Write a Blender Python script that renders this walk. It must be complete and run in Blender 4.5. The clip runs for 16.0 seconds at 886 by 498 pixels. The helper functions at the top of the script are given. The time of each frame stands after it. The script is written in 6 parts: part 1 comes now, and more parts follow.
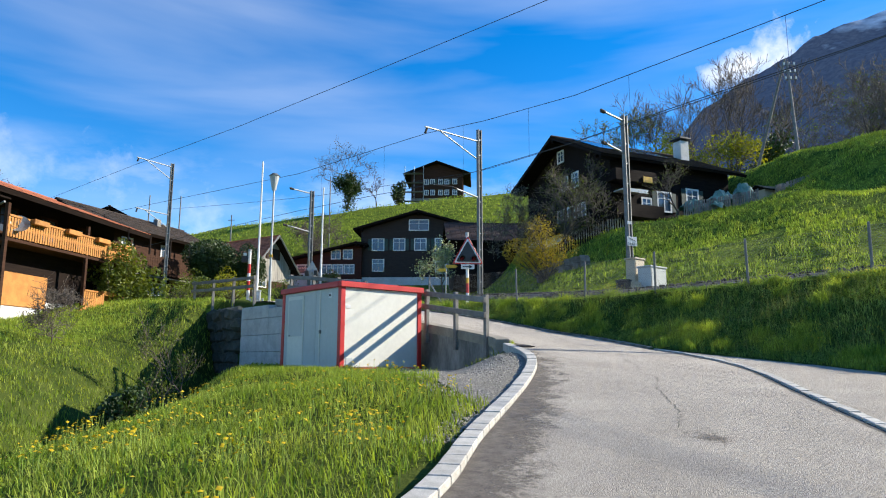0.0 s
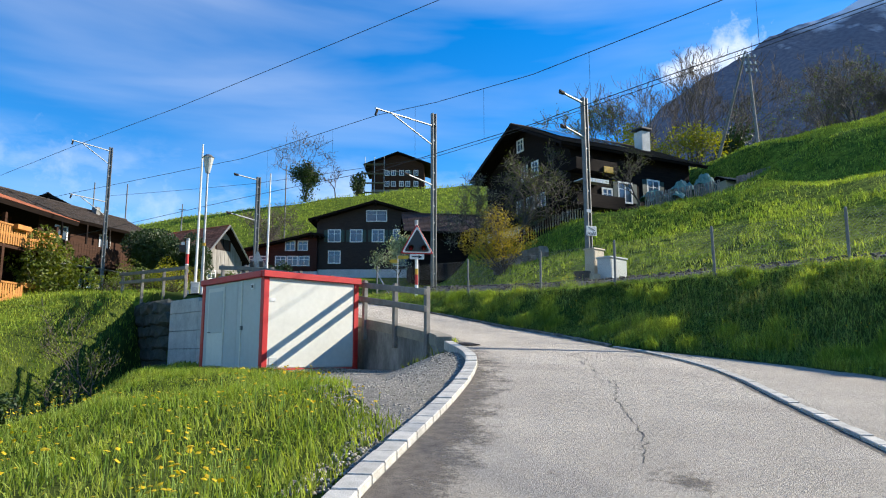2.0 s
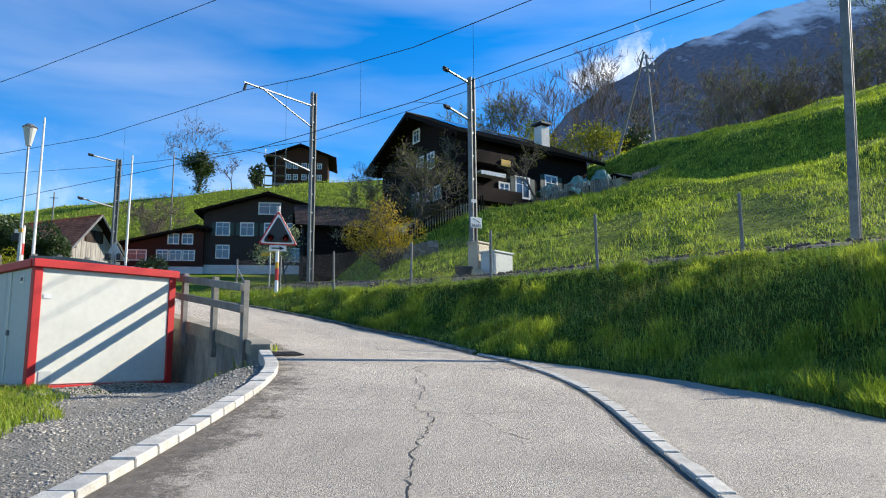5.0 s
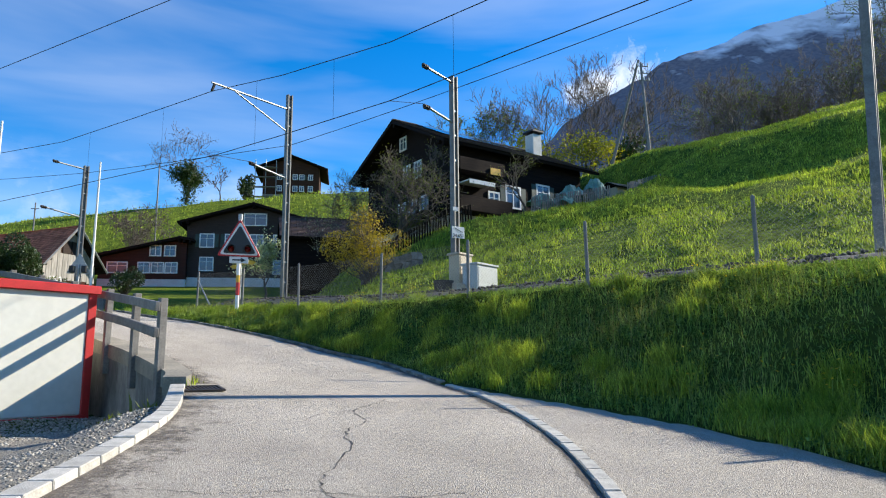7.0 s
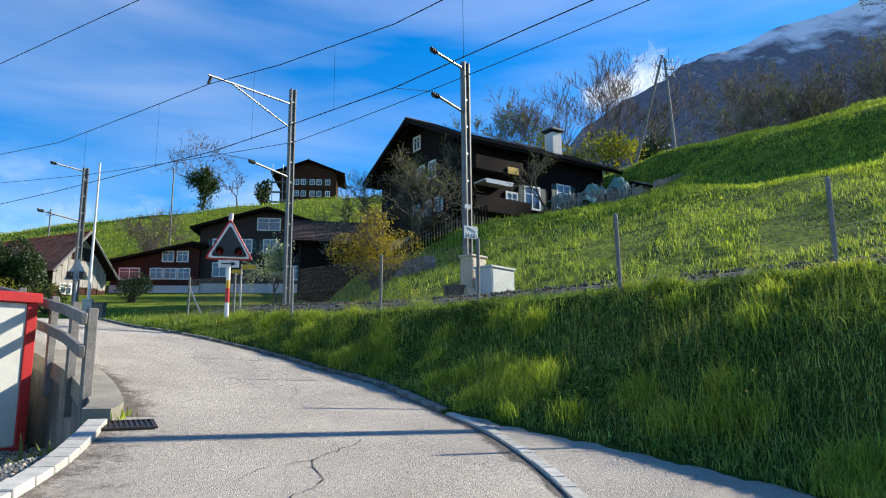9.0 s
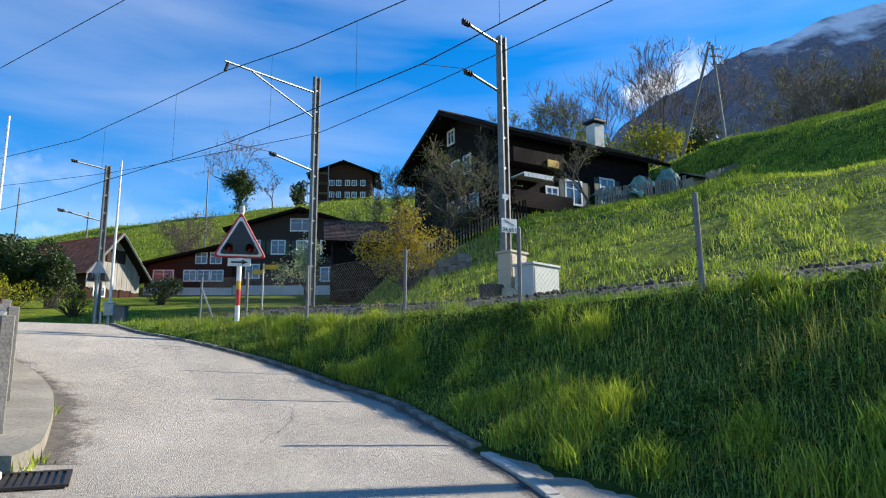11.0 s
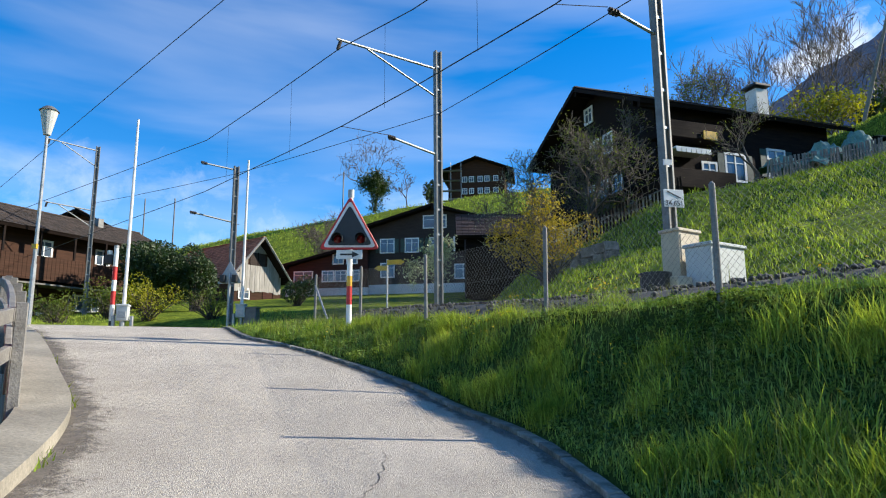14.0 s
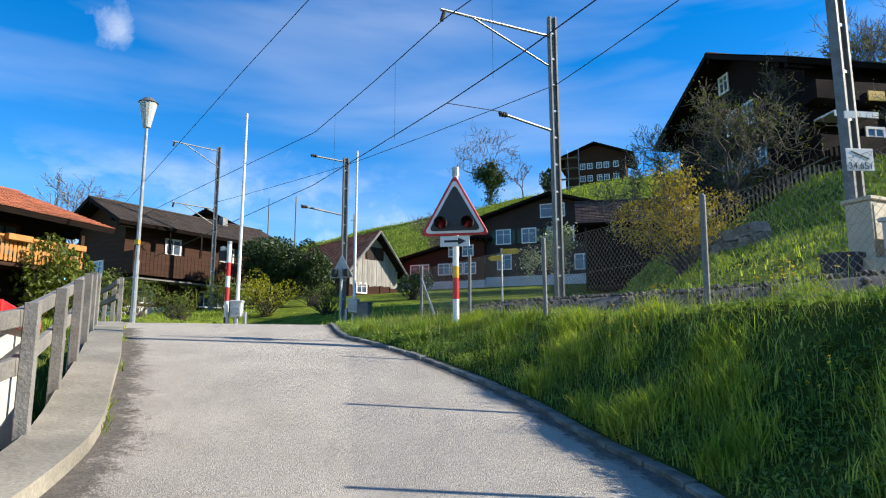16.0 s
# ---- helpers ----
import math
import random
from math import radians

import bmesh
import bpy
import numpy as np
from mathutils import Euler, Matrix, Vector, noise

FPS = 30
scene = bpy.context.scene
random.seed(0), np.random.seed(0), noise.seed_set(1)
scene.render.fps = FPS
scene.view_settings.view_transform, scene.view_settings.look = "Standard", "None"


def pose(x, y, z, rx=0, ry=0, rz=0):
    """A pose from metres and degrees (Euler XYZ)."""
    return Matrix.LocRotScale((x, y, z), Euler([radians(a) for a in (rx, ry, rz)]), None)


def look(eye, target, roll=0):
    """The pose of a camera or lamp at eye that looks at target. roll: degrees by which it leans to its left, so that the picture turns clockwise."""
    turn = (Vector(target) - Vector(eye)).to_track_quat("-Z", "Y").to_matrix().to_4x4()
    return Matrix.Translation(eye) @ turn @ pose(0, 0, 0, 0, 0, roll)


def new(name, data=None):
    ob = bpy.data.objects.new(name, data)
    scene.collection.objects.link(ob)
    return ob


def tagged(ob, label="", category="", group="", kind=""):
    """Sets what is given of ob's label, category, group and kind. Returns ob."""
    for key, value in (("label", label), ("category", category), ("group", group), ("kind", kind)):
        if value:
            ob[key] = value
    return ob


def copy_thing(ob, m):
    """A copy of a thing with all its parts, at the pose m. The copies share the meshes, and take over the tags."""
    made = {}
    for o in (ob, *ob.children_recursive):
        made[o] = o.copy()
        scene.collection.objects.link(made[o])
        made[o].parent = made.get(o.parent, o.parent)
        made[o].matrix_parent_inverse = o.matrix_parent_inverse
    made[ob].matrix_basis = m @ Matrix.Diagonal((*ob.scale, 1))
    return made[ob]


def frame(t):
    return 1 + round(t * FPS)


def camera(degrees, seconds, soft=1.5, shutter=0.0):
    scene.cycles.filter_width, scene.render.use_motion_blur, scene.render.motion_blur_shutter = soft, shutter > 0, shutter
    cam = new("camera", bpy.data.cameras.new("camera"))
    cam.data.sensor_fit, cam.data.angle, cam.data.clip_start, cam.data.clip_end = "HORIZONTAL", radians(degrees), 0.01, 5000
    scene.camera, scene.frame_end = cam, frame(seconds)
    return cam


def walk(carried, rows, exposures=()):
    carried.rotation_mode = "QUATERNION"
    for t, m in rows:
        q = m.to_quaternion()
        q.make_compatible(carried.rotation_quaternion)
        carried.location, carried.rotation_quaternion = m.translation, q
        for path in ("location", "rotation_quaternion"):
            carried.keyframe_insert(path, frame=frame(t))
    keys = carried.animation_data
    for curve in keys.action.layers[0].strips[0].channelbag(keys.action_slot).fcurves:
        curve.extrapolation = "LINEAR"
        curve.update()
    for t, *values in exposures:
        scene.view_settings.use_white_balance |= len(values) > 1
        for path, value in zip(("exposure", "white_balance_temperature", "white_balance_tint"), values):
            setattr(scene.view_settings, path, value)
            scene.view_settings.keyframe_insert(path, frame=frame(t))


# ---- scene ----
cam = camera(66.5, 16.0, soft=1.1)
PATH = [
    (0, (0.684, 1.356, 2.083), (0.581, 3.327, 2.408), 0.1),
    (0.5, (0.744, 1.867, 2.149), (0.666, 3.839, 2.471), -0.1),
    (1, (0.898, 2.34, 2.164), (0.842, 4.314, 2.482), -0.1),
    (1.5, (1.061, 2.834, 2.176), (1.028, 4.809, 2.488), -0.1),
    (2, (1.203, 3.326, 2.233), (1.208, 5.303, 2.538), -0.1),
    (2.5, (1.459, 3.781, 2.297), (1.513, 5.759, 2.594), -0.1),
    (3, (1.701, 4.208, 2.305), (1.809, 6.184, 2.597), -0.2),
    (3.5, (1.995, 4.698, 2.372), (2.156, 6.67, 2.664), -0.3),
    (4, (2.275, 5.159, 2.391), (2.483, 7.127, 2.683), -0.4),
    (6.5, (3.366, 7.492, 2.632), (3.656, 9.444, 2.956), -0.5),
    (7, (3.562, 7.963, 2.72), (3.842, 9.915, 3.055), -0.5),
    (7.5, (3.723, 8.45, 2.801), (3.991, 10.402, 3.142), -0.3),
    (8, (3.885, 8.958, 2.792), (4.139, 10.911, 3.138), -0.4),
    (8.5, (4.007, 9.449, 2.863), (4.246, 11.404, 3.212), -0.5),
    (11, (4.422, 12.151, 3.197), (4.534, 14.116, 3.552), -0.4),
    (11.5, (4.408, 12.663, 3.211), (4.481, 14.63, 3.566), -0.4),
    (12, (4.476, 13.194, 3.224), (4.499, 15.162, 3.579), -0.4),
    (12.5, (4.484, 13.708, 3.31), (4.447, 15.676, 3.663), -0.4),
    (13, (4.451, 14.216, 3.415), (4.34, 16.182, 3.766), -0.5),
    (13.5, (4.432, 14.755, 3.436), (4.236, 16.714, 3.787), -0.3),
    (14, (4.374, 15.229, 3.473), (4.086, 17.177, 3.822), -0.4),
    (14.5, (4.263, 15.763, 3.552), (3.881, 17.695, 3.899), -0.3),
    (15, (4.203, 16.322, 3.644), (3.73, 18.235, 3.986), -0.2),
    (15.5, (4.127, 16.787, 3.618), (3.572, 18.679, 3.955), -0.2),
    (16, (4.019, 17.245, 3.686), (3.393, 19.116, 4.015), -0.1),
]
walk(cam, [(t, look(eye, target, roll)) for t, eye, target, roll in PATH])

# ---- world, sun, exposure ----
SUN_AZ, SUN_EL = 16.0, 30.0          # degrees; azimuth counted from +x towards +y
world = bpy.data.worlds.new("world")
scene.world = world
world.use_nodes = True
wt = world.node_tree
wt.nodes.clear()
w_out = wt.nodes.new("ShaderNodeOutputWorld")
w_bg = wt.nodes.new("ShaderNodeBackground")
w_sky = wt.nodes.new("ShaderNodeTexSky")
w_sky.sky_type, w_sky.sun_disc = "NISHITA", False
w_sky.sun_elevation, w_sky.sun_rotation = radians(SUN_EL), radians(90 - SUN_AZ)
w_sky.altitude, w_sky.air_density, w_sky.dust_density, w_sky.ozone_density = 900, 1.0, 0.1, 2.5
w_bg.inputs["Strength"].default_value = 0.085
w_tc = wt.nodes.new("ShaderNodeTexCoord")
w_hue = wt.nodes.new("ShaderNodeHueSaturation")
w_hue.inputs["Saturation"].default_value, w_hue.inputs["Value"].default_value = 1.44, 1.50
w_hue.inputs["Hue"].default_value = 0.505


def wnode(kind, **inputs):
    n = wt.nodes.new(kind)
    for k, v in inputs.items():
        n.inputs[k].default_value = v
    return n


# thin cirrus streaks, drawn out sideways, over the whole sky
w_map = wnode("ShaderNodeMapping")
w_map.inputs["Scale"].default_value = (1.0, 1.0, 6.0)
w_noise = wnode("ShaderNodeTexNoise", Scale=1.5, Detail=5.0, Roughness=0.48, Distortion=0.3)
w_ramp = wt.nodes.new("ShaderNodeValToRGB")
w_ramp.color_ramp.elements[0].position, w_ramp.color_ramp.elements[1].position = 0.46, 0.82
w_map2 = wnode("ShaderNodeMapping")
w_map2.inputs["Scale"].default_value = (1.0, 1.0, 2.6)
w_noise2 = wnode("ShaderNodeTexNoise", Scale=3.2, Detail=7.0, Roughness=0.6)
w_ramp2 = wt.nodes.new("ShaderNodeValToRGB")
w_ramp2.color_ramp.elements[0].position, w_ramp2.color_ramp.elements[1].position = 0.47, 0.66
w_sep = wt.nodes.new("ShaderNodeSeparateXYZ")
w_low = wnode("ShaderNodeMapRange")          # fair-weather clouds keep low over the horizon
for key, value in (("From Min", 0.30), ("From Max", 0.16), ("To Min", 0.0), ("To Max", 0.9)):
    w_low.inputs[key].default_value = value
w_mul = wt.nodes.new("ShaderNodeMath")
w_mul.operation = "MULTIPLY"
w_mul1 = wt.nodes.new("ShaderNodeMath")
w_mul1.operation = "MULTIPLY"
w_mul1.inputs[1].default_value = 0.28
w_max = wt.nodes.new("ShaderNodeMath")
w_max.operation = "MAXIMUM"
# a few small cumulus puffs
w_puff = None
w_noise3 = wnode("ShaderNodeTexNoise", Scale=14.0, Detail=8.0, Roughness=0.62)
wt.links.new(w_tc.outputs["Generated"], w_noise3.inputs["Vector"])
for direction, size, dense in (((0.385, 0.834, 0.395), 0.062, 0.9), ((0.345, 0.858, 0.382), 0.050, 0.9), ((0.318, 0.870, 0.376), 0.034, 0.7), ((-0.652, 0.631, 0.420), 0.042, 0.42), ((-0.60, 0.78, 0.17), 0.14, 0.35), ((-0.44, 0.88, 0.17), 0.12, 0.35)):
    w_dist = wt.nodes.new("ShaderNodeVectorMath")
    w_dist.operation = "DISTANCE"
    wt.links.new(w_tc.outputs["Generated"], w_dist.inputs[0])
    w_dist.inputs[1].default_value = direction
    w_fall = wnode("ShaderNodeMapRange")
    for key, value in (("From Min", size), ("From Max", 0.0), ("To Min", -0.95), ("To Max", 0.05)):
        w_fall.inputs[key].default_value = value
    w_fall.clamp = False
    wt.links.new(w_dist.outputs["Value"], w_fall.inputs["Value"])
    w_lump = wt.nodes.new("ShaderNodeMath")
    w_lump.operation = "MULTIPLY_ADD"
    w_lump.inputs[1].default_value = 2.9
    wt.links.new(w_noise3.outputs["Fac"], w_lump.inputs[0])
    wt.links.new(w_fall.outputs[0], w_lump.inputs[2])
    w_edge = wnode("ShaderNodeMapRange")
    for key, value in (("From Min", 0.75), ("From Max", 1.6), ("To Min", 0.0), ("To Max", dense)):
        w_edge.inputs[key].default_value = value
    wt.links.new(w_lump.outputs[0], w_edge.inputs["Value"])
    if w_puff is None:
        w_puff = w_edge.outputs[0]
    else:
        w_or = wt.nodes.new("ShaderNodeMath")
        w_or.operation = "MAXIMUM"
        wt.links.new(w_puff, w_or.inputs[0])
        wt.links.new(w_edge.outputs[0], w_or.inputs[1])
        w_puff = w_or.outputs[0]
w_all = wt.nodes.new("ShaderNodeMath")
w_all.operation = "MAXIMUM"
wt.links.new(w_puff, w_all.inputs[1])
w_mix = wt.nodes.new("ShaderNodeMixRGB")
w_mix.inputs["Color2"].default_value = (8.2, 8.4, 8.6, 1)
for a, b in ((w_tc.outputs["Generated"], w_map.inputs["Vector"]), (w_map.outputs[0], w_noise.inputs["Vector"]),
             (w_noise.outputs["Fac"], w_ramp.inputs["Fac"]), (w_tc.outputs["Generated"], w_map2.inputs["Vector"]),
             (w_map2.outputs[0], w_noise2.inputs["Vector"]), (w_noise2.outputs["Fac"], w_ramp2.inputs["Fac"]),
             (w_tc.outputs["Generated"], w_sep.inputs[0]), (w_sep.outputs["Z"], w_low.inputs["Value"]),
             (w_ramp2.outputs["Color"], w_mul.inputs[0]), (w_low.outputs[0], w_mul.inputs[1]),
             (w_ramp.outputs["Color"], w_mul1.inputs[0]), (w_mul1.outputs[0], w_max.inputs[0]), (w_mul.outputs[0], w_max.inputs[1]),
             (w_max.outputs[0], w_all.inputs[0]), (w_all.outputs[0], w_mix.inputs["Fac"]), (w_sky.outputs[0], w_hue.inputs["Color"]), (w_hue.outputs[0], w_mix.inputs["Color1"]),
             (w_mix.outputs[0], w_bg.inputs["Color"]), (w_bg.outputs[0], w_out.inputs["Surface"])):
    wt.links.new(a, b)

sun_data = bpy.data.lights.new("sun", "SUN")
sun_data.energy, sun_data.angle, sun_data.color = 5.0, radians(0.53), (1.0, 0.93, 0.80)
sun = new("sun", sun_data)
SUN_TO = Vector((math.cos(radians(SUN_AZ)) * math.cos(radians(SUN_EL)), math.sin(radians(SUN_AZ)) * math.cos(radians(SUN_EL)), math.sin(radians(SUN_EL))))
sun.matrix_world = look((0, 0, 60), Vector((0, 0, 60)) - SUN_TO)
scene.view_settings.exposure = 0.85


# ---- materials ----
def material(name, base, second=None, scale=6.0, rough=0.8, metal=0.0, bump=0.3, bump_scale=40.0, stretch=(1, 1, 1), mix=(0.35, 0.65),
             island=0.0, rand=0.0, translucent=0.0, spec=0.5, fine=None):
    """Procedural surface: two colours mixed by noise at one scale, a darker grain at a finer one, relief, and a random shift per piece."""
    m = bpy.data.materials.new(name)
    m.use_nodes = True
    nt = m.node_tree
    bsdf = nt.nodes["Principled BSDF"]
    bsdf.inputs["Roughness"].default_value = rough
    bsdf.inputs["Metallic"].default_value = metal
    bsdf.inputs["Specular IOR Level"].default_value = spec
    tc = nt.nodes.new("ShaderNodeTexCoord")
    mp = nt.nodes.new("ShaderNodeMapping")
    mp.inputs["Scale"].default_value = stretch
    nt.links.new(tc.outputs["Object"], mp.inputs["Vector"])
    n1 = nt.nodes.new("ShaderNodeTexNoise")
    n1.inputs["Scale"].default_value, n1.inputs["Detail"].default_value, n1.inputs["Roughness"].default_value = scale, 5, 0.6
    nt.links.new(mp.outputs[0], n1.inputs["Vector"])
    ramp = nt.nodes.new("ShaderNodeValToRGB")
    ramp.color_ramp.elements[0].position, ramp.color_ramp.elements[1].position = mix
    ramp.color_ramp.elements[0].color = (*base, 1)
    ramp.color_ramp.elements[1].color = (*(second or [c * 0.75 for c in base]), 1)
    nt.links.new(n1.outputs["Fac"], ramp.inputs["Fac"])
    colour = ramp.outputs["Color"]
    n2 = nt.nodes.new("ShaderNodeTexNoise")
    n2.inputs["Scale"].default_value, n2.inputs["Detail"].default_value = bump_scale, 4
    nt.links.new(mp.outputs[0], n2.inputs["Vector"])
    grain = nt.nodes.new("ShaderNodeMapRange")
    for key, value in (("From Min", 0.3), ("From Max", 0.7), ("To Min", 1 - (0.22 if fine is None else fine)), ("To Max", 1 + (0.12 if fine is None else fine))):
        grain.inputs[key].default_value = value
    nt.links.new(n2.outputs["Fac"], grain.inputs["Value"])
    mul = nt.nodes.new("ShaderNodeVectorMath")
    mul.operation = "SCALE"
    nt.links.new(colour, mul.inputs[0])
    nt.links.new(grain.outputs[0], mul.inputs["Scale"])
    colour = mul.outputs[0]
    for amount, source in ((island, "island"), (rand, "object")):
        if amount:
            if source == "island":
                info = nt.nodes.new("ShaderNodeNewGeometry").outputs["Random Per Island"]
            else:
                info = nt.nodes.new("ShaderNodeObjectInfo").outputs["Random"]
            rr = nt.nodes.new("ShaderNodeMapRange")
            rr.inputs["To Min"].default_value, rr.inputs["To Max"].default_value = 1 - amount, 1 + amount
            nt.links.new(info, rr.inputs["Value"])
            sc = nt.nodes.new("ShaderNodeVectorMath")
            sc.operation = "SCALE"
            nt.links.new(colour, sc.inputs[0])
            nt.links.new(rr.outputs[0], sc.inputs["Scale"])
            colour = sc.outputs[0]
    nt.links.new(colour, bsdf.inputs["Base Color"])
    if bump:
        bp = nt.nodes.new("ShaderNodeBump")
        bp.inputs["Strength"].default_value, bp.inputs["Distance"].default_value = bump, 0.02
        nt.links.new(n2.outputs["Fac"], bp.inputs["Height"])
        nt.links.new(bp.outputs[0], bsdf.inputs["Normal"])
    if translucent:
        tr = nt.nodes.new("ShaderNodeBsdfTranslucent")
        warm = nt.nodes.new("ShaderNodeMixRGB")
        warm.blend_type = "MULTIPLY"
        warm.inputs["Fac"].default_value, warm.inputs["Color2"].default_value = 1.0, (1.12, 1.15, 0.42, 1)
        nt.links.new(colour, warm.inputs["Color1"])
        nt.links.new(warm.outputs[0], tr.inputs["Color"])
        mx = nt.nodes.new("ShaderNodeMixShader")
        mx.inputs["Fac"].default_value = translucent
        nt.links.new(bsdf.outputs[0], mx.inputs[1])
        nt.links.new(tr.outputs[0], mx.inputs[2])
        nt.links.new(mx.outputs[0], nt.nodes["Material Output"].inputs["Surface"])
    return m


M = {}
M["asphalt"] = material("asphalt", (0.305, 0.272, 0.225), (0.40, 0.358, 0.298), 0.8, 0.85, bump=0.8, bump_scale=110, mix=(0.3, 0.7), fine=0.75, spec=0.25)
# asphalt colour grows paler up the road
nt_ = M["asphalt"].node_tree
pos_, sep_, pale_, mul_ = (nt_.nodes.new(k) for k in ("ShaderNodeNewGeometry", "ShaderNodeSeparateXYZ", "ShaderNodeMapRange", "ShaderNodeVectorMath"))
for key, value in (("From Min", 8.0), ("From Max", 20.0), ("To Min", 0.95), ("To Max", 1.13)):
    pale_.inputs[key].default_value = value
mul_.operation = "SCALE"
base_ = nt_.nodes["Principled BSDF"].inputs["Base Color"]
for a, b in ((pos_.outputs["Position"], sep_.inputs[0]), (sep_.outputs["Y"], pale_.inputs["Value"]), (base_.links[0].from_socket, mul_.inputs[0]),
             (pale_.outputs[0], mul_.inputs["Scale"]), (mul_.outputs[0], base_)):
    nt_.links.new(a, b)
M["stone_dark"] = material("mossy kerb stone", (0.26, 0.25, 0.21), (0.10, 0.10, 0.075), 5, 0.92, rand=0.25, bump=0.6, bump_scale=30)
M["crack"] = material("crack filler", (0.03, 0.029, 0.027), None, 10, 0.7, bump=0.3)
M["soil_shade"] = material("soil under grass, darkened as blade shade", (0.035, 0.055, 0.012), (0.075, 0.095, 0.02), 1.3, 0.95, bump=1.0, bump_scale=25, spec=0.03)
M["meadow"] = material("meadow", (0.055, 0.09, 0.014), (0.17, 0.21, 0.025), 0.8, 0.95, bump=1.0, bump_scale=5, fine=0.6, spec=0.03)
M["grass"] = material("meadow grass blades", (0.19, 0.29, 0.045), (0.42, 0.48, 0.095), 0.9, 0.7, bump=0, island=0.5, translucent=0.42, spec=0.1)
M["grass_lush"] = material("lush knoll grass", (0.20, 0.29, 0.045), (0.37, 0.41, 0.085), 1.1, 0.7, bump=0, island=0.48, translucent=0.5, spec=0.1)
# bank grass coloured darker and bluer, standing in for the bank's shade
M["grass_bank"] = material("bank grass", (0.13, 0.235, 0.058), (0.34, 0.43, 0.105), 1.3, 0.75, bump=0, island=0.5, translucent=0.3, spec=0.1)
M["herb"] = material("broad meadow herbs", (0.10, 0.185, 0.045), (0.20, 0.28, 0.065), 1.6, 0.7, bump=0, island=0.45, translucent=0.3, spec=0.15)
M["straw"] = material("seeding grass stalks", (0.30, 0.30, 0.12), (0.22, 0.26, 0.09), 1.0, 0.8, bump=0, island=0.35, translucent=0.35, spec=0.1)
M["granite"] = material("granite kerb", (0.55, 0.52, 0.46), (0.40, 0.38, 0.33), 7, 0.8, rand=0.16, bump_scale=90)
M["concrete_pale"] = material("pale cast concrete", (0.58, 0.57, 0.53), (0.40, 0.39, 0.36), 1.6, 0.9, bump_scale=30)
M["concrete"] = material("weathered concrete", (0.34, 0.305, 0.24), (0.21, 0.19, 0.15), 1.3, 0.9, bump_scale=30)
M["stain_concrete"] = material("stained concrete", (0.30, 0.295, 0.27), (0.11, 0.11, 0.10), 1.6, 0.92, bump_scale=22, stretch=(1, 1, 0.35))
M["gravel"] = material("gravel stones", (0.38, 0.345, 0.285), (0.21, 0.19, 0.155), 9, 0.9, island=0.5, bump_scale=60)
M["ballast"] = material("ballast stones", (0.085, 0.08, 0.075), (0.05, 0.047, 0.045), 9, 0.9, island=0.35, bump_scale=60)
M["panel"] = material("off-white sheet panel", (0.66, 0.65, 0.58), (0.60, 0.59, 0.52), 1.1, 0.5, bump=0.05, bump_scale=8, fine=0.04)
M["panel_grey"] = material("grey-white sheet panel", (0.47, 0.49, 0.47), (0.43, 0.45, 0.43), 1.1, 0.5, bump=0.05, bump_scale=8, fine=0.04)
M["red"] = material("red paint", (0.55, 0.022, 0.02), (0.46, 0.02, 0.018), 3, 0.45, bump=0.1, fine=0.08)
M["white"] = material("white paint", (0.78, 0.77, 0.74), (0.70, 0.69, 0.66), 3, 0.55, bump=0.1, fine=0.05)
M["plaster"] = material("white plaster", (0.70, 0.69, 0.66), (0.58, 0.57, 0.53), 0.8, 0.9, bump=0.3)
M["black"] = material("black paint", (0.02, 0.02, 0.021), None, 4, 0.5, bump=0.1)
M["signface"] = material("dark grey sign board", (0.022, 0.025, 0.028), None, 4, 0.45, bump=0.05)
M["yellow"] = material("yellow enamel", (0.75, 0.42, 0.02), None, 4, 0.45, bump=0.05)
M["steel"] = material("galvanised steel", (0.42, 0.43, 0.43), (0.33, 0.34, 0.34), 5, 0.5, metal=0.75, bump=0.1, bump_scale=30)
M["steel_dark"] = material("weathered steel", (0.20, 0.205, 0.20), (0.14, 0.14, 0.135), 4, 0.6, metal=0.5, bump=0.1)
M["wire"] = material("wire", (0.035, 0.035, 0.037), None, 4, 0.6, metal=0.3, bump=0)
M["mesh_wire"] = material("galvanised wire", (0.17, 0.17, 0.165), None, 4, 0.6, metal=0.3, bump=0)
M["iron"] = material("cast iron", (0.035, 0.03, 0.026), (0.06, 0.045, 0.035), 12, 0.6, metal=0.4)
M["greywood"] = material("grey weathered wood", (0.24, 0.225, 0.20), (0.15, 0.14, 0.125), 3, 0.85, stretch=(1, 1, 1), bump=0.4, bump_scale=35, rand=0.15)
M["darkwood"] = material("sun-blackened wood", (0.018, 0.011, 0.008), (0.010, 0.006, 0.005), 2, 0.8, stretch=(0.6, 0.6, 6), bump=0.5, bump_scale=6, spec=0.12)
M["greybrown"] = material("grey-brown shingle wall", (0.060, 0.046, 0.040), (0.045, 0.034, 0.030), 1.2, 0.85, stretch=(1, 1, 5), bump=0.6, bump_scale=7, spec=0.12)
M["brownwood"] = material("brown timber wall", (0.070, 0.034, 0.021), (0.042, 0.021, 0.013), 1.5, 0.8, stretch=(0.4, 0.4, 6), bump=0.5, bump_scale=6, spec=0.12)
M["redwood"] = material("reddish timber wall", (0.075, 0.030, 0.022), (0.045, 0.020, 0.015), 1.5, 0.8, stretch=(0.4, 0.4, 6), bump=0.5, bump_scale=6, spec=0.12)
M["orangewood"] = material("orange-stained larch", (0.50, 0.22, 0.045), (0.38, 0.15, 0.028), 2.5, 0.65, stretch=(1, 1, 1), bump=0.3, rand=0.12)
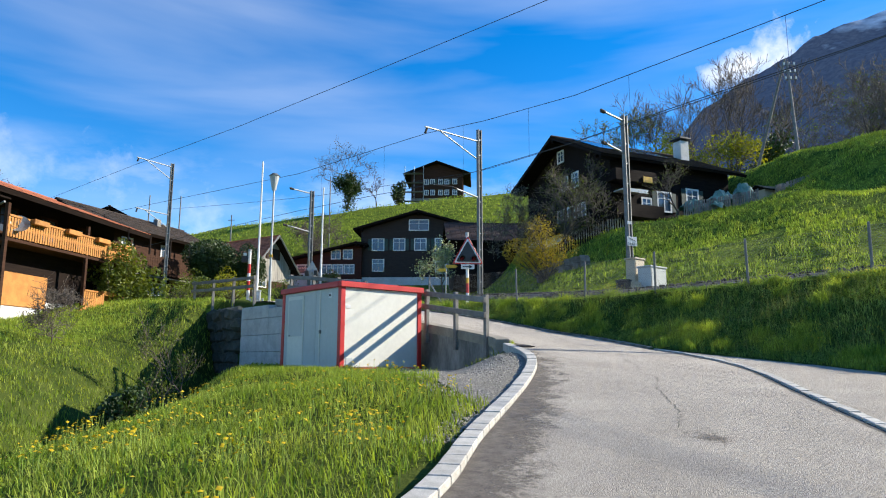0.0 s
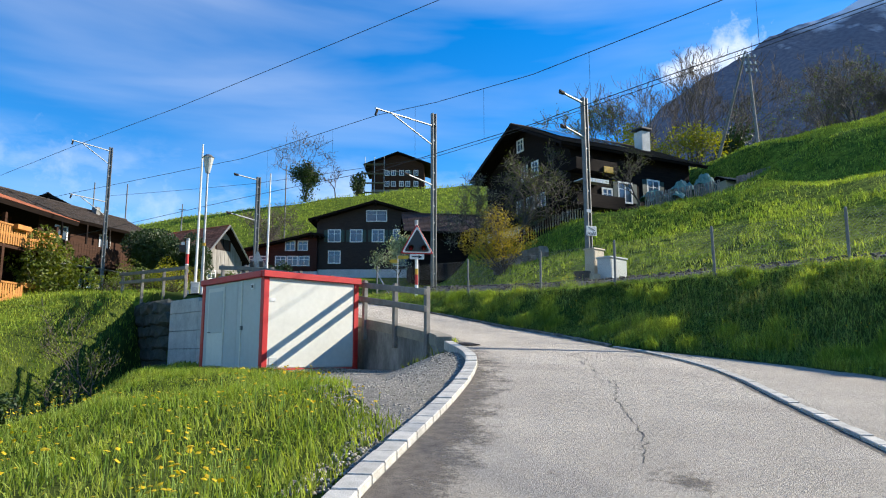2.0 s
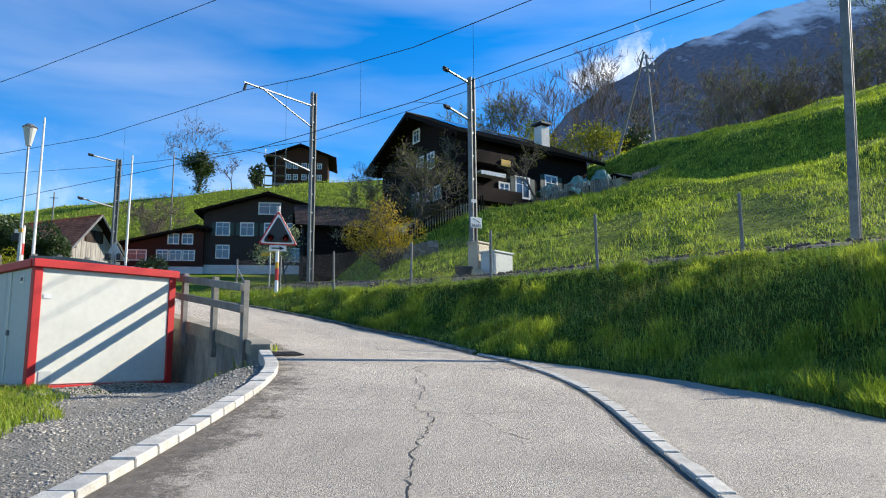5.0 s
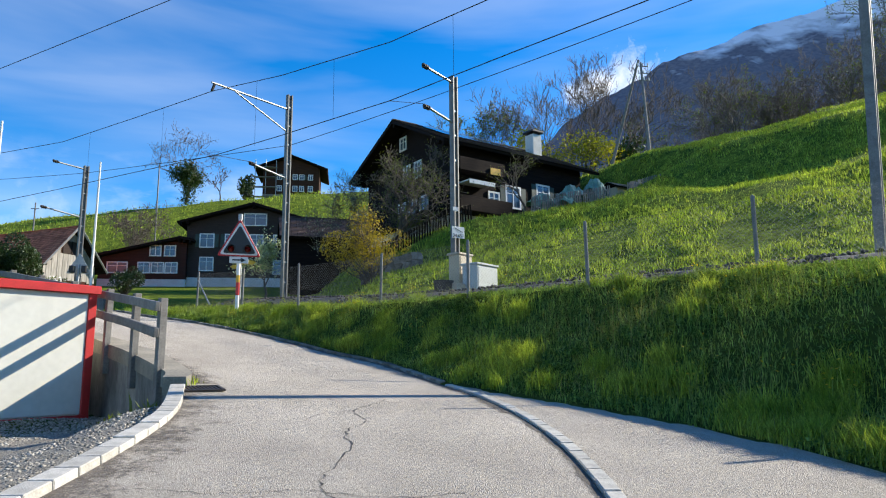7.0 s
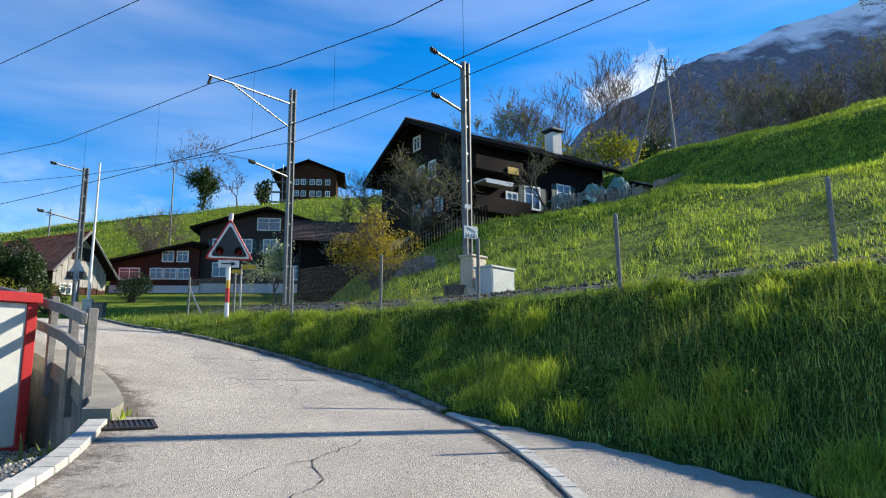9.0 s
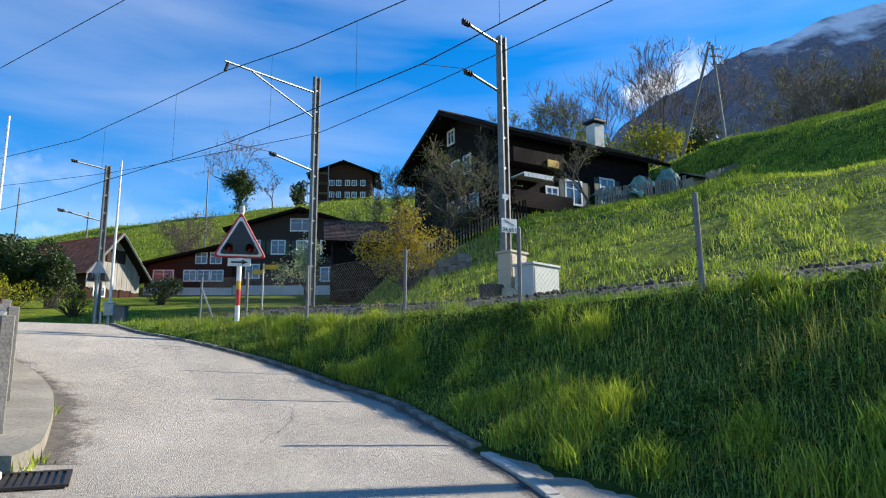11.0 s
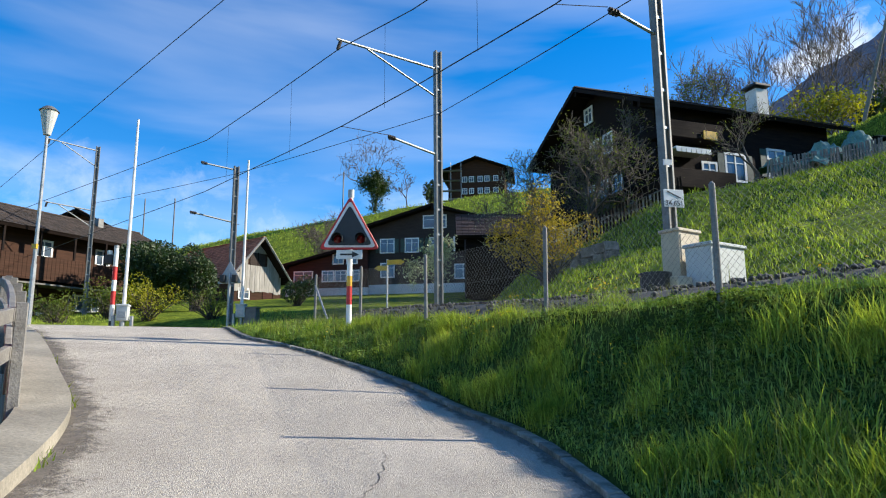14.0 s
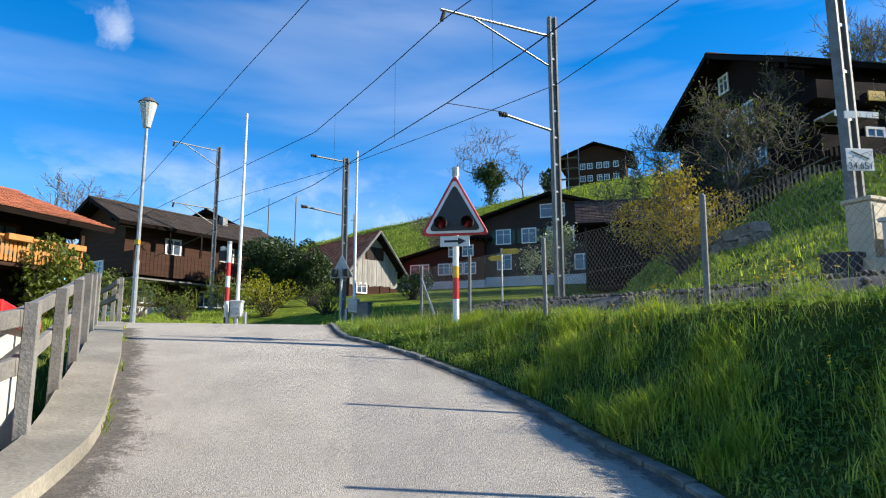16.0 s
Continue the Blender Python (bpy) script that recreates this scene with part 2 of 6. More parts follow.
M["palewood"] = material("silvered boards", (0.42, 0.39, 0.35), (0.27, 0.25, 0.22), 2.0, 0.9, stretch=(5, 5, 0.6), bump=0.4, bump_scale=8, rand=0.15)
M["tile_red"] = material("red clay tiles", (0.42, 0.145, 0.08), (0.27, 0.095, 0.055), 1.5, 0.85, island=0.22, bump_scale=20)
# old stable tiles, brightened in colour for sun the slope doesn't catch
M["tile_old_lit"] = material("old red tiles toned as sunlit", (0.60, 0.21, 0.115), (0.40, 0.13, 0.075), 1.5, 0.9, island=0.25, bump_scale=20, spec=0.1)
M["tile_brown"] = material("dark brown tiles", (0.085, 0.048, 0.036), (0.055, 0.034, 0.028), 1.5, 0.85, island=0.2, bump_scale=20)
M["tile_grey"] = material("dark grey tiles", (0.075, 0.055, 0.045), (0.042, 0.034, 0.030), 1.5, 0.9, island=0.2, bump_scale=20)
M["glass"] = material("window glass", (0.10, 0.14, 0.19), (0.05, 0.07, 0.10), 0.7, 0.06, bump=0, fine=0, spec=0.9)
M["solar"] = material("solar glass", (0.012, 0.02, 0.05), None, 1, 0.08, bump=0, fine=0, spec=0.9)
M["shutter"] = material("green shutter paint", (0.03, 0.065, 0.05), None, 4, 0.6, bump=0.1)
M["bark"] = material("bark", (0.105, 0.085, 0.066), (0.06, 0.05, 0.04), 5, 0.95, bump=0.6, bump_scale=30)
M["twig"] = material("bare twigs", (0.15, 0.12, 0.095), None, 5, 0.9, bump=0)
M["ivy"] = material("ivy leaves", (0.030, 0.060, 0.014), (0.05, 0.09, 0.02), 0.8, 0.6, bump=0, island=0.35, translucent=0.3)
M["leaf"] = material("young leaves", (0.11, 0.16, 0.022), (0.18, 0.20, 0.03), 0.8, 0.6, bump=0, island=0.3, translucent=0.45)
M["leaf_yellow"] = material("yellow-green spring leaves", (0.36, 0.33, 0.02), (0.25, 0.27, 0.02), 0.8, 0.6, bump=0, island=0.3, translucent=0.45)
M["forsythia"] = material("yellow blossom", (0.50, 0.37, 0.025), (0.33, 0.24, 0.03), 0.8, 0.6, bump=0, island=0.3, translucent=0.4)
M["blossom"] = material("white blossom", (0.62, 0.62, 0.52), (0.30, 0.36, 0.16), 0.9, 0.6, bump=0, island=0.25, translucent=0.35)
M["hedge"] = material("hedge leaves", (0.022, 0.045, 0.012), (0.045, 0.08, 0.018), 0.7, 0.55, bump=0, island=0.35, translucent=0.25)
M["flower"] = material("dandelion yellow", (0.80, 0.55, 0.01), None, 4, 0.6, bump=0, translucent=0.3)
M["stone"] = material("field stone", (0.25, 0.235, 0.21), (0.13, 0.125, 0.11), 3, 0.92, rand=0.25, bump=0.6, bump_scale=18)
M["rockdark"] = material("dark mossy stone", (0.075, 0.075, 0.06), (0.04, 0.045, 0.03), 3, 0.95, rand=0.3, bump=0.6, bump_scale=14)
M["plastic_white"] = material("white plastic", (0.75, 0.75, 0.74), None, 3, 0.4, bump=0, fine=0.03)
M["beige"] = material("beige cabinet", (0.50, 0.42, 0.30), (0.44, 0.37, 0.26), 2, 0.6, bump=0.1, fine=0.05)
M["tarp"] = material("green netting", (0.16, 0.30, 0.24), (0.10, 0.2, 0.16), 3, 0.7, bump=0.4)


# ---- mesh helpers ----
def link_mesh(name, verts, faces, mat, smooth=False):
    me = bpy.data.meshes.new(name)
    me.from_pydata(verts, [], faces)
    me.materials.append(mat)
    if smooth:
        me.polygons.foreach_set("use_smooth", [True] * len(me.polygons))
    me.update()
    return new(name, me)


def fast_mesh(name, verts, polys, mat):
    """A mesh from numpy arrays: verts (n, 3), polys (m, k), all of k corners."""
    me = bpy.data.meshes.new(name)
    k = polys.shape[1]
    me.vertices.add(len(verts))
    me.vertices.foreach_set("co", np.asarray(verts, dtype=np.float32).ravel())
    me.loops.add(polys.size)
    me.loops.foreach_set("vertex_index", polys.astype(np.int32).ravel())
    me.polygons.add(len(polys))
    me.polygons.foreach_set("loop_start", np.arange(0, polys.size, k, dtype=np.int32))
    me.polygons.foreach_set("loop_total", np.full(len(polys), k, dtype=np.int32))
    me.materials.append(mat)
    me.update(calc_edges=True)
    return new(name, me)


def part(name, bm, mat, parent=None, label="", bevel=0.0):
    """Links a bmesh as one mesh object, under a thing or a part."""
    if bevel:
        bmesh.ops.bevel(bm, geom=[e for e in bm.edges if e.is_manifold and e.calc_face_angle(0) > 0.6], offset=bevel, segments=1, affect="EDGES")
    me = bpy.data.meshes.new(name)
    bm.to_mesh(me)
    bm.free()
    me.materials.append(mat)
    ob = new(name, me)
    ob.parent = parent
    if label:
        ob["label"] = label
    return ob


def thing(name, m, label, category, group="", kind=""):
    ob = new(name)
    ob.empty_display_size = 0.2
    ob.matrix_world = m
    return tagged(ob, label, category, group, kind)


def box(bm, x0, y0, z0, x1, y1, z1, m=None):
    vs = bmesh.ops.create_cube(bm, size=1.0)["verts"]
    bmesh.ops.scale(bm, vec=(x1 - x0, y1 - y0, z1 - z0), verts=vs)
    bmesh.ops.translate(bm, vec=((x0 + x1) / 2, (y0 + y1) / 2, (z0 + z1) / 2), verts=vs)
    if m is not None:
        bmesh.ops.transform(bm, matrix=m, verts=vs)
    return vs


def boxed(name, dims, mat, parent, label="", bevel=0.0, m=None):
    bm = bmesh.new()
    box(bm, *dims)
    ob = part(name, bm, mat, parent, label, bevel)
    if m is not None:
        ob.matrix_basis = m
    return ob


def rod(bm, a, b, r0, r1=None, seg=8):
    """A tapered rod from a to b."""
    a, b = Vector(a), Vector(b)
    d = b - a
    q = d.to_track_quat("Z", "Y").to_matrix().to_4x4()
    bmesh.ops.create_cone(bm, cap_ends=True, segments=seg, radius1=r0, radius2=r0 if r1 is None else r1, depth=d.length,
                          matrix=Matrix.Translation((a + b) / 2) @ q)


def rodded(name, a, b, r0, mat, parent, r1=None, seg=10, label=""):
    bm = bmesh.new()
    rod(bm, a, b, r0, r1, seg)
    return part(name, bm, mat, parent, label)


def prism(bm, outline, y0, y1):
    """Extrudes an outline of (x, z) from y0 to y1."""
    lo = [bm.verts.new((x, y0, z)) for x, z in outline]
    hi = [bm.verts.new((x, y1, z)) for x, z in outline]
    n = len(outline)
    bm.faces.new(lo)
    bm.faces.new(hi[::-1])
    for i in range(n):
        bm.faces.new((lo[(i + 1) % n], lo[i], hi[i], hi[(i + 1) % n]))
    bmesh.ops.recalc_face_normals(bm, faces=bm.faces)


# ---- the lie of the land ----
def smooth(a, b, v):
    s = np.clip((np.asarray(v, dtype=float) - a) / (b - a), 0, 1)
    return s * s * (3 - 2 * s)


def road_z(x, y):
    s = smooth(8, 20, y)
    v = (np.asarray(y) - 18) * (1 - 0.17 * s) + (3.5 - np.asarray(x)) * 0.55 * s
    up = np.interp(v, [0, 5, 11.2, 17.1, 27, 40], [2.35, 2.98, 4.0, 4.65, 4.95, 5.1])
    return np.where(v < 0, 2.35 + 0.1012 * v, up)


def rz(x, y):
    return float(road_z(x, y))


def spline(points, step=0.25):
    """Points along a smooth curve through (x, y) control points."""
    p = np.array([points[0]] + list(points) + [points[-1]], dtype=float)
    out = []
    for i in range(1, len(p) - 2):
        n = max(2, int(np.hypot(*(p[i + 1] - p[i])) / step))
        for t in np.arange(n) / n:
            out.append(0.5 * (2 * p[i] + (p[i + 1] - p[i - 1]) * t + (2 * p[i - 1] - 5 * p[i] + 4 * p[i + 1] - p[i + 2]) * t * t
                              + (3 * p[i] - p[i - 1] - 3 * p[i + 1] + p[i + 2]) * t ** 3))
    out.append(p[-2])
    return np.array(out)


LEFT = spline([(-2.6, -6), (-1.0, 0.5), (-0.3, 4), (0.42, 6.2), (0.75, 8.2), (1.36, 11.2), (1.68, 13.2), (1.80, 14.8), (1.74, 16.0), (1.50, 17.3), (1.42, 17.7)])
WALL = spline([(1.42, 17.7), (1.38, 18.2), (0.55, 19.9), (-0.03, 20.95), (-0.72, 21.95), (-1.85, 23.2), (-3.3, 24.8), (-5.2, 26.8), (-7.4, 29.1)])
FAR_L = spline([(-7.4, 29.1), (-9.2, 31.2), (-12.0, 35.2), (-15.5, 42.0), (-19, 52)])
RIGHT = spline([(3.1, -6), (3.6, 0.5), (4.2, 5.0), (4.73, 8.5), (5.1, 11.2), (5.52, 13.8), (5.63, 16.0), (5.42, 18.2), (4.82, 20.4), (4.17, 22.3), (3.33, 23.6), (2.15, 25.3),
                (0.2, 27.35), (-2.0, 29.3), (-4.1, 32.6), (-6.3, 36.2), (-9.5, 41), (-14.5, 51)])
LANE_Y, LANE_W = [0, 9, 12.5, 14, 15.5, 17, 18.3, 19.5], [4.6, 3.2, 2.55, 2.25, 1.75, 1.1, 0.4, 0.12]          # the side lane narrows uphill
LEFT_ALL = np.vstack([LEFT, WALL[1:], FAR_L[1:]])
FN = np.array([0.771, 0.637])            # across the railway, away from the road
FD = np.array([-0.637, 0.771])           # along it
F0 = np.array([6.26, 22.85])             # a point on the fence line


def side(line, x, y):
    """Signed distance from a polyline: positive to its right."""
    pts = np.column_stack([np.ravel(x), np.ravel(y)])
    best, sign = np.full(len(pts), 1e9), np.ones(len(pts))
    for a, b in zip(line[:-1], line[1:]):
        d = b - a
        t = np.clip(((pts - a) @ d) / (d @ d), 0, 1)
        e = pts - (a + t[:, None] * d)
        q = np.hypot(e[:, 0], e[:, 1])
        cross = d[0] * (pts[:, 1] - a[1]) - d[1] * (pts[:, 0] - a[0])
        near = q < best
        best = np.where(near, q, best)
        sign = np.where(near, np.where(cross > 0, -1, 1), sign)
    return (best * sign).reshape(np.shape(x))


def fence_z(y):
    return np.interp(y, [10, 18, 25, 28, 32.3, 45], [4.05, 4.15, 4.22, 4.34, 4.66, 5.0])


def lumps(x, y, size, high, seed=0.0):
    """Gentle unevenness of the ground."""
    a = np.sin(x / size * 1.7 + seed) * np.cos(y / size * 1.3 + 2 * seed) + 0.6 * np.sin((x + 1.7 * y) / size * 2.3 + seed * 3) + 0.5 * np.cos((2.1 * x - y) / size * 3.1 + seed)
    return a * high * 0.5


def ground_z(x, y):
    x, y = np.asarray(x, dtype=float), np.asarray(y, dtype=float)
    dl, dr = side(LEFT_ALL, x, y), side(RIGHT, x, y)
    df = (x - F0[0]) * FN[0] + (y - F0[1]) * FN[1]          # past the fence
    road = road_z(np.clip(x, -14, 12), np.clip(y, -8, 46))
    z = road - 0.06
    # right: side lane, then the bank up to the fence, the track bed, the hillside
    lane_w = np.interp(y, LANE_Y, LANE_W)
    d1 = np.maximum(dr - lane_w, 0)
    gap = np.maximum(-df + d1, 0.4)
    top = fence_z(y)
    frac = np.clip(d1 / gap, 0, 1)
    mild = smooth(14.5, 19.5, y)
    bank = road + 0.03 + (top - road) * np.interp(frac, [0, 0.08, 0.18, 0.28, 0.42, 0.55, 0.66, 0.80, 0.92, 1.0], [0, 0.02, 0.07, 0.18, 0.46, 0.72, 0.84, 0.94, 0.985, 1.0]) * (1 - mild) + (top - road) * mild * (0.55 * frac + 0.45 * frac ** 1.8)
    flat = (1 - np.clip((x + np.interp(y, [42, 62], [-1.0, 2.5])) / np.interp(y, [42, 62], [4.2, 8.0]), 0, 1)) * smooth(33, 40, y)          # level ground before the farmhouse
    hill_d = np.maximum(df - 6.0, 0) * (1 - flat)
    level = np.clip(df, 0, 6)
    far_r = np.maximum(-0.29 * x + 0.955 * y - 46, 0) * smooth(21, 27, x)
    hill = top + level * 0.03 + 0.40 * hill_d - 0.004 * np.maximum(hill_d - 60, 0) ** 2 + lumps(x, y, 6, 0.35) * smooth(2, 12, hill_d) - far_r * 0.24
    # a steeper fold below the crest
    hill = hill + (np.interp(hill_d, [0, 15, 18, 26, 46, 60], [0, -0.9, -0.8, 1.35, 0.2, 0.0])) * smooth(20, 24.5, x) * smooth(32, 41, y) * smooth(90, 70, y)
    # a terrace under the chalet
    tv, tu = (x - 13.75) * 0.888 + (y - 53.1) * 0.46, (x - 13.75) * 0.46 - (y - 53.1) * 0.888
    off = np.maximum(np.maximum(np.abs(tv) - 6.0, np.abs(tu) - 5.8), 0)
    ter = smooth(5.0, 0.6, off)
    hill = hill * (1 - ter) + (10.75 + 0.17 * (tv + 5.8) + 0.02 * tu) * ter
    z = np.where(dr > 0, np.where(df < 0, bank, hill), z)
    z = np.where((dr > 0) & (dr < lane_w), road - 0.01, z)
    # left: knoll and gravel by the kerb, then down to the ditch, then up to the houses
    xv = -8.8 - 0.18 * np.maximum(y - 16, 0)
    zv = -0.55 + 0.05 * (y - 16)
    pad = smooth(16.2, 18.0, y) * smooth(33, 30, y)
    verge = road - 0.04 - np.maximum(road - 0.04 - 1.80, 0) * smooth(0.2, 1.7, -dl)
    knoll = verge * (1 - pad) + 1.80 * pad - 0.15 * np.maximum(-1.2 - x, 0) * smooth(16.5, 14.0, y)
    shoulder = -4.0 - 1.2 * smooth(16.5, 19, y) - 0.33 * np.clip(y - 19.5, 0, 10)
    down = smooth(0.0, 1.0, (shoulder - x) / np.maximum(shoulder - xv, 0.5))
    low = knoll * (1 - down) + zv * down
    d_left = np.maximum(xv - x, 0)
    low = low + (2.65 + 0.09 * (y - 16) - zv) * (1 - np.exp(-d_left * 0.35)) + lumps(x, y, 3, 0.12) * smooth(0.3, 2, -dl)
    beyond = smooth(-6, 2, (y - 32.5) + (x + 13) * 0.5)          # the level ground past the ditch
    foot_line = (y - 30) + (x + 8.9)                          # along the rubble wall
    beyond = beyond * np.maximum(smooth(-0.3, 0.3, foot_line), smooth(-10.6, -12.8, x))
    plat = np.interp(y, [30, 36, 45, 60, 80], [4.8, 5.1, 5.6, 7.6, 9.8])
    low = low * (1 - beyond) + plat * beyond
    z = np.where(dl < 0, low, z)
    # far ground across the crossing
    over = smooth(40, 52, y) * np.maximum(smooth(6, -2, df - 6), flat)
    z = np.where(over > 0, z * (1 - over) + (np.interp(y, [40, 50, 66, 84, 95], [5.1, 6.3, 8.6, 11.2, 13.0])) * over, z)
    # the green hill behind the houses
    top_z = np.interp(x, [-220, -100, -66, -45, -26, -15, -1, 9, 40, 120], [12, 21, 25, 28.4, 30.9, 32.5, 34.2, 34.4, 36, 40])
    foot = np.interp(x, [-60, -20, 10], [12.0, 13.2, 15.0])
    rise = foot + (top_z - foot) * np.clip((y - 92) / 38, 0, 1) ** 0.85 + np.maximum(y - 130, 0) * 0.09 + lumps(x, y, 14, 0.5) * smooth(95, 110, y)
    back = smooth(86, 94, y) * smooth(34, 18, x)
    z = z * (1 - back) + rise * back
    # the land falls and levels out far away
    r = np.hypot(x, y - 20)
    far = smooth(260, 700, r)
    return z * (1 - far) + 0.0 * far


def gz(x, y):
    return float(ground_z(np.array([x]), np.array([y]))[0])


def axis(lo, a, b, hi, step, grow):
    mid = list(np.arange(a, b + 1e-6, step))
    s, v = step, b
    while v < hi:
        s *= grow
        v += s
        mid.append(v)
    s, v = step, a
    while v > lo:
        s *= grow
        v -= s
        mid.insert(0, v)
    return np.array(mid)


gx, gy = axis(-2600, -16, 16, 2600, 0.3, 1.06), axis(-2600, -2, 36, 2800, 0.3, 1.06)
GX, GY = np.meshgrid(gx, gy)
GZ = ground_z(GX, GY)
idx = np.arange(GX.size).reshape(GX.shape)
quads = np.stack([idx[:-1, :-1], idx[:-1, 1:], idx[1:, 1:], idx[1:, :-1]], -1).reshape(-1, 4)
ground = fast_mesh("ground", np.stack([GX, GY, GZ], -1).reshape(-1, 3), quads, M["meadow"])
ground.data.polygons.foreach_set("use_smooth", [True] * len(ground.data.polygons))
# soil and old leaves close to the road, coloured dark as shade between blades
ground.data.materials.append(M["soil_shade"])
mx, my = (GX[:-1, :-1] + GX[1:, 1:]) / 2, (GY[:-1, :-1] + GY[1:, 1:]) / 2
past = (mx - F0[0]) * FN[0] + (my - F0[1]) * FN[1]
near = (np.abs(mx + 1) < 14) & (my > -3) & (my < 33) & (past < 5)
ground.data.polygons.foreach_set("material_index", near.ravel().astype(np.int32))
tagged(ground, "sloping spring meadow of green grass", "ground", kind="structure")


def ribbon(name, a_line, b_line, lift, mat, label, category, cols=8, n=160, zf=rz):
    """A strip of paving between two lines, laid on the road's fall."""
    def even(line):
        s = np.concatenate([[0], np.cumsum(np.hypot(*np.diff(line, axis=0).T))])
        t = np.linspace(0, s[-1], n)
        return np.column_stack([np.interp(t, s, line[:, 0]), np.interp(t, s, line[:, 1])])
    A, B = even(a_line), even(b_line)
    verts, faces = [], []
    for i in range(n):
        for j in range(cols + 1):
            p = A[i] + (B[i] - A[i]) * j / cols
            verts.append((p[0], p[1], zf(*p) + lift))
    for i in range(n - 1):
        for j in range(cols):
            k = i * (cols + 1) + j
            faces.append((k, k + 1, k + cols + 2, k + cols + 1))
    ob = link_mesh(name, verts, faces, mat, True)
    return tagged(ob, label, category, kind="structure")


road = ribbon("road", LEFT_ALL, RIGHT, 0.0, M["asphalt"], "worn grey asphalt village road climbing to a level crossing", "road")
lane_a = np.array([p for p in RIGHT if p[1] < 19.4])
lane_b = lane_a + np.column_stack([np.interp(lane_a[:, 1], LANE_Y, LANE_W) + 0.15, np.zeros(len(lane_a))])
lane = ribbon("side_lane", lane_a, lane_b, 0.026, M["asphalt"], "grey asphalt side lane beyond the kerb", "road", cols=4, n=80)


def along(line, step, start=0.0, end=None):
    """Even places along a line: (point, unit direction)."""
    s = np.concatenate([[0], np.cumsum(np.hypot(*np.diff(line, axis=0).T))])
    end = s[-1] if end is None else end
    out = []
    for t in np.arange(start, end, step):
        p = np.array([np.interp(t, s, line[:, 0]), np.interp(t, s, line[:, 1])])
        q = np.array([np.interp(min(t + 0.05, s[-1]), s, line[:, 0]), np.interp(min(t + 0.05, s[-1]), s, line[:, 1])])
        r = np.array([np.interp(max(t - 0.05, 0), s, line[:, 0]), np.interp(max(t - 0.05, 0), s, line[:, 1])])
        d = (q - r) / np.hypot(*(q - r))
        out.append((p, d))
    return out


def kerb(name, line, offset, width, high, length, label, mat):
    """A row of kerb stones, each a stone of its own on one shared mesh."""
    root = thing(name, Matrix.Identity(4), label, "kerb", kind="structure")
    bm = bmesh.new()
    box(bm, -width / 2, -length / 2 + 0.009, -0.18, width / 2, length / 2 - 0.009, 0)
    first = part("kerb_stone", bm, mat, root, bevel=0.008)
    stones = along(line, length, length / 2)
    for k, (p, d) in enumerate(stones):
        ob = first if k == 0 else new("kerb_stone", first.data)
        ob.parent = root
        n = np.array([d[1], -d[0]])
        c = p + n * offset
        slope = math.degrees(math.atan2(rz(*(c + d * 0.3)) - rz(*(c - d * 0.3)), 0.6))
        ob.matrix_basis = pose(c[0], c[1], rz(*c) + high + random.uniform(-0.007, 0.007), slope, 0, math.degrees(math.atan2(d[1], d[0])) - 90 + random.uniform(-0.5, 0.5)) 
    return root


kerb("kerb_left", LEFT, -0.10, 0.19, 0.06, 0.33, "pale granite setts edging the road", M["granite"])
kerb("kerb_right", np.array([p for p in RIGHT if p[1] < 19.3]), 0.065, 0.125, 0.036, 0.33, "pale granite kerb between road and side lane", M["granite"])
kerb("kerb_bank", np.array([p for p in RIGHT if 19.2 < p[1] < 40]), 0.07, 0.13, 0.05, 0.55, "mossy grey concrete kerb along the grass bank", M["stone_dark"])

# retaining wall with its concrete walkway along the road
wl = WALL
wn = []
for p, d in along(wl, 0.25):
    wn.append((p, np.array([-d[1], d[0]])))          # normal to the left, away from the road


def wall_loft(name, lo_off, hi_off, z_top, z_bot, mat, label, items, parent=None):
    verts, faces = [], []
    for p, n in items:
        a, b = p + n * lo_off(p), p + n * hi_off(p)
        zt, zb = z_top(p), z_bot(p)
        verts += [(a[0], a[1], zt), (b[0], b[1], zt), (b[0], b[1], zb), (a[0], a[1], zb)]
    for i in range(len(items) - 1):
        k = 4 * i
        for j in range(4):
            faces.append((k + j, k + (j + 1) % 4, k + 4 + (j + 1) % 4, k + 4 + j))
    faces += [(0, 1, 2, 3), (len(verts) - 1, len(verts) - 2, len(verts) - 3, len(verts) - 4)]
    ob = link_mesh(name, verts, faces, mat)
    bm = bmesh.new()
    bm.from_mesh(ob.data)
    bmesh.ops.recalc_face_normals(bm, faces=bm.faces)
    bm.to_mesh(ob.data)
    bm.free()
    ob.parent = parent
    return tagged(ob, label, "wall", kind="structure") if parent is None else ob


def walk_w(p):
    return float(np.interp(p[1], [17.6, 19.5, 22], [0.33, 0.38, 0.44]))


walkway = wall_loft("walkway", lambda p: -0.06 * min(1.0, max(0.0, (p[1] - 18.2) / 1.5)), walk_w, lambda p: rz(*p) + 0.13, lambda p: rz(*p) - 0.12, M["concrete"], "raised concrete walkway along the road", wn)
wall_ret = wall_loft("wall_retaining", lambda p: 0.05, lambda p: walk_w(p) - 0.03, lambda p: rz(*p) - 0.10, lambda p: 0.6, M["stain_concrete"], "stained concrete retaining wall below the walkway", wn)

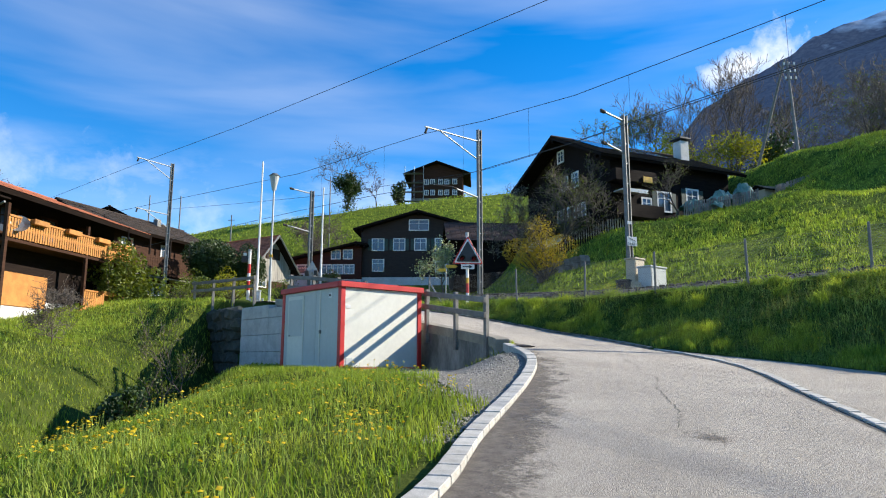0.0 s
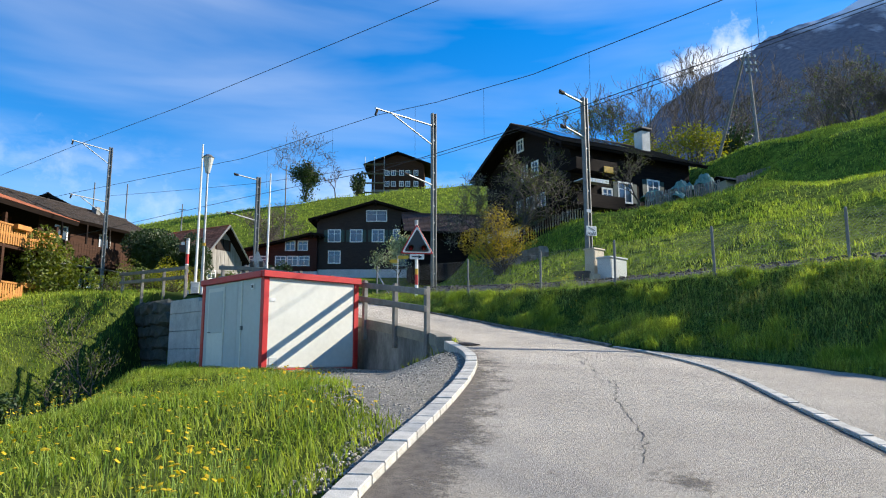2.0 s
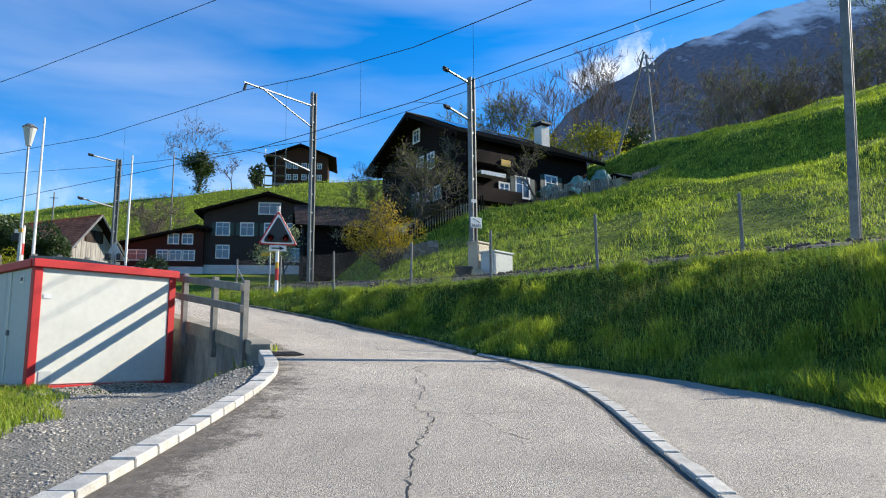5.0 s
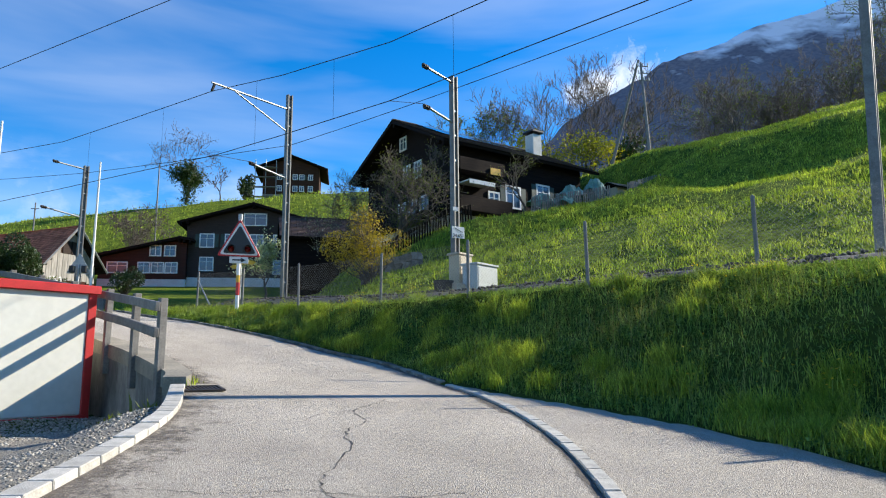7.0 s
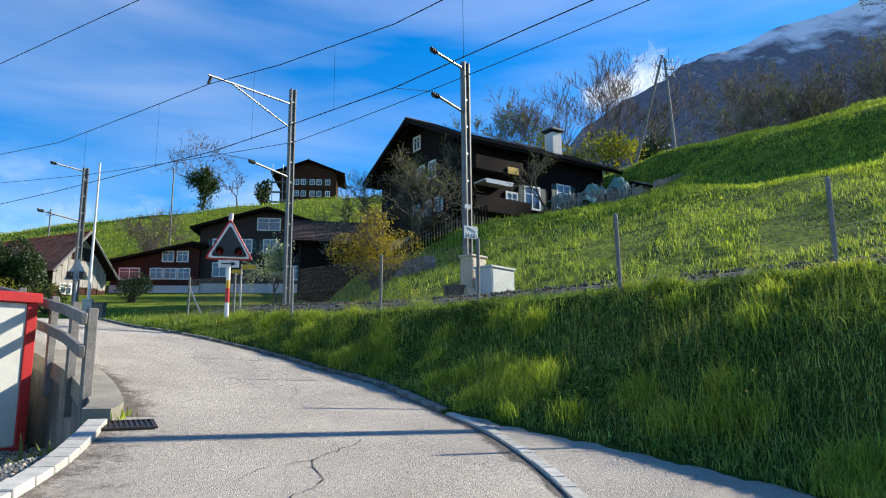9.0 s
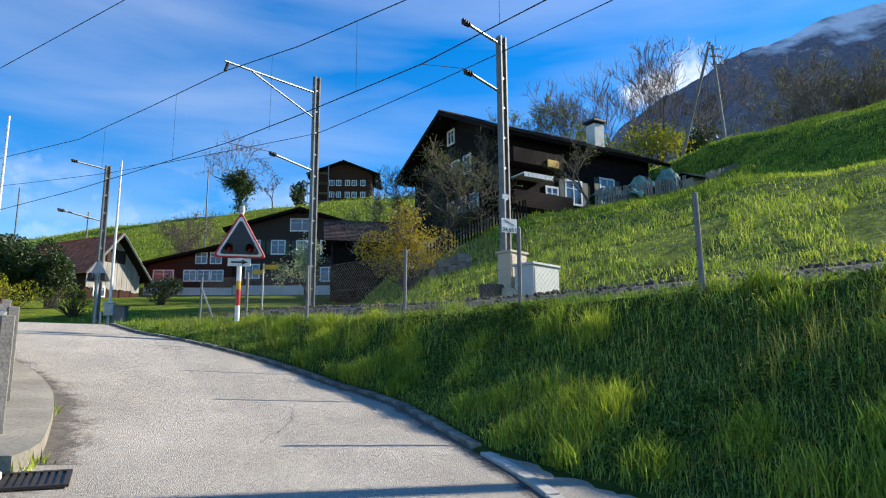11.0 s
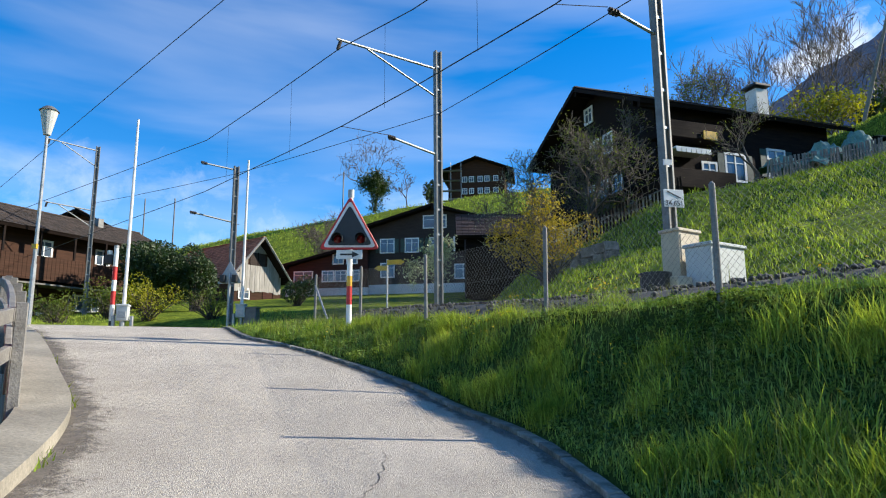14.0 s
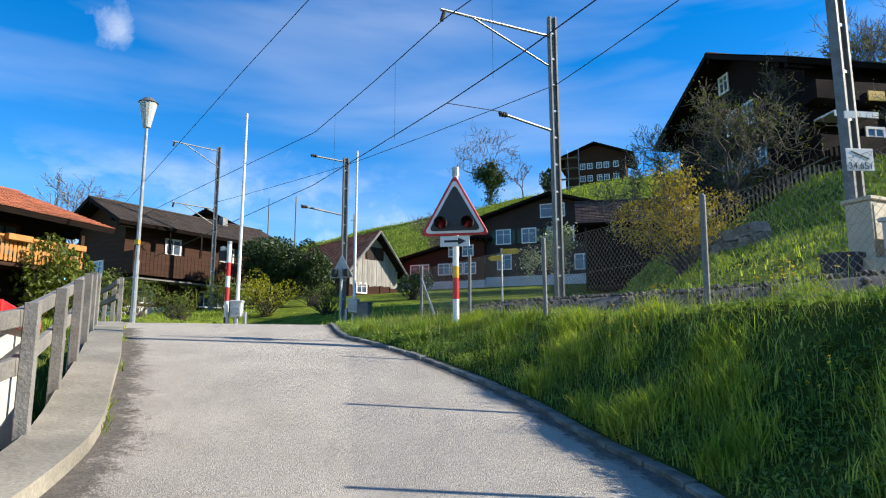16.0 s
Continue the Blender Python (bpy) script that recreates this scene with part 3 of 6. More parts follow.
# concrete pier and the rough stone wall beyond the container
pier = thing("wall_pier", pose(-7.94, 28.58, 0, 0, 0, 133.7), "pale board-marked concrete end of the retaining wall", "wall", kind="structure")
for k in range(7):
    z0, z1 = -0.3 + k * 0.68, -0.3 + (k + 1) * 0.68
    for x0, x1 in ((-3.2, -0.22), (-0.205, 2.35)):
        bm = bmesh.new()
        top = 0.20 if x1 > 0 else -0.08
        box(bm, x0, -0.7, z0, x1, 0.02, min(z1 - 0.014, 4.20 + top * 0.5))
        part("lift", bm, M["concrete_pale"], pier, bevel=0.012)
wall_s = thing("wall_rubble", pose(0, 0, 0), "dark rubble stone wall under the far railing", "wall", kind="structure")
rs = np.random.default_rng(9)
bm = bmesh.new()
bmesh.ops.create_icosphere(bm, subdivisions=1, radius=0.5)
for v in bm.verts:
    v.co = Vector((v.co.x * 1.25, v.co.y * 0.9, v.co.z * 0.85)) * rs.uniform(0.88, 1.1)
rock = part("stone", bm, M["rockdark"], wall_s)
count = 0
for r in range(8):
    for c in range(11):
        t = (c + 0.5 * (r % 2)) / 11
        x, y = -9.9 - 4.0 * t, 31.0 + 4.4 * t
        ob = rock if count == 0 else new("stone", rock.data)
        count += 1
        ob.parent = wall_s
        ob.matrix_basis = pose(x + rs.uniform(-0.05, 0.05), y, 0.75 + r * 0.48, rs.uniform(-15, 15), rs.uniform(-15, 15), 132 + rs.uniform(-20, 20))

# drain grate at the kerb's end
gxc, gyc = 1.66, 17.52
drain = thing("drain_grate", pose(gxc, gyc, rz(gxc, gyc) + 0.004, math.degrees(0.10), 0, 22), "rusty cast-iron drain grate in the asphalt", "drain grate")
bm = bmesh.new()
for x0, y0, x1, y1 in ((-0.27, -0.24, 0.27, -0.2), (-0.27, 0.2, 0.27, 0.24), (-0.27, -0.2, -0.23, 0.2), (0.23, -0.2, 0.27, 0.2)):
    box(bm, x0, y0, 0, x1, y1, 0.02)
part("frame", bm, M["iron"], drain)
boxed("pit", (-0.23, -0.2, -0.003, 0.23, 0.2, 0.004), M["black"], drain)
for k in range(9):
    boxed("bar", (-0.225 + k * 0.05, -0.2, 0.004, -0.20 + k * 0.05, 0.2, 0.017), M["iron"], drain)


# ---- site container ----
def site_container():
    a, b = np.array([-2.97, 19.18]), np.array([-0.97, 21.12])
    w, l = np.hypot(*(b - a)), 3.25
    yaw = math.degrees(math.atan2(b[1] - a[1], b[0] - a[0]))
    root = thing("site_container", pose(a[0], a[1], 1.78, 0, 0, yaw), "white site container with red steel frame on gravel", "container")
    h = 2.40
    # local x along the lit front, local y back along the door side
    boxed("body", (0.06, 0.06, 0.08, w - 0.06, l - 0.06, h - 0.10), M["panel"], root)
    boxed("front_panel", (0.15, 0.022, 0.12, w - 0.15, 0.06, h - 0.16), M["panel"], root, bevel=0.006)
    for x, y in ((0, 0), (w - 0.15, 0), (0, l - 0.15), (w - 0.15, l - 0.15)):
        boxed("corner_post", (x, y, 0, x + 0.15, y + 0.15, h - 0.12), M["red"], root, bevel=0.012)
    boxed("roof_beam", (-0.04, -0.06, h - 0.155, w + 0.04, 0.05, h), M["red"], root, bevel=0.012)
    boxed("roof_beam", (-0.04, l - 0.05, h - 0.155, w + 0.04, l + 0.06, h), M["red"], root, bevel=0.012)
    boxed("roof_beam", (-0.06, 0.05, h - 0.155, 0.05, l - 0.05, h), M["red"], root, bevel=0.012)
    boxed("roof_beam", (w - 0.05, 0.05, h - 0.155, w + 0.06, l - 0.05, h), M["red"], root, bevel=0.012)
    boxed("roof", (0.05, 0.05, h - 0.06, w - 0.05, l - 0.05, h + 0.012), M["red"], root)
    boxed("floor_beam", (0.0, -0.01, 0.0, w, 0.06, 0.10), M["red"], root, bevel=0.01)
    boxed("floor_beam", (-0.01, 0.06, 0.0, 0.06, l, 0.10), M["red"], root, bevel=0.01)
    # door side, at local x = 0; its panels are greyer than the front
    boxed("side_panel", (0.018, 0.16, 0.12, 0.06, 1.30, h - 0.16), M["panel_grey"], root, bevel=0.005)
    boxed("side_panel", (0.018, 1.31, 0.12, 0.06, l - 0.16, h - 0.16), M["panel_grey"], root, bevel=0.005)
    boxed("panel_rib", (-0.005, 1.04, 0.12, 0.03, 1.09, h - 0.18), M["panel"], root, bevel=0.004)
    door = boxed("door", (-0.012, 1.95, 0.14, 0.03, 2.85, h - 0.26), M["panel"], root, bevel=0.01)
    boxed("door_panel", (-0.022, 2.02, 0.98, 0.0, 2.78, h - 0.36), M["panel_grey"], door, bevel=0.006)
    rodded("door_handle", (-0.06, 2.70, 1.0), (-0.06, 2.58, 1.0), 0.012, M["steel_dark"], door)
    boxed("latch", (-0.02, 0.98, 1.02, 0.02, 1.06, 1.12), M["steel_dark"], root, bevel=0.004)
    boxed("vent", (-0.006, 0.46, h - 0.42, 0.02, 0.62, h - 0.28), M["plastic_white"], root, bevel=0.01)
    boxed("vent_slot", (-0.012, 0.50, h - 0.38, 0.0, 0.58, h - 0.31), M["black"], root)
    boxed("label_plate", (0.19, 0.012, 1.68, 0.33, 0.026, 1.76), M["plastic_white"], root)
    boxed("hatch", (0.20, 0.010, 0.17, 0.42, 0.028, 0.36), M["panel_grey"], root, bevel=0.004)
    return root


site_container()


# ---- railing on the wall ----
def railing(name, spots, label, group):
    """Posts on the wall's face with two timber rails."""
    root = thing(name, pose(*spots[0], 0), label, "railing", group)
    ox = Vector(spots[0])
    for k, s in enumerate(spots):
        p = Vector(s) - ox
        boxed("post", (-0.055, -0.055, -0.55, 0.055, 0.055, 1.02), M["greywood"], root, bevel=0.008, m=pose(p.x, p.y, p.z, 0, 0, 38))
    for k in range(len(spots) - 1):
        a, b = Vector(spots[k]) - ox, Vector(spots[k + 1]) - ox
        d = b - a
        ln = d.length
        yaw, pitch = math.degrees(math.atan2(d.y, d.x)), math.degrees(math.asin(d.z / ln))
        for zz in (0.52, 0.90):
            boxed("rail", (-0.09, -0.035, -0.07, ln + 0.09 if k == len(spots) - 2 else ln, 0.035, 0.07), M["greywood"], root, bevel=0.008,
                  m=Matrix.Translation(a + Vector((0, 0, zz))) @ pose(0, 0, 0, 0, -pitch, yaw) @ Matrix.Translation((0, 0.09, 0)))
    return root


rail_spots = []
for (p, d) in along(WALL, 1.75, 0.9):
    n = np.array([-d[1], d[0]])
    q = p + n * (walk_w(p) + 0.02)
    rail_spots.append((q[0], q[1], rz(*p) + 0.13))
railing("railing", rail_spots, "grey weathered timber railing on posts along the walkway", "railings")


railing("railing", [(-9.3, 31.0, 4.82), (-10.7, 32.2, 4.86), (-12.1, 33.3, 4.9), (-13.5, 34.4, 4.94)], "grey weathered timber railing above the rubble wall", "railings")


# ---- catenary masts ----
def mast(x, y, z, high, arms, label, lean=(0, 0)):
    """A twin-channel steel mast; arms: (reach, height, drop, dx, dy)."""
    root = thing("catenary_mast", pose(x, y, z, *lean), label, "catenary mast", "catenary masts")
    yaw = math.degrees(math.atan2(FD[1], FD[0]))
    for s in (-1, 1):
        bm = bmesh.new()
        box(bm, -0.10, s * 0.10 - 0.035, -0.6, 0.10, s * 0.10 + 0.035, high)
        ob = part("channel", bm, M["steel_dark"], root, bevel=0.01)
        ob.matrix_basis = pose(0, 0, 0, 0, 0, yaw)
    boxed("web", (-0.03, -0.07, -0.5, 0.03, 0.07, high - 0.02), M["steel_dark"], root, m=pose(0, 0, 0, 0, 0, yaw))
    for k in range(int(high / 0.9)):
        boxed("batten", (-0.07, -0.07, k * 0.9 + 0.3, 0.07, 0.07, k * 0.9 + 0.36), M["steel"], root, m=pose(0, 0, 0, 0, 0, yaw))
    boxed("footing", (-0.35, -0.35, -0.7, 0.35, 0.35, 0.06), M["concrete"], root, bevel=0.02, m=pose(0, 0, 0, 0, 0, yaw))
    for reach, h, brace, vx, vy, rise in arms:
        v = Vector((vx, vy, 0)).normalized()
        tip = v * reach + Vector((0, 0, h + rise))
        rodded("arm", Vector((0, 0, h)), tip, 0.045, M["steel"], root)
        if brace:
            rodded("brace", Vector((0, 0, h - 1.12)), v * reach * 0.72 + Vector((0, 0, h + 0.72 * rise - 0.04)), 0.035, M["steel"], root)
            rodded("insulator", tip - v * 0.15, tip - v * 0.15 + Vector((-0.10, 0, -0.32)), 0.06, M["iron"], root)
        else:
            ins = rodded("insulator", tip, tip + v * 0.30 + Vector((0, 0, 0.04)), 0.055, M["iron"], root)
            for k in range(3):
                rodded("disc", tip + v * (0.05 + 0.09 * k), tip + v * (0.08 + 0.09 * k), 0.085, M["iron"], ins)
    return root


mast(0.80, 38.35, 5.1, 9.95, [(4.30, 9.25, True, -2.8, -3.2, -0.20), (1.9, 5.95, False, -2.8, -3.2, 0.2)], "grey steel catenary mast with long bracket arm")
mast(7.22, 30.49, 4.9, 7.95, [(1.45, 7.70, False, -2.0, -2.0, 0.05), (1.2, 6.2, False, -2.4, -1.9, 0.22)], "grey steel catenary mast carrying a kilometre sign")
mast(14.8, 20.7, 4.6, 7.3, [(1.2, 6.9, False, -2.0, -2.2, 0.25)], "tall grey steel catenary mast beside the track bed", (0, 3.2))
mast(-10.7, 46.2, 5.4, 8.2, [(1.5, 8.0, False, -2.0, -2.3, 0.05), (1.9, 5.3, False, -2.0, -2.3, 0.2)], "grey steel catenary mast beyond the crossing")
mast(-24.8, 54.8, 6.6, 11.7, [(3.1, 11.4, True, -1.6, -2.4, 0.1), (2.9, 7.3, True, -1.6, -2.4, 0.1)], "tall steel catenary mast by the far houses")


# ---- houses ----
def window_unit(parent, w, h, m, shutters=False, frame_mat=None, cols=2):
    win = boxed("window", (-w / 2, -0.02, -h / 2, w / 2, 0.05, h / 2), M["glass"], parent, m=m)
    fm = frame_mat or M["white"]
    bm = bmesh.new()
    t = 0.12
    for q in ((-w / 2 - t, -0.07, -h / 2 - t, w / 2 + t, -0.01, -h / 2), (-w / 2 - t, -0.07, h / 2, w / 2 + t, -0.01, h / 2 + t),
              (-w / 2 - t, -0.07, -h / 2, -w / 2, -0.01, h / 2), (w / 2, -0.07, -h / 2, w / 2 + t, -0.01, h / 2)):
        box(bm, *q)
    for c in range(1, cols):
        x = -w / 2 + w * c / cols
        box(bm, x - 0.035, -0.06, -h / 2, x + 0.035, -0.015, h / 2)
    box(bm, -w / 2, -0.055, h * 0.18 - 0.02, w / 2, -0.015, h * 0.18 + 0.02)
    part("window_frame", bm, fm, win)
    if shutters:
        for s in (-1, 1):
            x0 = s * (w / 2 + t + 0.02)
            boxed("shutter", (min(x0, x0 + s * 0.42), -0.06, -h / 2 - 0.05, max(x0, x0 + s * 0.42), -0.015, h / 2 + 0.05), M["shutter"], win)
    return win


def roof_plane(parent, a, b, c, d, thick, mat, name="roof", rows=14, cols=20, tile=True):
    """A roof slope over the corners a-b (eave) and d-c (ridge): a slab with courses of tiles."""
    a, b, c, d = (Vector(v) for v in (a, b, c, d))
    n = (b - a).cross(d - a).normalized()
    if n.z < 0:
        n = -n
    bm = bmesh.new()
    lo = [bm.verts.new(v - n * thick) for v in (a, b, c, d)]
    hi = [bm.verts.new(v) for v in (a, b, c, d)]
    bm.faces.new(lo)
    bm.faces.new(hi)
    for i in range(4):
        bm.faces.new((lo[i], lo[(i + 1) % 4], hi[(i + 1) % 4], hi[i]))
    bmesh.ops.recalc_face_normals(bm, faces=bm.faces)
    ob = part(name, bm, M["darkwood"], parent)
    if tile:
        verts, faces = [], []
        for r in range(rows):
            for q in range(cols):
                u0, u1, v0, v1 = q / cols, (q + 0.96) / cols, r / rows, min((r + 1.12) / rows, 1.0)
                lift = random.uniform(0.0, 0.012)
                pts = []
                for u, v, up in ((u0, v0, 0.055), (u1, v0, 0.055), (u1, v1, 0.012), (u0, v1, 0.012)):
                    e = a.lerp(b, u)
                    f = d.lerp(c, u)
                    pts.append(e.lerp(f, v) + n * (up + lift))
                k = len(verts)
                verts += [p[:] for p in pts] + [(p - n * 0.03)[:] for p in pts[:2]]
                faces += [(k, k + 1, k + 2, k + 3), (k + 4, k + 5, k + 1, k)]
        t = link_mesh("tiles", verts, faces, mat)
        t.parent = ob
        tagged(t, kind="stuff")
    return ob


def house(name, m, w, l, eave, ridge, wall_mat, roof_mat, label, over=0.9, gover=1.0, base=None, base_mat=None, ridge_at=0.5, eave_r=None, category="house", rows=16, cols=24, thick=0.22):
    """Gable-fronted house. Local x across the gable, y back along the ridge, z up; base, eave and ridge are heights."""
    root = thing(name, m, label, category)
    rx = w * ridge_at
    er = eave if eave_r is None else eave_r
    zb = 0.0 if base is None else base
    bm = bmesh.new()
    prism(bm, [(0, zb), (w, zb), (w, er), (rx, ridge), (0, eave)], 0, l)
    part("wall", bm, wall_mat, root)
    if base is not None:
        boxed("plinth", (-0.04, -0.04, -3.0, w + 0.04, l + 0.04, base), base_mat or M["plaster"], root)
    sl, sr = (ridge - eave) / rx, (ridge - er) / (w - rx)
    up = 0.26
    L0, R0 = (-over, eave - sl * over + up), (w + over, er - sr * over + up)
    roof_plane(root, (L0[0], -gover, L0[1]), (L0[0], l + gover, L0[1]), (rx, l + gover, ridge + up), (rx, -gover, ridge + up), thick, roof_mat, rows=rows, cols=cols)
    roof_plane(root, (R0[0], -gover, R0[1]), (R0[0], l + gover, R0[1]), (rx, l + gover, ridge + up), (rx, -gover, ridge + up), thick, roof_mat, rows=rows, cols=cols)
    boxed("ridge_cap", (rx - 0.14, -gover, ridge + up - 0.02, rx + 0.14, l + gover, ridge + up + 0.09), roof_mat, root, bevel=0.03)
    for x in (L0[0] + 0.35, 0.15, rx, w - 0.15, R0[0] - 0.35):
        zt = (eave + sl * x if x < rx else er + sr * (w - x)) + up - thick - 0.16
        if abs(x - rx) < 0.01:
            zt = ridge + up - thick - 0.2
        boxed("purlin", (x - 0.11, -gover + 0.12, zt - 0.12, x + 0.11, 0.1, zt + 0.14), M["darkwood"], root)
    return root


def front(u, z, y=0.0):
    return pose(u, y - 0.01, z)


def right_side(v, z, w):
    return pose(w + 0.01, v, z, 0, 0, 90)


def left_side(v, z):
    return pose(-0.01, v, z, 0, 0, -90)


# the dark chalet on the slope
CH_YAW = 27.4 - 90
CW, CL = 11.2, 11.6
ch_o = np.array([3.62, 59.26]) + np.array([0.888, 0.46]) * 1.3 + np.array([0.46, -0.888]) * 0.75
chalet = house("chalet", pose(ch_o[0], ch_o[1], 10.0, 0, 0, CH_YAW), CW, CL, 6.75, 9.5, M["darkwood"], M["tile_grey"],
               "sun-blackened wooden chalet with solar panels on the roof", over=0.75, gover=1.3, base=2.1, rows=20, cols=28)
for u, z, w, h in ((4.95, 3.25, 0.75, 1.25), (6.35, 3.25, 0.8, 1.25), (7.75, 3.25, 0.8, 1.25), (5.6, 6.0, 0.7, 1.0), (7.0, 6.0, 0.7, 1.0), (5.1, 8.35, 0.7, 0.8)):
    window_unit(chalet, w, h, front(u, z))
for v, z, w, h in ((3.2, 3.35, 0.75, 1.0), (4.9, 3.8, 1.15, 1.35), (7.7, 4.25, 1.05, 1.45)):
    window_unit(chalet, w, h, right_side(v, z, CW), shutters=v > 4)
boxed("balcony", (CW - 0.1, -0.4, 2.15, CW + 1.1, 3.9, 3.1), M["darkwood"], chalet, bevel=0.02)
boxed("balcony", (CW - 0.1, -0.3, 4.75, CW + 1.0, 3.4, 5.6), M["darkwood"], chalet, bevel=0.02)
boxed("balcony", (-0.2, -1.0, 2.05, CW - 1.0, 0.05, 2.6), M["darkwood"], chalet, bevel=0.02)
boxed("ornament", (CW + 1.02, 2.1, 4.75, CW + 1.08, 2.95, 5.2), M["yellow"], chalet, "yellow butterfly ornament on the balcony", bevel=0.02)
awn = boxed("awning", (CW + 0.05, 0.2, 4.05, CW + 1.3, 2.3, 4.13), M["white"], chalet, "white awning over the balcony")
for k in range(7):
    boxed("scallop", (CW + 1.28, 0.2 + k * 0.3, 3.86, CW + 1.31, 0.47 + k * 0.3, 4.06), M["white"], awn)
chim = boxed("chimney", (7.1, 10.0, 7.6, 8.0, 10.9, 10.3), M["plaster"], chalet, bevel=0.02)
boxed("chimney_cap", (6.95, 9.85, 10.45, 8.15, 11.05, 10.62), M["black"], chim, bevel=0.03)
boxed("chimney_grille", (7.2, 10.1, 10.28, 7.9, 10.8, 10.46), M["black"], chim)
sl = (9.5 - 6.75) / 5.6
for k in range(7):
    for r in range(2):
        x0, x1 = 6.1 + r * 1.75, 7.75 + r * 1.75
        bm = bmesh.new()
        box(bm, 0, 0, 0, (x1 - x0) * 1.11, 0.98, 0.04)
        ob = part("solar_panel", bm, M["solar"], chalet)
        ob.matrix_basis = Matrix.Translation((x0, 0.4 + k * 1.02, 9.5 + 0.36 - (x0 - 5.6) * sl)) @ pose(0, 0, 0, 0, math.degrees(math.atan(sl)), 0)

# dark grey-brown house with a lower wing
dh = house("farmhouse", pose(-13.9, 84.0, 11.2), 14.2, 12.0, 7.0, 9.05, M["greybrown"], M["tile_brown"],
           "dark grey-brown shingled farmhouse with white windows", over=0.9, gover=1.0, base=1.0, rows=14, cols=20)
for u, z, w in ((2.15, 5.1, 1.35), (4.8, 5.1, 1.3), (7.45, 5.1, 1.3), (10.0, 5.1, 1.3), (2.2, 2.5, 1.3), (10.2, 2.2, 1.6)):
    window_unit(dh, w, 1.35, front(u, z), shutters=z > 4)
window_unit(dh, 2.3, 1.2, front(7.25, 7.55))
wing = house("farmhouse_wing", pose(-22.6, 83.4, 10.6), 8.9, 10.0, 3.6, 5.6, M["redwood"], M["tile_brown"],
             "low reddish timber wing with a white plinth", over=0.8, gover=0.9, base=1.3, ridge_at=0.93, eave_r=5.5, rows=12, cols=16)
for u, z, w in ((1.9, 2.55, 1.9), (4.6, 2.55, 1.1), (6.0, 2.55, 1.1), (7.4, 2.55, 1.1), (5.7, 4.4, 1.0), (7.2, 4.4, 1.0)):
    window_unit(wing, w, 1.0, front(u, z))

# brown barn with a red-brown roof beside the farmhouse
barn = house("barn", pose(-2.5, 74.8, 9.4, 0, 0, -82), 5.4, 10.0, 5.0, 6.9, M["darkwood"], M["tile_brown"],
             "dark wooden barn with a rusty brown tiled roof", over=0.8, gover=0.8, rows=14, cols=22, category="barn")

# small stable with a pale boarded gable and red roof
stable = house("stable", pose(-23.9, 73.3, 9.0, 0, 0, 60), 5.6, 11.0, 3.35, 6.65, M["brownwood"], M["tile_old_lit"],
               "old stable with silvered boarded gable and red tiled roof", over=0.65, gover=1.0, rows=18, cols=28, category="stable", thick=0.15)
for k in range(20):
    x0, x1 = 0.04 + k * 0.276, 0.31 + k * 0.276
    tops = [3.30 + 1.178 * min(x, 5.6 - x) for x in (x0, x1)]
    if 6 <= k <= 13:
        tops = [4.25, 4.25]
    foot_b = 1.75 + random.uniform(-0.10, 0.10)
    bm = bmesh.new()
    prism(bm, [(x0, foot_b), (x1, foot_b), (x1, tops[1]), (x0, tops[0])], -0.05, -0.01)
    ob = part("board", bm, M["palewood"], stable)
    ob.matrix_basis = pose(0, -0.02 - 0.02 * (k % 2), 0)
bm = bmesh.new()
prism(bm, [(1.72, 5.5), (3.88, 5.5), (2.8, 6.5)], -0.06, -0.01)
part("gable_board", bm, M["palewood"], stable)
boxed("loft_door", (1.95, -0.06, 4.3, 3.65, -0.01, 5.45), M["greybrown"], stable, "dark loft opening with a mullion")
boxed("mullion", (2.8, -0.09, 4.3, 2.87, -0.05, 5.55), M["darkwood"], stable)
boxed("door", (3.5, -0.06, 0.2, 4.6, -0.01, 2.2), M["redwood"], stable, "red-brown boarded door")
boxed("timber_wall", (4.7, -0.05, 0.2, 5.6, -0.01, 3.6), M["brownwood"], stable)
window_unit(stable, 1.0, 0.8, front(1.4, 1.5))
for s in (0, 1):
    bm = bmesh.new()
    a = Vector((-0.65 if s == 0 else 6.25, -1.03, 3.35 - 0.66 * 1.18 + 0.2))
    rod(bm, a, (2.8, -1.03, 6.65 + 0.25), 0.11, 0.11, 4)
    part("bargeboard", bm, M["palewood"], stable)

# upper house on the hill, scaffolded
upper = house("hill_house", pose(-14.2, 149.0, 35.4), 11.6, 10.0, 8.5, 10.7, M["brownwood"], M["tile_brown"],
              "dark timber house under repair on the hilltop", over=1.8, gover=1.3, base=2.6, base_mat=M["stone"], rows=10, cols=14)
for u in (3.4, 4.8, 6.6, 8.0, 9.8):
    for z in (3.9, 6.4):
        window_unit(upper, 0.8, 1.0, front(u, z), shutters=z > 5 and u in (4.8, 8.0))
for u in (0.3, 2.4, 4.5):
    rodded("scaffold_pole", (u - 1.6, -2.0, -1.0), (u - 1.6, -2.0, 9.5), 0.07, M["steel"], upper)
for z in (1.5, 3.6, 5.7, 7.8):
    boxed("scaffold_deck", (-1.5, -2.3, z, 3.0, -1.2, z + 0.1), M["greywood"], upper)

# house with the orange balconies, its eaves towards the road
lh = house("balcony_house", pose(-31.0, 30.2, 3.9, 0, 0, -4), 9.6, 10.0, 5.9, 7.6, M["darkwood"], M["tile_red"],
           "dark timber house with orange balconies and red roof", over=1.7, gover=1.0, base=1.0, rows=22, cols=36)
LW = 9.6


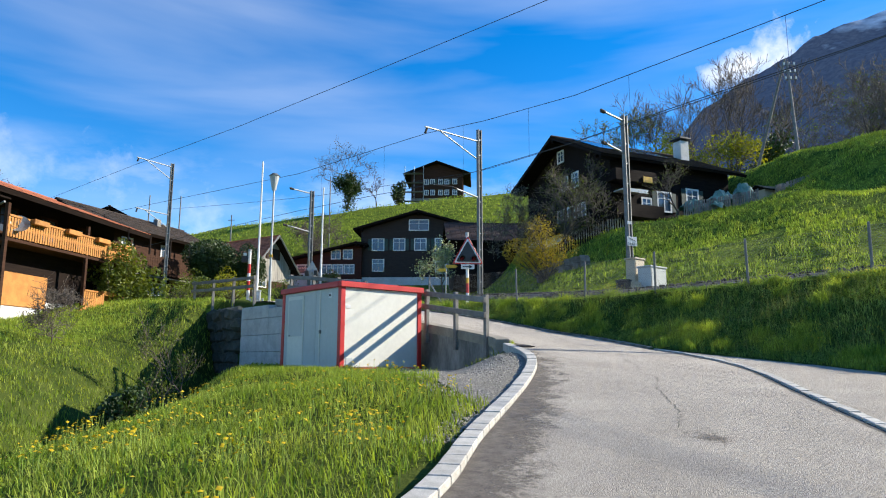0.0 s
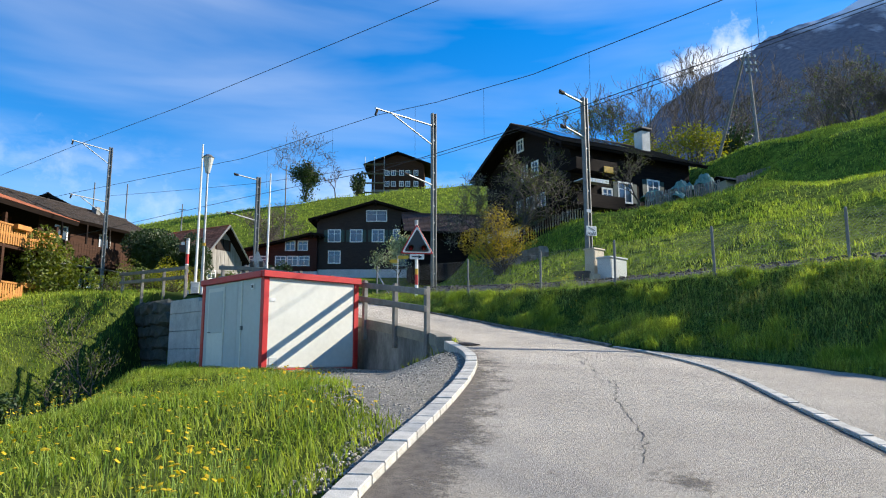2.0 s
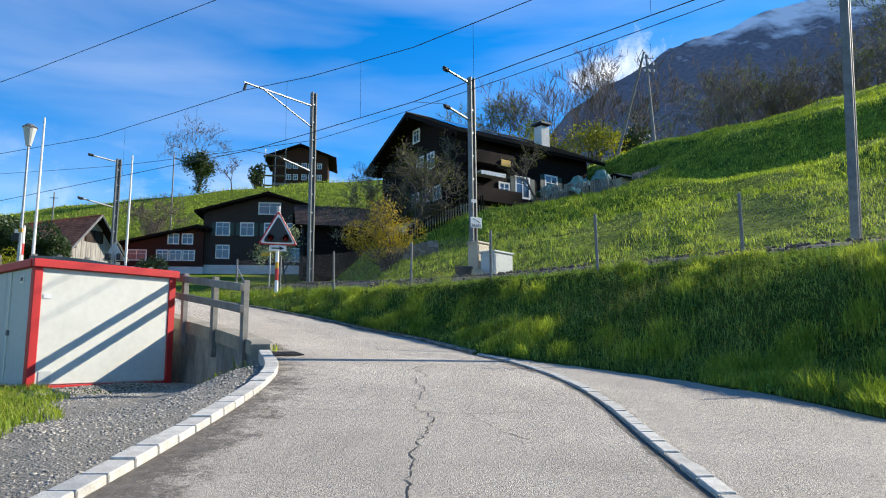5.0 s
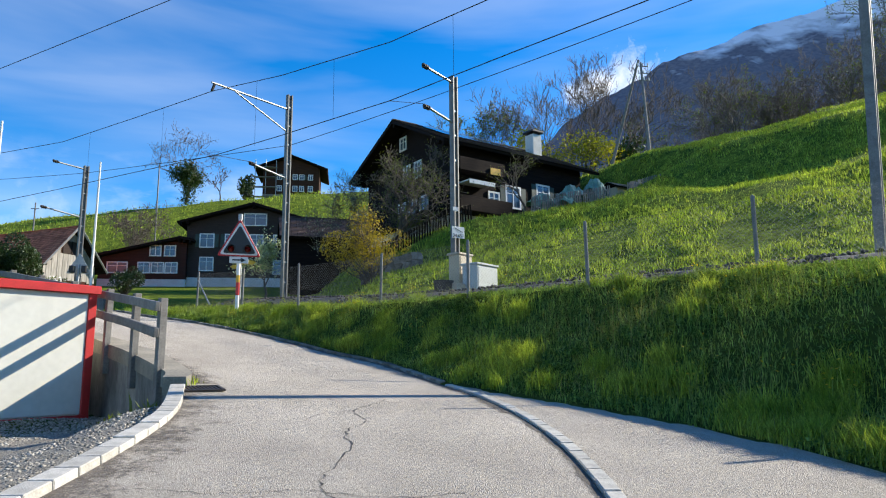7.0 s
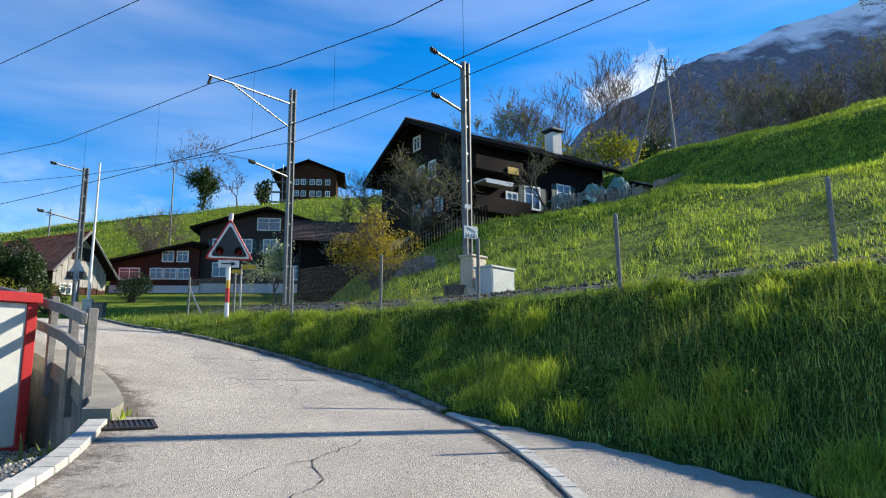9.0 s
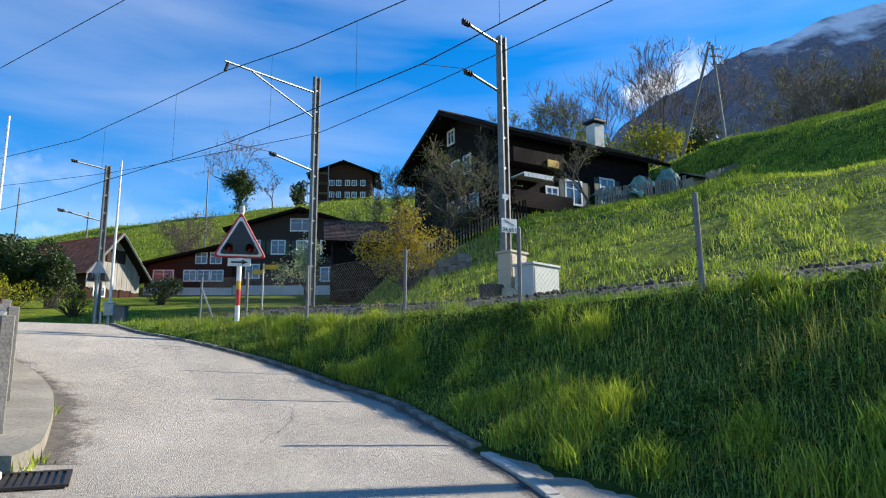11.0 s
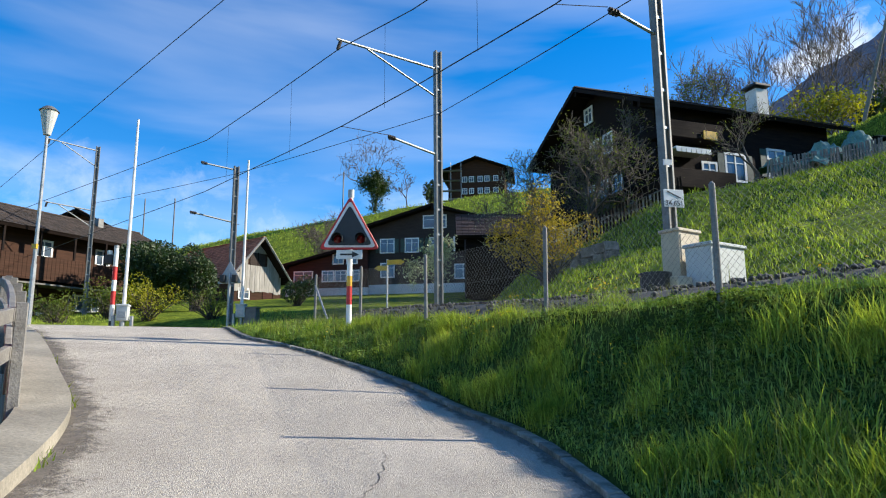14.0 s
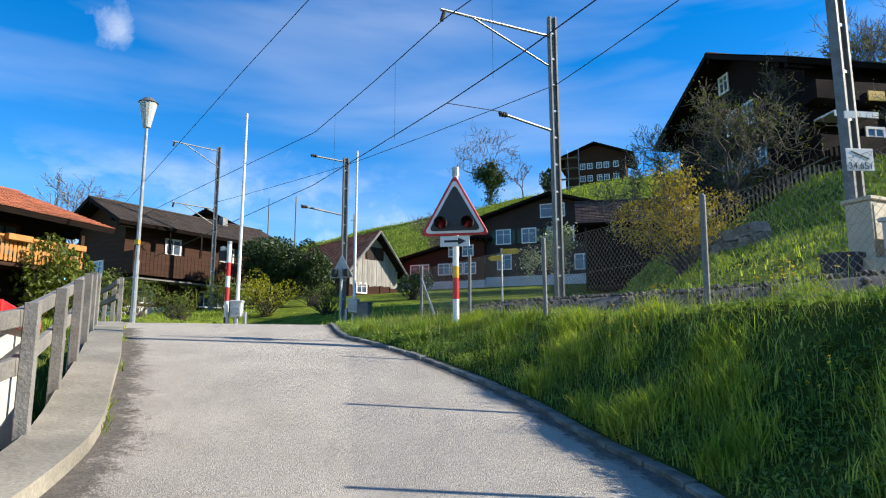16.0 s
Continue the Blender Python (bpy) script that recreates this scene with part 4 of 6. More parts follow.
def plank_balcony(parent, v0, v1, z, out, h=0.95):
    """A balcony with a fretted plank front along the eaves side."""
    bal = boxed("balcony", (LW - 0.05, v0, z - 0.14, LW + out, v1, z), M["brownwood"], parent, bevel=0.01)
    boxed("top_rail", (LW + out - 0.10, v0, z + h, LW + out + 0.06, v1, z + h + 0.10), M["orangewood"], bal, bevel=0.01)
    boxed("top_rail", (LW + out - 0.06, v0, z + 0.10, LW + out - 0.01, v1, z + 0.20), M["orangewood"], bal, bevel=0.01)
    n = int((v1 - v0) / 0.17)
    first = None
    for k in range(n):
        if first is None:
            bm = bmesh.new()
            box(bm, 0, 0, 0, 0.03, 0.125, h - 0.02)
            box(bm, 0.004, -0.018, h * 0.42, 0.026, 0.143, h * 0.60)
            first = part("baluster_board", bm, M["orangewood"], bal, bevel=0.012)
            ob = first
        else:
            ob = new("baluster_board", first.data)
            ob.parent = bal
        ob.matrix_basis = pose(LW + out, v0 + k * (v1 - v0) / n, z + 0.03 + 0.015 * (k % 2))
    for v in np.arange(v0 + 1.3, v1 - 0.5, 2.4):
        boxed("flower_box", (LW + out + 0.04, v, z + h - 0.12, LW + out + 0.28, v + 1.0, z + h + 0.12), M["orangewood"], bal, bevel=0.015)
    return bal


plank_balcony(lh, 0.3, 9.9, 3.55, 1.25)
plank_balcony(lh, 5.9, 9.9, 0.75, 1.25)
boxed("plinth_face", (LW, 0.0, -1.5, LW + 0.5, 3.6, 0.6), M["plaster"], lh)
boxed("planked_front", (LW + 0.02, 0.2, 0.65, LW + 0.30, 4.4, 2.2), M["orangewood"], lh, bevel=0.02)
boxed("doorway", (LW + 0.28, 0.5, -1.4, LW + 0.36, 1.4, 0.4), M["redwood"], lh)
for v in (1.7, 4.4, 7.2):
    window_unit(lh, 1.0, 1.1, right_side(v, 4.6, LW), frame_mat=M["brownwood"])
for v in (0.3, 5.9, 9.8):
    boxed("balcony_post", (LW + 1.1, v - 0.08, -1.2, LW + 1.26, v + 0.08, 5.1), M["brownwood"], lh)
stair = boxed("outside_stair", (LW + 1.2, 4.0, -0.75, LW + 2.3, 6.1, -0.55), M["brownwood"], lh, "orange-stained outside staircase")
stair.matrix_basis = pose(0, 0, 0)
for k in range(9):
    boxed("tread", (LW + 1.3, 2.4 + k * 0.4, -1.25 + k * 0.22, LW + 2.3, 2.82 + k * 0.4, -1.20 + k * 0.22), M["brownwood"], stair)
for k in range(22):
    v = 2.4 + k * 0.165
    boxed("stair_board", (LW + 2.30, v, -1.35 + k * 0.0908, LW + 2.33, v + 0.15, -0.35 + k * 0.0908), M["orangewood"], stair)
rodded("downpipe", (LW + 1.5, -0.3, 5.0), (LW + 0.2, -0.1, 4.5), 0.05, M["steel_dark"], lh)
rodded("downpipe", (LW + 0.2, -0.1, 4.5), (LW + 0.2, -0.1, 2.6), 0.05, M["steel_dark"], lh)
dish = thing("satellite_dish", pose(-31.0 + LW + 1.35, 30.3, 8.15, 0, 0, 0), "grey satellite dish fixed to the balcony", "satellite dish")
bm = bmesh.new()
bmesh.ops.create_uvsphere(bm, u_segments=20, v_segments=10, radius=0.75)
bmesh.ops.delete(bm, geom=[v for v in bm.verts if v.co.z > -0.55], context="VERTS")
bmesh.ops.translate(bm, vec=(0, 0, 0.62), verts=bm.verts)
bmesh.ops.solidify(bm, geom=bm.faces[:], thickness=0.015)
dd = part("reflector", bm, M["steel"], dish)
dd.matrix_basis = pose(0, 0, 0, 65, 0, 35)
rodded("feed_arm", (0, 0, -0.2), (0.22, -0.42, 0.02), 0.015, M["steel_dark"], dish)
rodded("bracket", (0, 0.05, -0.05), (-0.12, 0.12, -0.75), 0.025, M["steel_dark"], dish)

# brown timber house with the long balcony
h2 = house("timber_house", pose(-34.9, 53.3, 6.2, 0, 0, -16), 5.8, 12.5, 6.7, 8.15, M["brownwood"], M["tile_grey"],
           "brown timber house with a long covered balcony", over=1.2, gover=1.1, base=1.1, rows=18, cols=30)
boxed("balcony", (5.75, 0.0, 3.1, 6.9, 12.3, 4.6), M["brownwood"], h2, "brown boarded balcony front", bevel=0.02)
boxed("balcony_roof", (5.8, -0.2, 2.72, 7.3, 12.5, 2.82), M["greywood"], h2)
for v, z in ((1.6, 1.9), (6.2, 1.9), (7.4, 1.9), (10.0, 1.9), (3.5, 5.3), (8.0, 5.3)):
    window_unit(h2, 1.0, 0.95, right_side(v, z, 5.8))
window_unit(h2, 1.0, 1.0, front(2.9, 3.6))
boxed("chimney", (3.3, 9.0, 7.2, 3.8, 9.5, 8.7), M["steel_dark"], h2, bevel=0.03)
for k in range(6):
    boxed("balcony_post", (6.78, 0.1 + k * 2.42, 0.2, 6.9, 0.22 + k * 2.42, 6.2), M["darkwood"], h2)
for k in range(44):
    boxed("balcony_board", (6.9, 0.05 + k * 0.279, 3.05, 6.93, 0.31 + k * 0.279, 4.6 + 0.02 * (k % 2)), M["brownwood"], h2)

# red house behind it
h3 = house("red_house", pose(-46.5, 74.5, 8.4, 0, 0, 15), 10.0, 11.0, 8.3, 10.8, M["redwood"], M["tile_grey"], "red timber house with a dark overhanging roof", over=1.1, gover=1.1, base=1.0)
for u, z in ((3.5, 7.0), (5.2, 7.0), (6.9, 7.0), (3.0, 4.2), (6.8, 4.2)):
    window_unit(h3, 1.2, 1.1, front(u, z))
for v, z in ((2.0, 6.3), (4.5, 6.3), (7.0, 6.3)):
    window_unit(h3, 1.0, 1.0, right_side(v, z, 10.0), frame_mat=M["orangewood"])
boxed("plank_band", (-0.05, -0.06, 5.4, 10.05, -0.01, 6.2), M["orangewood"], h3)
annex = house("red_roofed_annex", pose(-39.0, 73.0, 8.4, 0, 0, 15), 5.0, 6.0, 5.2, 6.4, M["plaster"], M["tile_red"], "low annex with a red tiled roof", over=0.5, gover=0.5, rows=10, cols=14)

# ---- signals, barriers, lamp and signs by the road ----
def striped_post(parent, h, bands, r=0.06):
    """A round post of stacked coloured bands: (from, to, material)."""
    for z0, z1, mat in bands:
        rodded("post_band", (0, 0, z0), (0, 0, z1), r, mat, parent, seg=14)


def triangle(bm, half, high, y0, y1, z=0.0, r=0.07):
    """An upright triangular board with rounded corners."""
    pts = [Vector((-half, z)), Vector((half, z)), Vector((0, z + high))]
    out = []
    for k in range(3):
        a, p, b = pts[k - 1], pts[k], pts[(k + 1) % 3]
        u, v = (a - p).normalized(), (b - p).normalized()
        c0, c1 = p + u * r * 1.6, p + v * r * 1.6
        for t in (0.0, 0.25, 0.5, 0.75, 1.0):
            q = c0 * (1 - t) ** 2 + p * 2 * t * (1 - t) + c1 * t * t
            out.append((q.x, q.y))
    prism(bm, out, y0, y1)


def crossing_signal(x, y, z, yaw):
    root = thing("crossing_signal", pose(x, y, z, 0, 0, yaw), "triangular level-crossing warning signal on a red and white post", "signal")
    striped_post(root, 2.0, ((-0.5, 0.14, M["black"]), (0.14, 0.62, M["white"]), (0.62, 1.02, M["red"]), (1.02, 1.24, M["yellow"]), (1.24, 2.0, M["white"])))
    zb = 1.83
    bm = bmesh.new()
    triangle(bm, 0.66, 1.20, -0.12, -0.10, z=zb - 0.02)
    part("red_rim", bm, M["red"], root, bevel=0.01)
    bm = bmesh.new()
    triangle(bm, 0.585, 1.06, -0.132, -0.12, z=zb + 0.025)
    part("white_rim", bm, M["white"], root)
    bm = bmesh.new()
    triangle(bm, 0.50, 0.905, -0.145, -0.132, z=zb + 0.07)
    board = part("board", bm, M["signface"], root, "dark grey signal board with two lamps")
    for s in (-1, 1):
        bm = bmesh.new()
        bmesh.ops.create_uvsphere(bm, u_segments=16, v_segments=8, radius=0.095)
        lens = part("lamp_lens", bm, M["lens"], board)
        lens.matrix_basis = pose(s * 0.25, -0.14, zb + 0.20)
        bm = bmesh.new()
        bmesh.ops.create_cone(bm, cap_ends=False, segments=18, radius1=0.12, radius2=0.12, depth=0.20)
        bmesh.ops.delete(bm, geom=[v for v in bm.verts if v.co.y < -0.07], context="VERTS")
        bmesh.ops.solidify(bm, geom=bm.faces[:], thickness=0.008)
        hood = part("lamp_hood", bm, M["black"], board)
        hood.matrix_basis = pose(s * 0.25, -0.25, zb + 0.20, 90, 0, 0)
    plate = boxed("arrow_plate", (-0.28, -0.12, 1.60, 0.28, -0.10, 1.80), M["white"], root, "white plate with a black arrow", bevel=0.006)
    bm = bmesh.new()
    box(bm, -0.20, -0.128, 1.68, 0.08, -0.121, 1.72)
    prism(bm, [(0.06, 1.63), (0.21, 1.70), (0.06, 1.77)], -0.128, -0.121)
    part("arrow", bm, M["black"], plate)
    boxed("lamp_box", (-0.16, -0.02, 2.0, 0.16, 0.2, 2.4), M["black"], root, bevel=0.02)
    rodded("bell", (0, 0.05, 3.0), (0, 0.05, 3.18), 0.07, M["steel"], root)
    rodded("back_post", (0, 0.03, 2.0), (0, 0.03, 3.05), 0.05, M["white"], root)
    return root


M["lens"] = material("dark red lamp lens", (0.16, 0.006, 0.006), None, 3, 0.15, bump=0, fine=0)
crossing_signal(0.24, 29.3, 4.22, 10)


def barrier(x, y, z, boom, yaw, label):
    """A level-crossing barrier with its boom raised."""
    root = thing("crossing_barrier", pose(x, y, z, 0, 0, yaw), label, "barrier", "crossing barriers")
    rodded("column", (0, 0, -0.4), (0, 0, 0.6), 0.10, M["steel"], root)
    boxed("drive_box", (-0.22, -0.16, 0.55, 0.22, 0.2, 1.15), M["panel_grey"], root, bevel=0.03)
    boxed("box_lid", (-0.25, -0.19, 1.12, 0.25, 0.23, 1.20), M["panel_grey"], root, bevel=0.02)
    boxed("hatch", (-0.15, -0.175, 0.65, 0.15, -0.15, 0.92), M["steel"], root, bevel=0.01)
    bm = bmesh.new()
    rod(bm, (0.0, 0.08, 1.1), (0.02, 0.10, 1.1 + boom), 0.075, 0.045, 10)
    part("boom", bm, M["white"], root, "raised white barrier boom")
    boxed("counterweight", (-0.40, -0.06, -0.1, -0.28, 0.10, 0.75), M["steel"], root, bevel=0.02)
    boxed("counterweight", (0.28, -0.06, -0.1, 0.40, 0.10, 0.75), M["steel"], root, bevel=0.02)
    return root


barrier(-12.2, 40.0, gz(-12.2, 40.0), 7.9, 20, "grey crossing barrier with its white boom raised")
barrier(-9.75, 45.4, gz(-9.75, 45.4), 7.2, 10, "grey crossing barrier beyond the track with raised boom")

# warning post with lamp box beside the first barrier
wp = thing("warning_post", pose(-12.75, 40.1, gz(-12.75, 40.1)), "red and white banded post with a bell and lamp", "signal post")
striped_post(wp, 3.4, ((-0.4, 0.55, M["black"]), (0.55, 1.2, M["white"]), (1.2, 1.75, M["red"]), (1.75, 2.2, M["white"]), (2.2, 2.75, M["red"]), (2.75, 3.5, M["white"])), 0.09)
boxed("lamp", (-0.45, -0.10, 2.85, -0.12, 0.10, 3.25), M["black"], wp, bevel=0.03)
rodded("bell", (-0.28, 0, 3.25), (-0.28, 0, 3.42), 0.10, M["white"], wp)
rodded("cap", (0, 0, 3.5), (0, 0, 3.62), 0.10, M["steel"], wp)

# signal head by the far barrier
sg = thing("signal_head", pose(-10.3, 45.2, gz(-10.3, 45.2)), "dark signal lamps on a post seen from behind", "signal")
rodded("post", (0, 0, -0.3), (0, 0, 2.7), 0.07, M["steel"], sg)
bm = bmesh.new()
triangle(bm, 0.62, 1.1, 0.0, 0.03, z=2.2)
part("board", bm, M["steel"], sg)
for s in (-1, 1):
    boxed("lamp", (s * 0.3 - 0.12, -0.2, 2.25, s * 0.3 + 0.12, 0.0, 2.6), M["black"], sg, bevel=0.02)
rk = thing("relay_cabinet", pose(-9.3, 45.6, gz(-9.3, 45.6) - 0.05), "small dark grey relay cabinet by the track", "cabinet")
boxed("body", (-0.3, -0.25, 0, 0.3, 0.25, 1.0), M["steel_dark"], rk, bevel=0.02)
boxed("lid", (-0.34, -0.29, 1.0, 0.34, 0.29, 1.06), M["steel_dark"], rk, bevel=0.01)

# street lamp
sl_ = thing("street_lamp", pose(-8.5, 30.62, gz(-8.5, 30.62)), "slender grey street lamp with a glass lantern", "street lamp")
hl = 10.43 - gz(-8.5, 30.62)
rodded("pole", (0, 0, -0.3), (0, 0, 1.6), 0.065, M["steel"], sl_)
rodded("pole", (0, 0, 1.6), (0, 0, hl - 0.75), 0.05, M["steel"], sl_, r1=0.04)
boxed("sticker", (-0.066, -0.07, 2.0, 0.066, 0.0, 2.12), M["yellow"], sl_)
rodded("lantern", (0, 0, hl - 0.78), (0, 0, hl - 0.12), 0.09, M["panel_grey"], sl_, r1=0.22, seg=14, label="milky glass lantern")
rodded("hat", (0, 0, hl - 0.12), (0, 0, hl), 0.25, M["steel_dark"], sl_, r1=0.12, seg=14)

# hiking signpost
hs = thing("hiking_signpost", pose(-1.1, 38.6, gz(-1.1, 38.6)), "grey post with two yellow hiking arrows", "signpost")
zt = 7.35 - gz(-1.1, 38.6)
rodded("post", (0, 0, -0.2), (0, 0, zt), 0.035, M["steel"], hs)
for s, zz, ln in ((-1, zt - 0.32, 0.34), (1, zt - 0.12, 0.52)):
    bm = bmesh.new()
    prism(bm, [(0, zz - 0.09), (s * ln, zz - 0.09), (s * (ln + 0.12), zz), (s * ln, zz + 0.09), (0, zz + 0.09)], -0.05, -0.035)
    part("arrow_board", bm, M["yellow"], hs)

# kilometre plate on the mast, with its figures
kp = thing("kilometre_plate", pose(7.28, 30.24, 6.92, 0, 0, 22), "white enamel kilometre plate with black figures", "sign")
boxed("plate", (-0.245, -0.02, 0, 0.245, 0.0, 0.40), M["white"], kp, bevel=0.008)


def lettering(text, size, m, parent, mat, name="lettering"):
    cu = bpy.data.curves.new(name, "FONT")
    cu.body, cu.size, cu.align_x, cu.extrude = text, size, "CENTER", 0.002
    ob = new(name, cu)
    me = bpy.data.meshes.new_from_object(ob.evaluated_get(bpy.context.evaluated_depsgraph_get()))
    bpy.data.objects.remove(ob)
    bpy.data.curves.remove(cu)
    me.materials.append(mat)
    out = new(name, me)
    out.parent = parent
    out.matrix_basis = m
    return out


lettering("34.651", 0.165, pose(0, -0.024, 0.035, 90, 0, 0), kp, M["black"])
bm = bmesh.new()
prism(bm, [(-0.15, 0.335), (-0.15, 0.36), (0.16, 0.225), (0.16, 0.20)], -0.026, -0.0205)
part("slope_line", bm, M["black"], kp)
boxed("number_tag", (-0.20, -0.03, 0.95, 0.0, 0.0, 1.08), M["white"], kp)


# trackside cabinets
def cabinet(x, y, w, d, h, yaw, mat, label, lid=True):
    root = thing("trackside_cabinet", pose(x, y, gz(x, y) - 0.1, 0, 0, yaw), label, "cabinet", "trackside cabinets")
    boxed("body", (-w / 2, -d / 2, 0, w / 2, d / 2, h), mat, root, bevel=0.015)
    boxed("lid", (-w / 2 - 0.04, -d / 2 - 0.04, h, w / 2 + 0.04, d / 2 + 0.04, h + 0.07), mat, root, bevel=0.015)
    boxed("door", (-w / 2 + 0.05, -d / 2 - 0.015, 0.12, w / 2 - 0.05, -d / 2, h - 0.06), mat, root, bevel=0.006)
    rodded("lock", (w / 2 - 0.12, -d / 2 - 0.03, h * 0.55), (w / 2 - 0.12, -d / 2, h * 0.55), 0.02, M["steel_dark"], root)
    return root


cabinet(7.85, 29.4, 1.12, 0.60, 1.32, 42, M["panel_grey"], "pale grey low trackside cabinet")
cabinet(7.30, 29.95, 0.70, 0.45, 1.72, 42, M["beige"], "beige upright trackside cabinet")
bn = thing("waste_bin", pose(6.6, 29.05, gz(6.6, 29.05) - 0.03), "dark round waste bin beside the cabinets", "bin")
rodded("barrel", (0, 0, 0), (0, 0, 0.75), 0.27, M["black"], bn, r1=0.31, seg=16)
rodded("rim", (0, 0, 0.75), (0, 0, 0.80), 0.33, M["black"], bn, seg=16)
fb = thing("feeder_box", pose(7.02, 29.0, gz(7.02, 29.0) - 0.05, 0, 0, 40), "small ochre box beside the cabinets", "box")
boxed("body", (-0.22, -0.18, 0, 0.22, 0.18, 0.72), M["beige"], fb, bevel=0.02)

# ---- chain-link fence along the track ----
fence = thing("chain_link_fence", pose(0, 0, 0), "galvanised chain-link fence on steel posts along the track", "fence")
FENCE = [F0 + FD * s for s in (-10.0, -6.2, -3.05, 0.0, 2.9, 6.4, 9.4, 12.3)]
FH = 1.22


def fz(p):
    return float(fence_z(p[1]))


bm = bmesh.new()
rod(bm, (0, 0, -0.5), (0, 0, FH + 0.06), 0.035, None, 10)
rod(bm, (0, 0, FH + 0.06), (0, 0, FH + 0.09), 0.035, 0.01, 10)
post0 = part("post", bm, M["steel_dark"], fence)
for k, p in enumerate(FENCE):
    ob = post0 if k == 0 else new("post", post0.data)
    ob.parent = fence
    ob.matrix_basis = pose(p[0], p[1], fz(p), random.uniform(-1.5, 1.5), random.uniform(-1.5, 1.5), 0)
end = FENCE[-1]
rodded("strut", (end[0], end[1], fz(end) + 1.0), (end[0] - FD[0] * 1.0, end[1] - FD[1] * 1.0, fz(end) - 0.05), 0.025, M["steel"], fence)


def strands(name, segs, r, mat, parent):
    """Thin square wires from an array of segments (n, 2, 3)."""
    segs = np.asarray(segs, dtype=float)
    d = segs[:, 1] - segs[:, 0]
    d /= np.maximum(np.linalg.norm(d, axis=1), 1e-9)[:, None]
    u = np.cross(d, np.array([0.31, 0.52, 0.79]))
    u /= np.linalg.norm(u, axis=1)[:, None]
    w = np.cross(d, u)
    vs = []
    for e in (0, 1):
        for a, b in ((1, 0), (-0.5, 0.87), (-0.5, -0.87)):
            vs.append(segs[:, e] + r * (a * u + b * w))
    vs = np.stack(vs, 1).reshape(-1, 3)
    base = np.arange(len(segs))[:, None, None] * 6
    q = base + np.array([[0, 1, 4, 3], [1, 2, 5, 4], [2, 0, 3, 5]])[None]
    ob = fast_mesh(name, vs, q.reshape(-1, 4), mat)
    ob.parent = parent
    return ob


for k in range(len(FENCE) - 1):
    a, b = FENCE[k], FENCE[k + 1]
    za, zb = fz(a) + 0.05, fz(b) + 0.05
    ln = float(np.hypot(*(b - a)))
    hgt, pitch = FH - 0.06, 0.085
    segs = []
    for s in np.arange(-hgt, ln, pitch):
        for flip in (0, 1):
            s0, s1, h0, h1 = s, s + hgt, 0.0, hgt
            if s0 < 0:
                h0, s0 = -s, 0.0
            if s1 > ln:
                h1, s1 = hgt - (s1 - ln), ln
            if flip:
                h0, h1 = hgt - h0, hgt - h1
            P = lambda t, h: (a[0] + (b[0] - a[0]) * t / ln, a[1] + (b[1] - a[1]) * t / ln, za + (zb - za) * t / ln + h)
            if s1 - s0 > 0.01:
                segs.append((P(s0, h0), P(s1, h1)))
    for h in (0.0, hgt / 2, hgt):
        segs.append(((a[0], a[1], za + h), (b[0], b[1], zb + h)))
    tagged(strands("wire_mesh", segs, 0.0019, M["mesh_wire"], fence), kind="stuff")


# ---- overhead wires ----
def wire(points, label, sag=0.0, r=0.014, name="overhead_wire"):
    segs = []
    for a, b in zip(points[:-1], points[1:]):
        a, b = Vector(a), Vector(b)
        prev = a
        for k in range(1, 13):
            t = k / 12
            p = a.lerp(b, t) - Vector((0, 0, 4 * sag * t * (1 - t)))
            segs.append((prev[:], p[:]))
            prev = p
    pts = np.array([segs[0][0]] + [q[1] for q in segs])
    vs, fs = [], []
    for i, p in enumerate(pts):
        d = pts[min(i + 1, len(pts) - 1)] - pts[max(i - 1, 0)]
        d = d / np.linalg.norm(d)
        u = np.cross(d, [0.31, 0.52, 0.79])
        u /= np.linalg.norm(u)
        w = np.cross(d, u)
        for a, b in ((1, 0), (0, 1), (-1, 0), (0, -1)):
            vs.append(tuple(p + r * (a * u + b * w)))
        if i:
            k = 4 * i
            fs += [(k - 4 + j, k - 4 + (j + 1) % 4, k + (j + 1) % 4, k + j) for j in range(4)]
    ob = link_mesh(name, vs, fs, M["wire"])
    return tagged(ob, label, "overhead wire", "overhead wires")


MESS = [(-60, 72, 13.6), (-26.1, 51.9, 13.9), (-11, 43.6, 14.1), (-6, 39.0, 13.95), (-1.95, 35.1, 13.78), (1, 32.5, 13.45), (4.83, 28.74, 13.15), (8, 24.9, 13.02), (13, 18.9, 12.85), (40, -13.5, 12.4)]
CONT = [(-60, 72, 10.6), (-26.1, 51.9, 10.6), (-11, 43.6, 11.6), (-6, 38.8, 11.25), (-1.6, 34.4, 10.85), (1, 32.3, 11.0), (4.83, 28.74, 11.12), (8, 24.9, 11.15), (13, 18.9, 11.16), (40, -13.5, 11.2)]
wire([(-70, 85.8, 17.6), (-26.8, 52.6, 17.6), (-15, 43.2, 17.25), (-4, 35.2, 17.64), (3.1, 30, 17.9), (40, 1.8, 18.6)], "dark feeder cable high over the road", 0.0, 0.017)
wire(MESS, "dark catenary messenger wire over the track", 0.0, 0.016)
wire(CONT, "dark contact wire over the track", 0.0, 0.016)
wire([(-24.8, 54.8, 14.4), (-10.8, 46.2, 13.2), (0.92, 38.25, 12.62), (7.22, 30.45, 12.36), (14.8, 20.7, 12.26), (33, -4, 12.2)], "dark return wire from mast to mast", 0.04, 0.014)
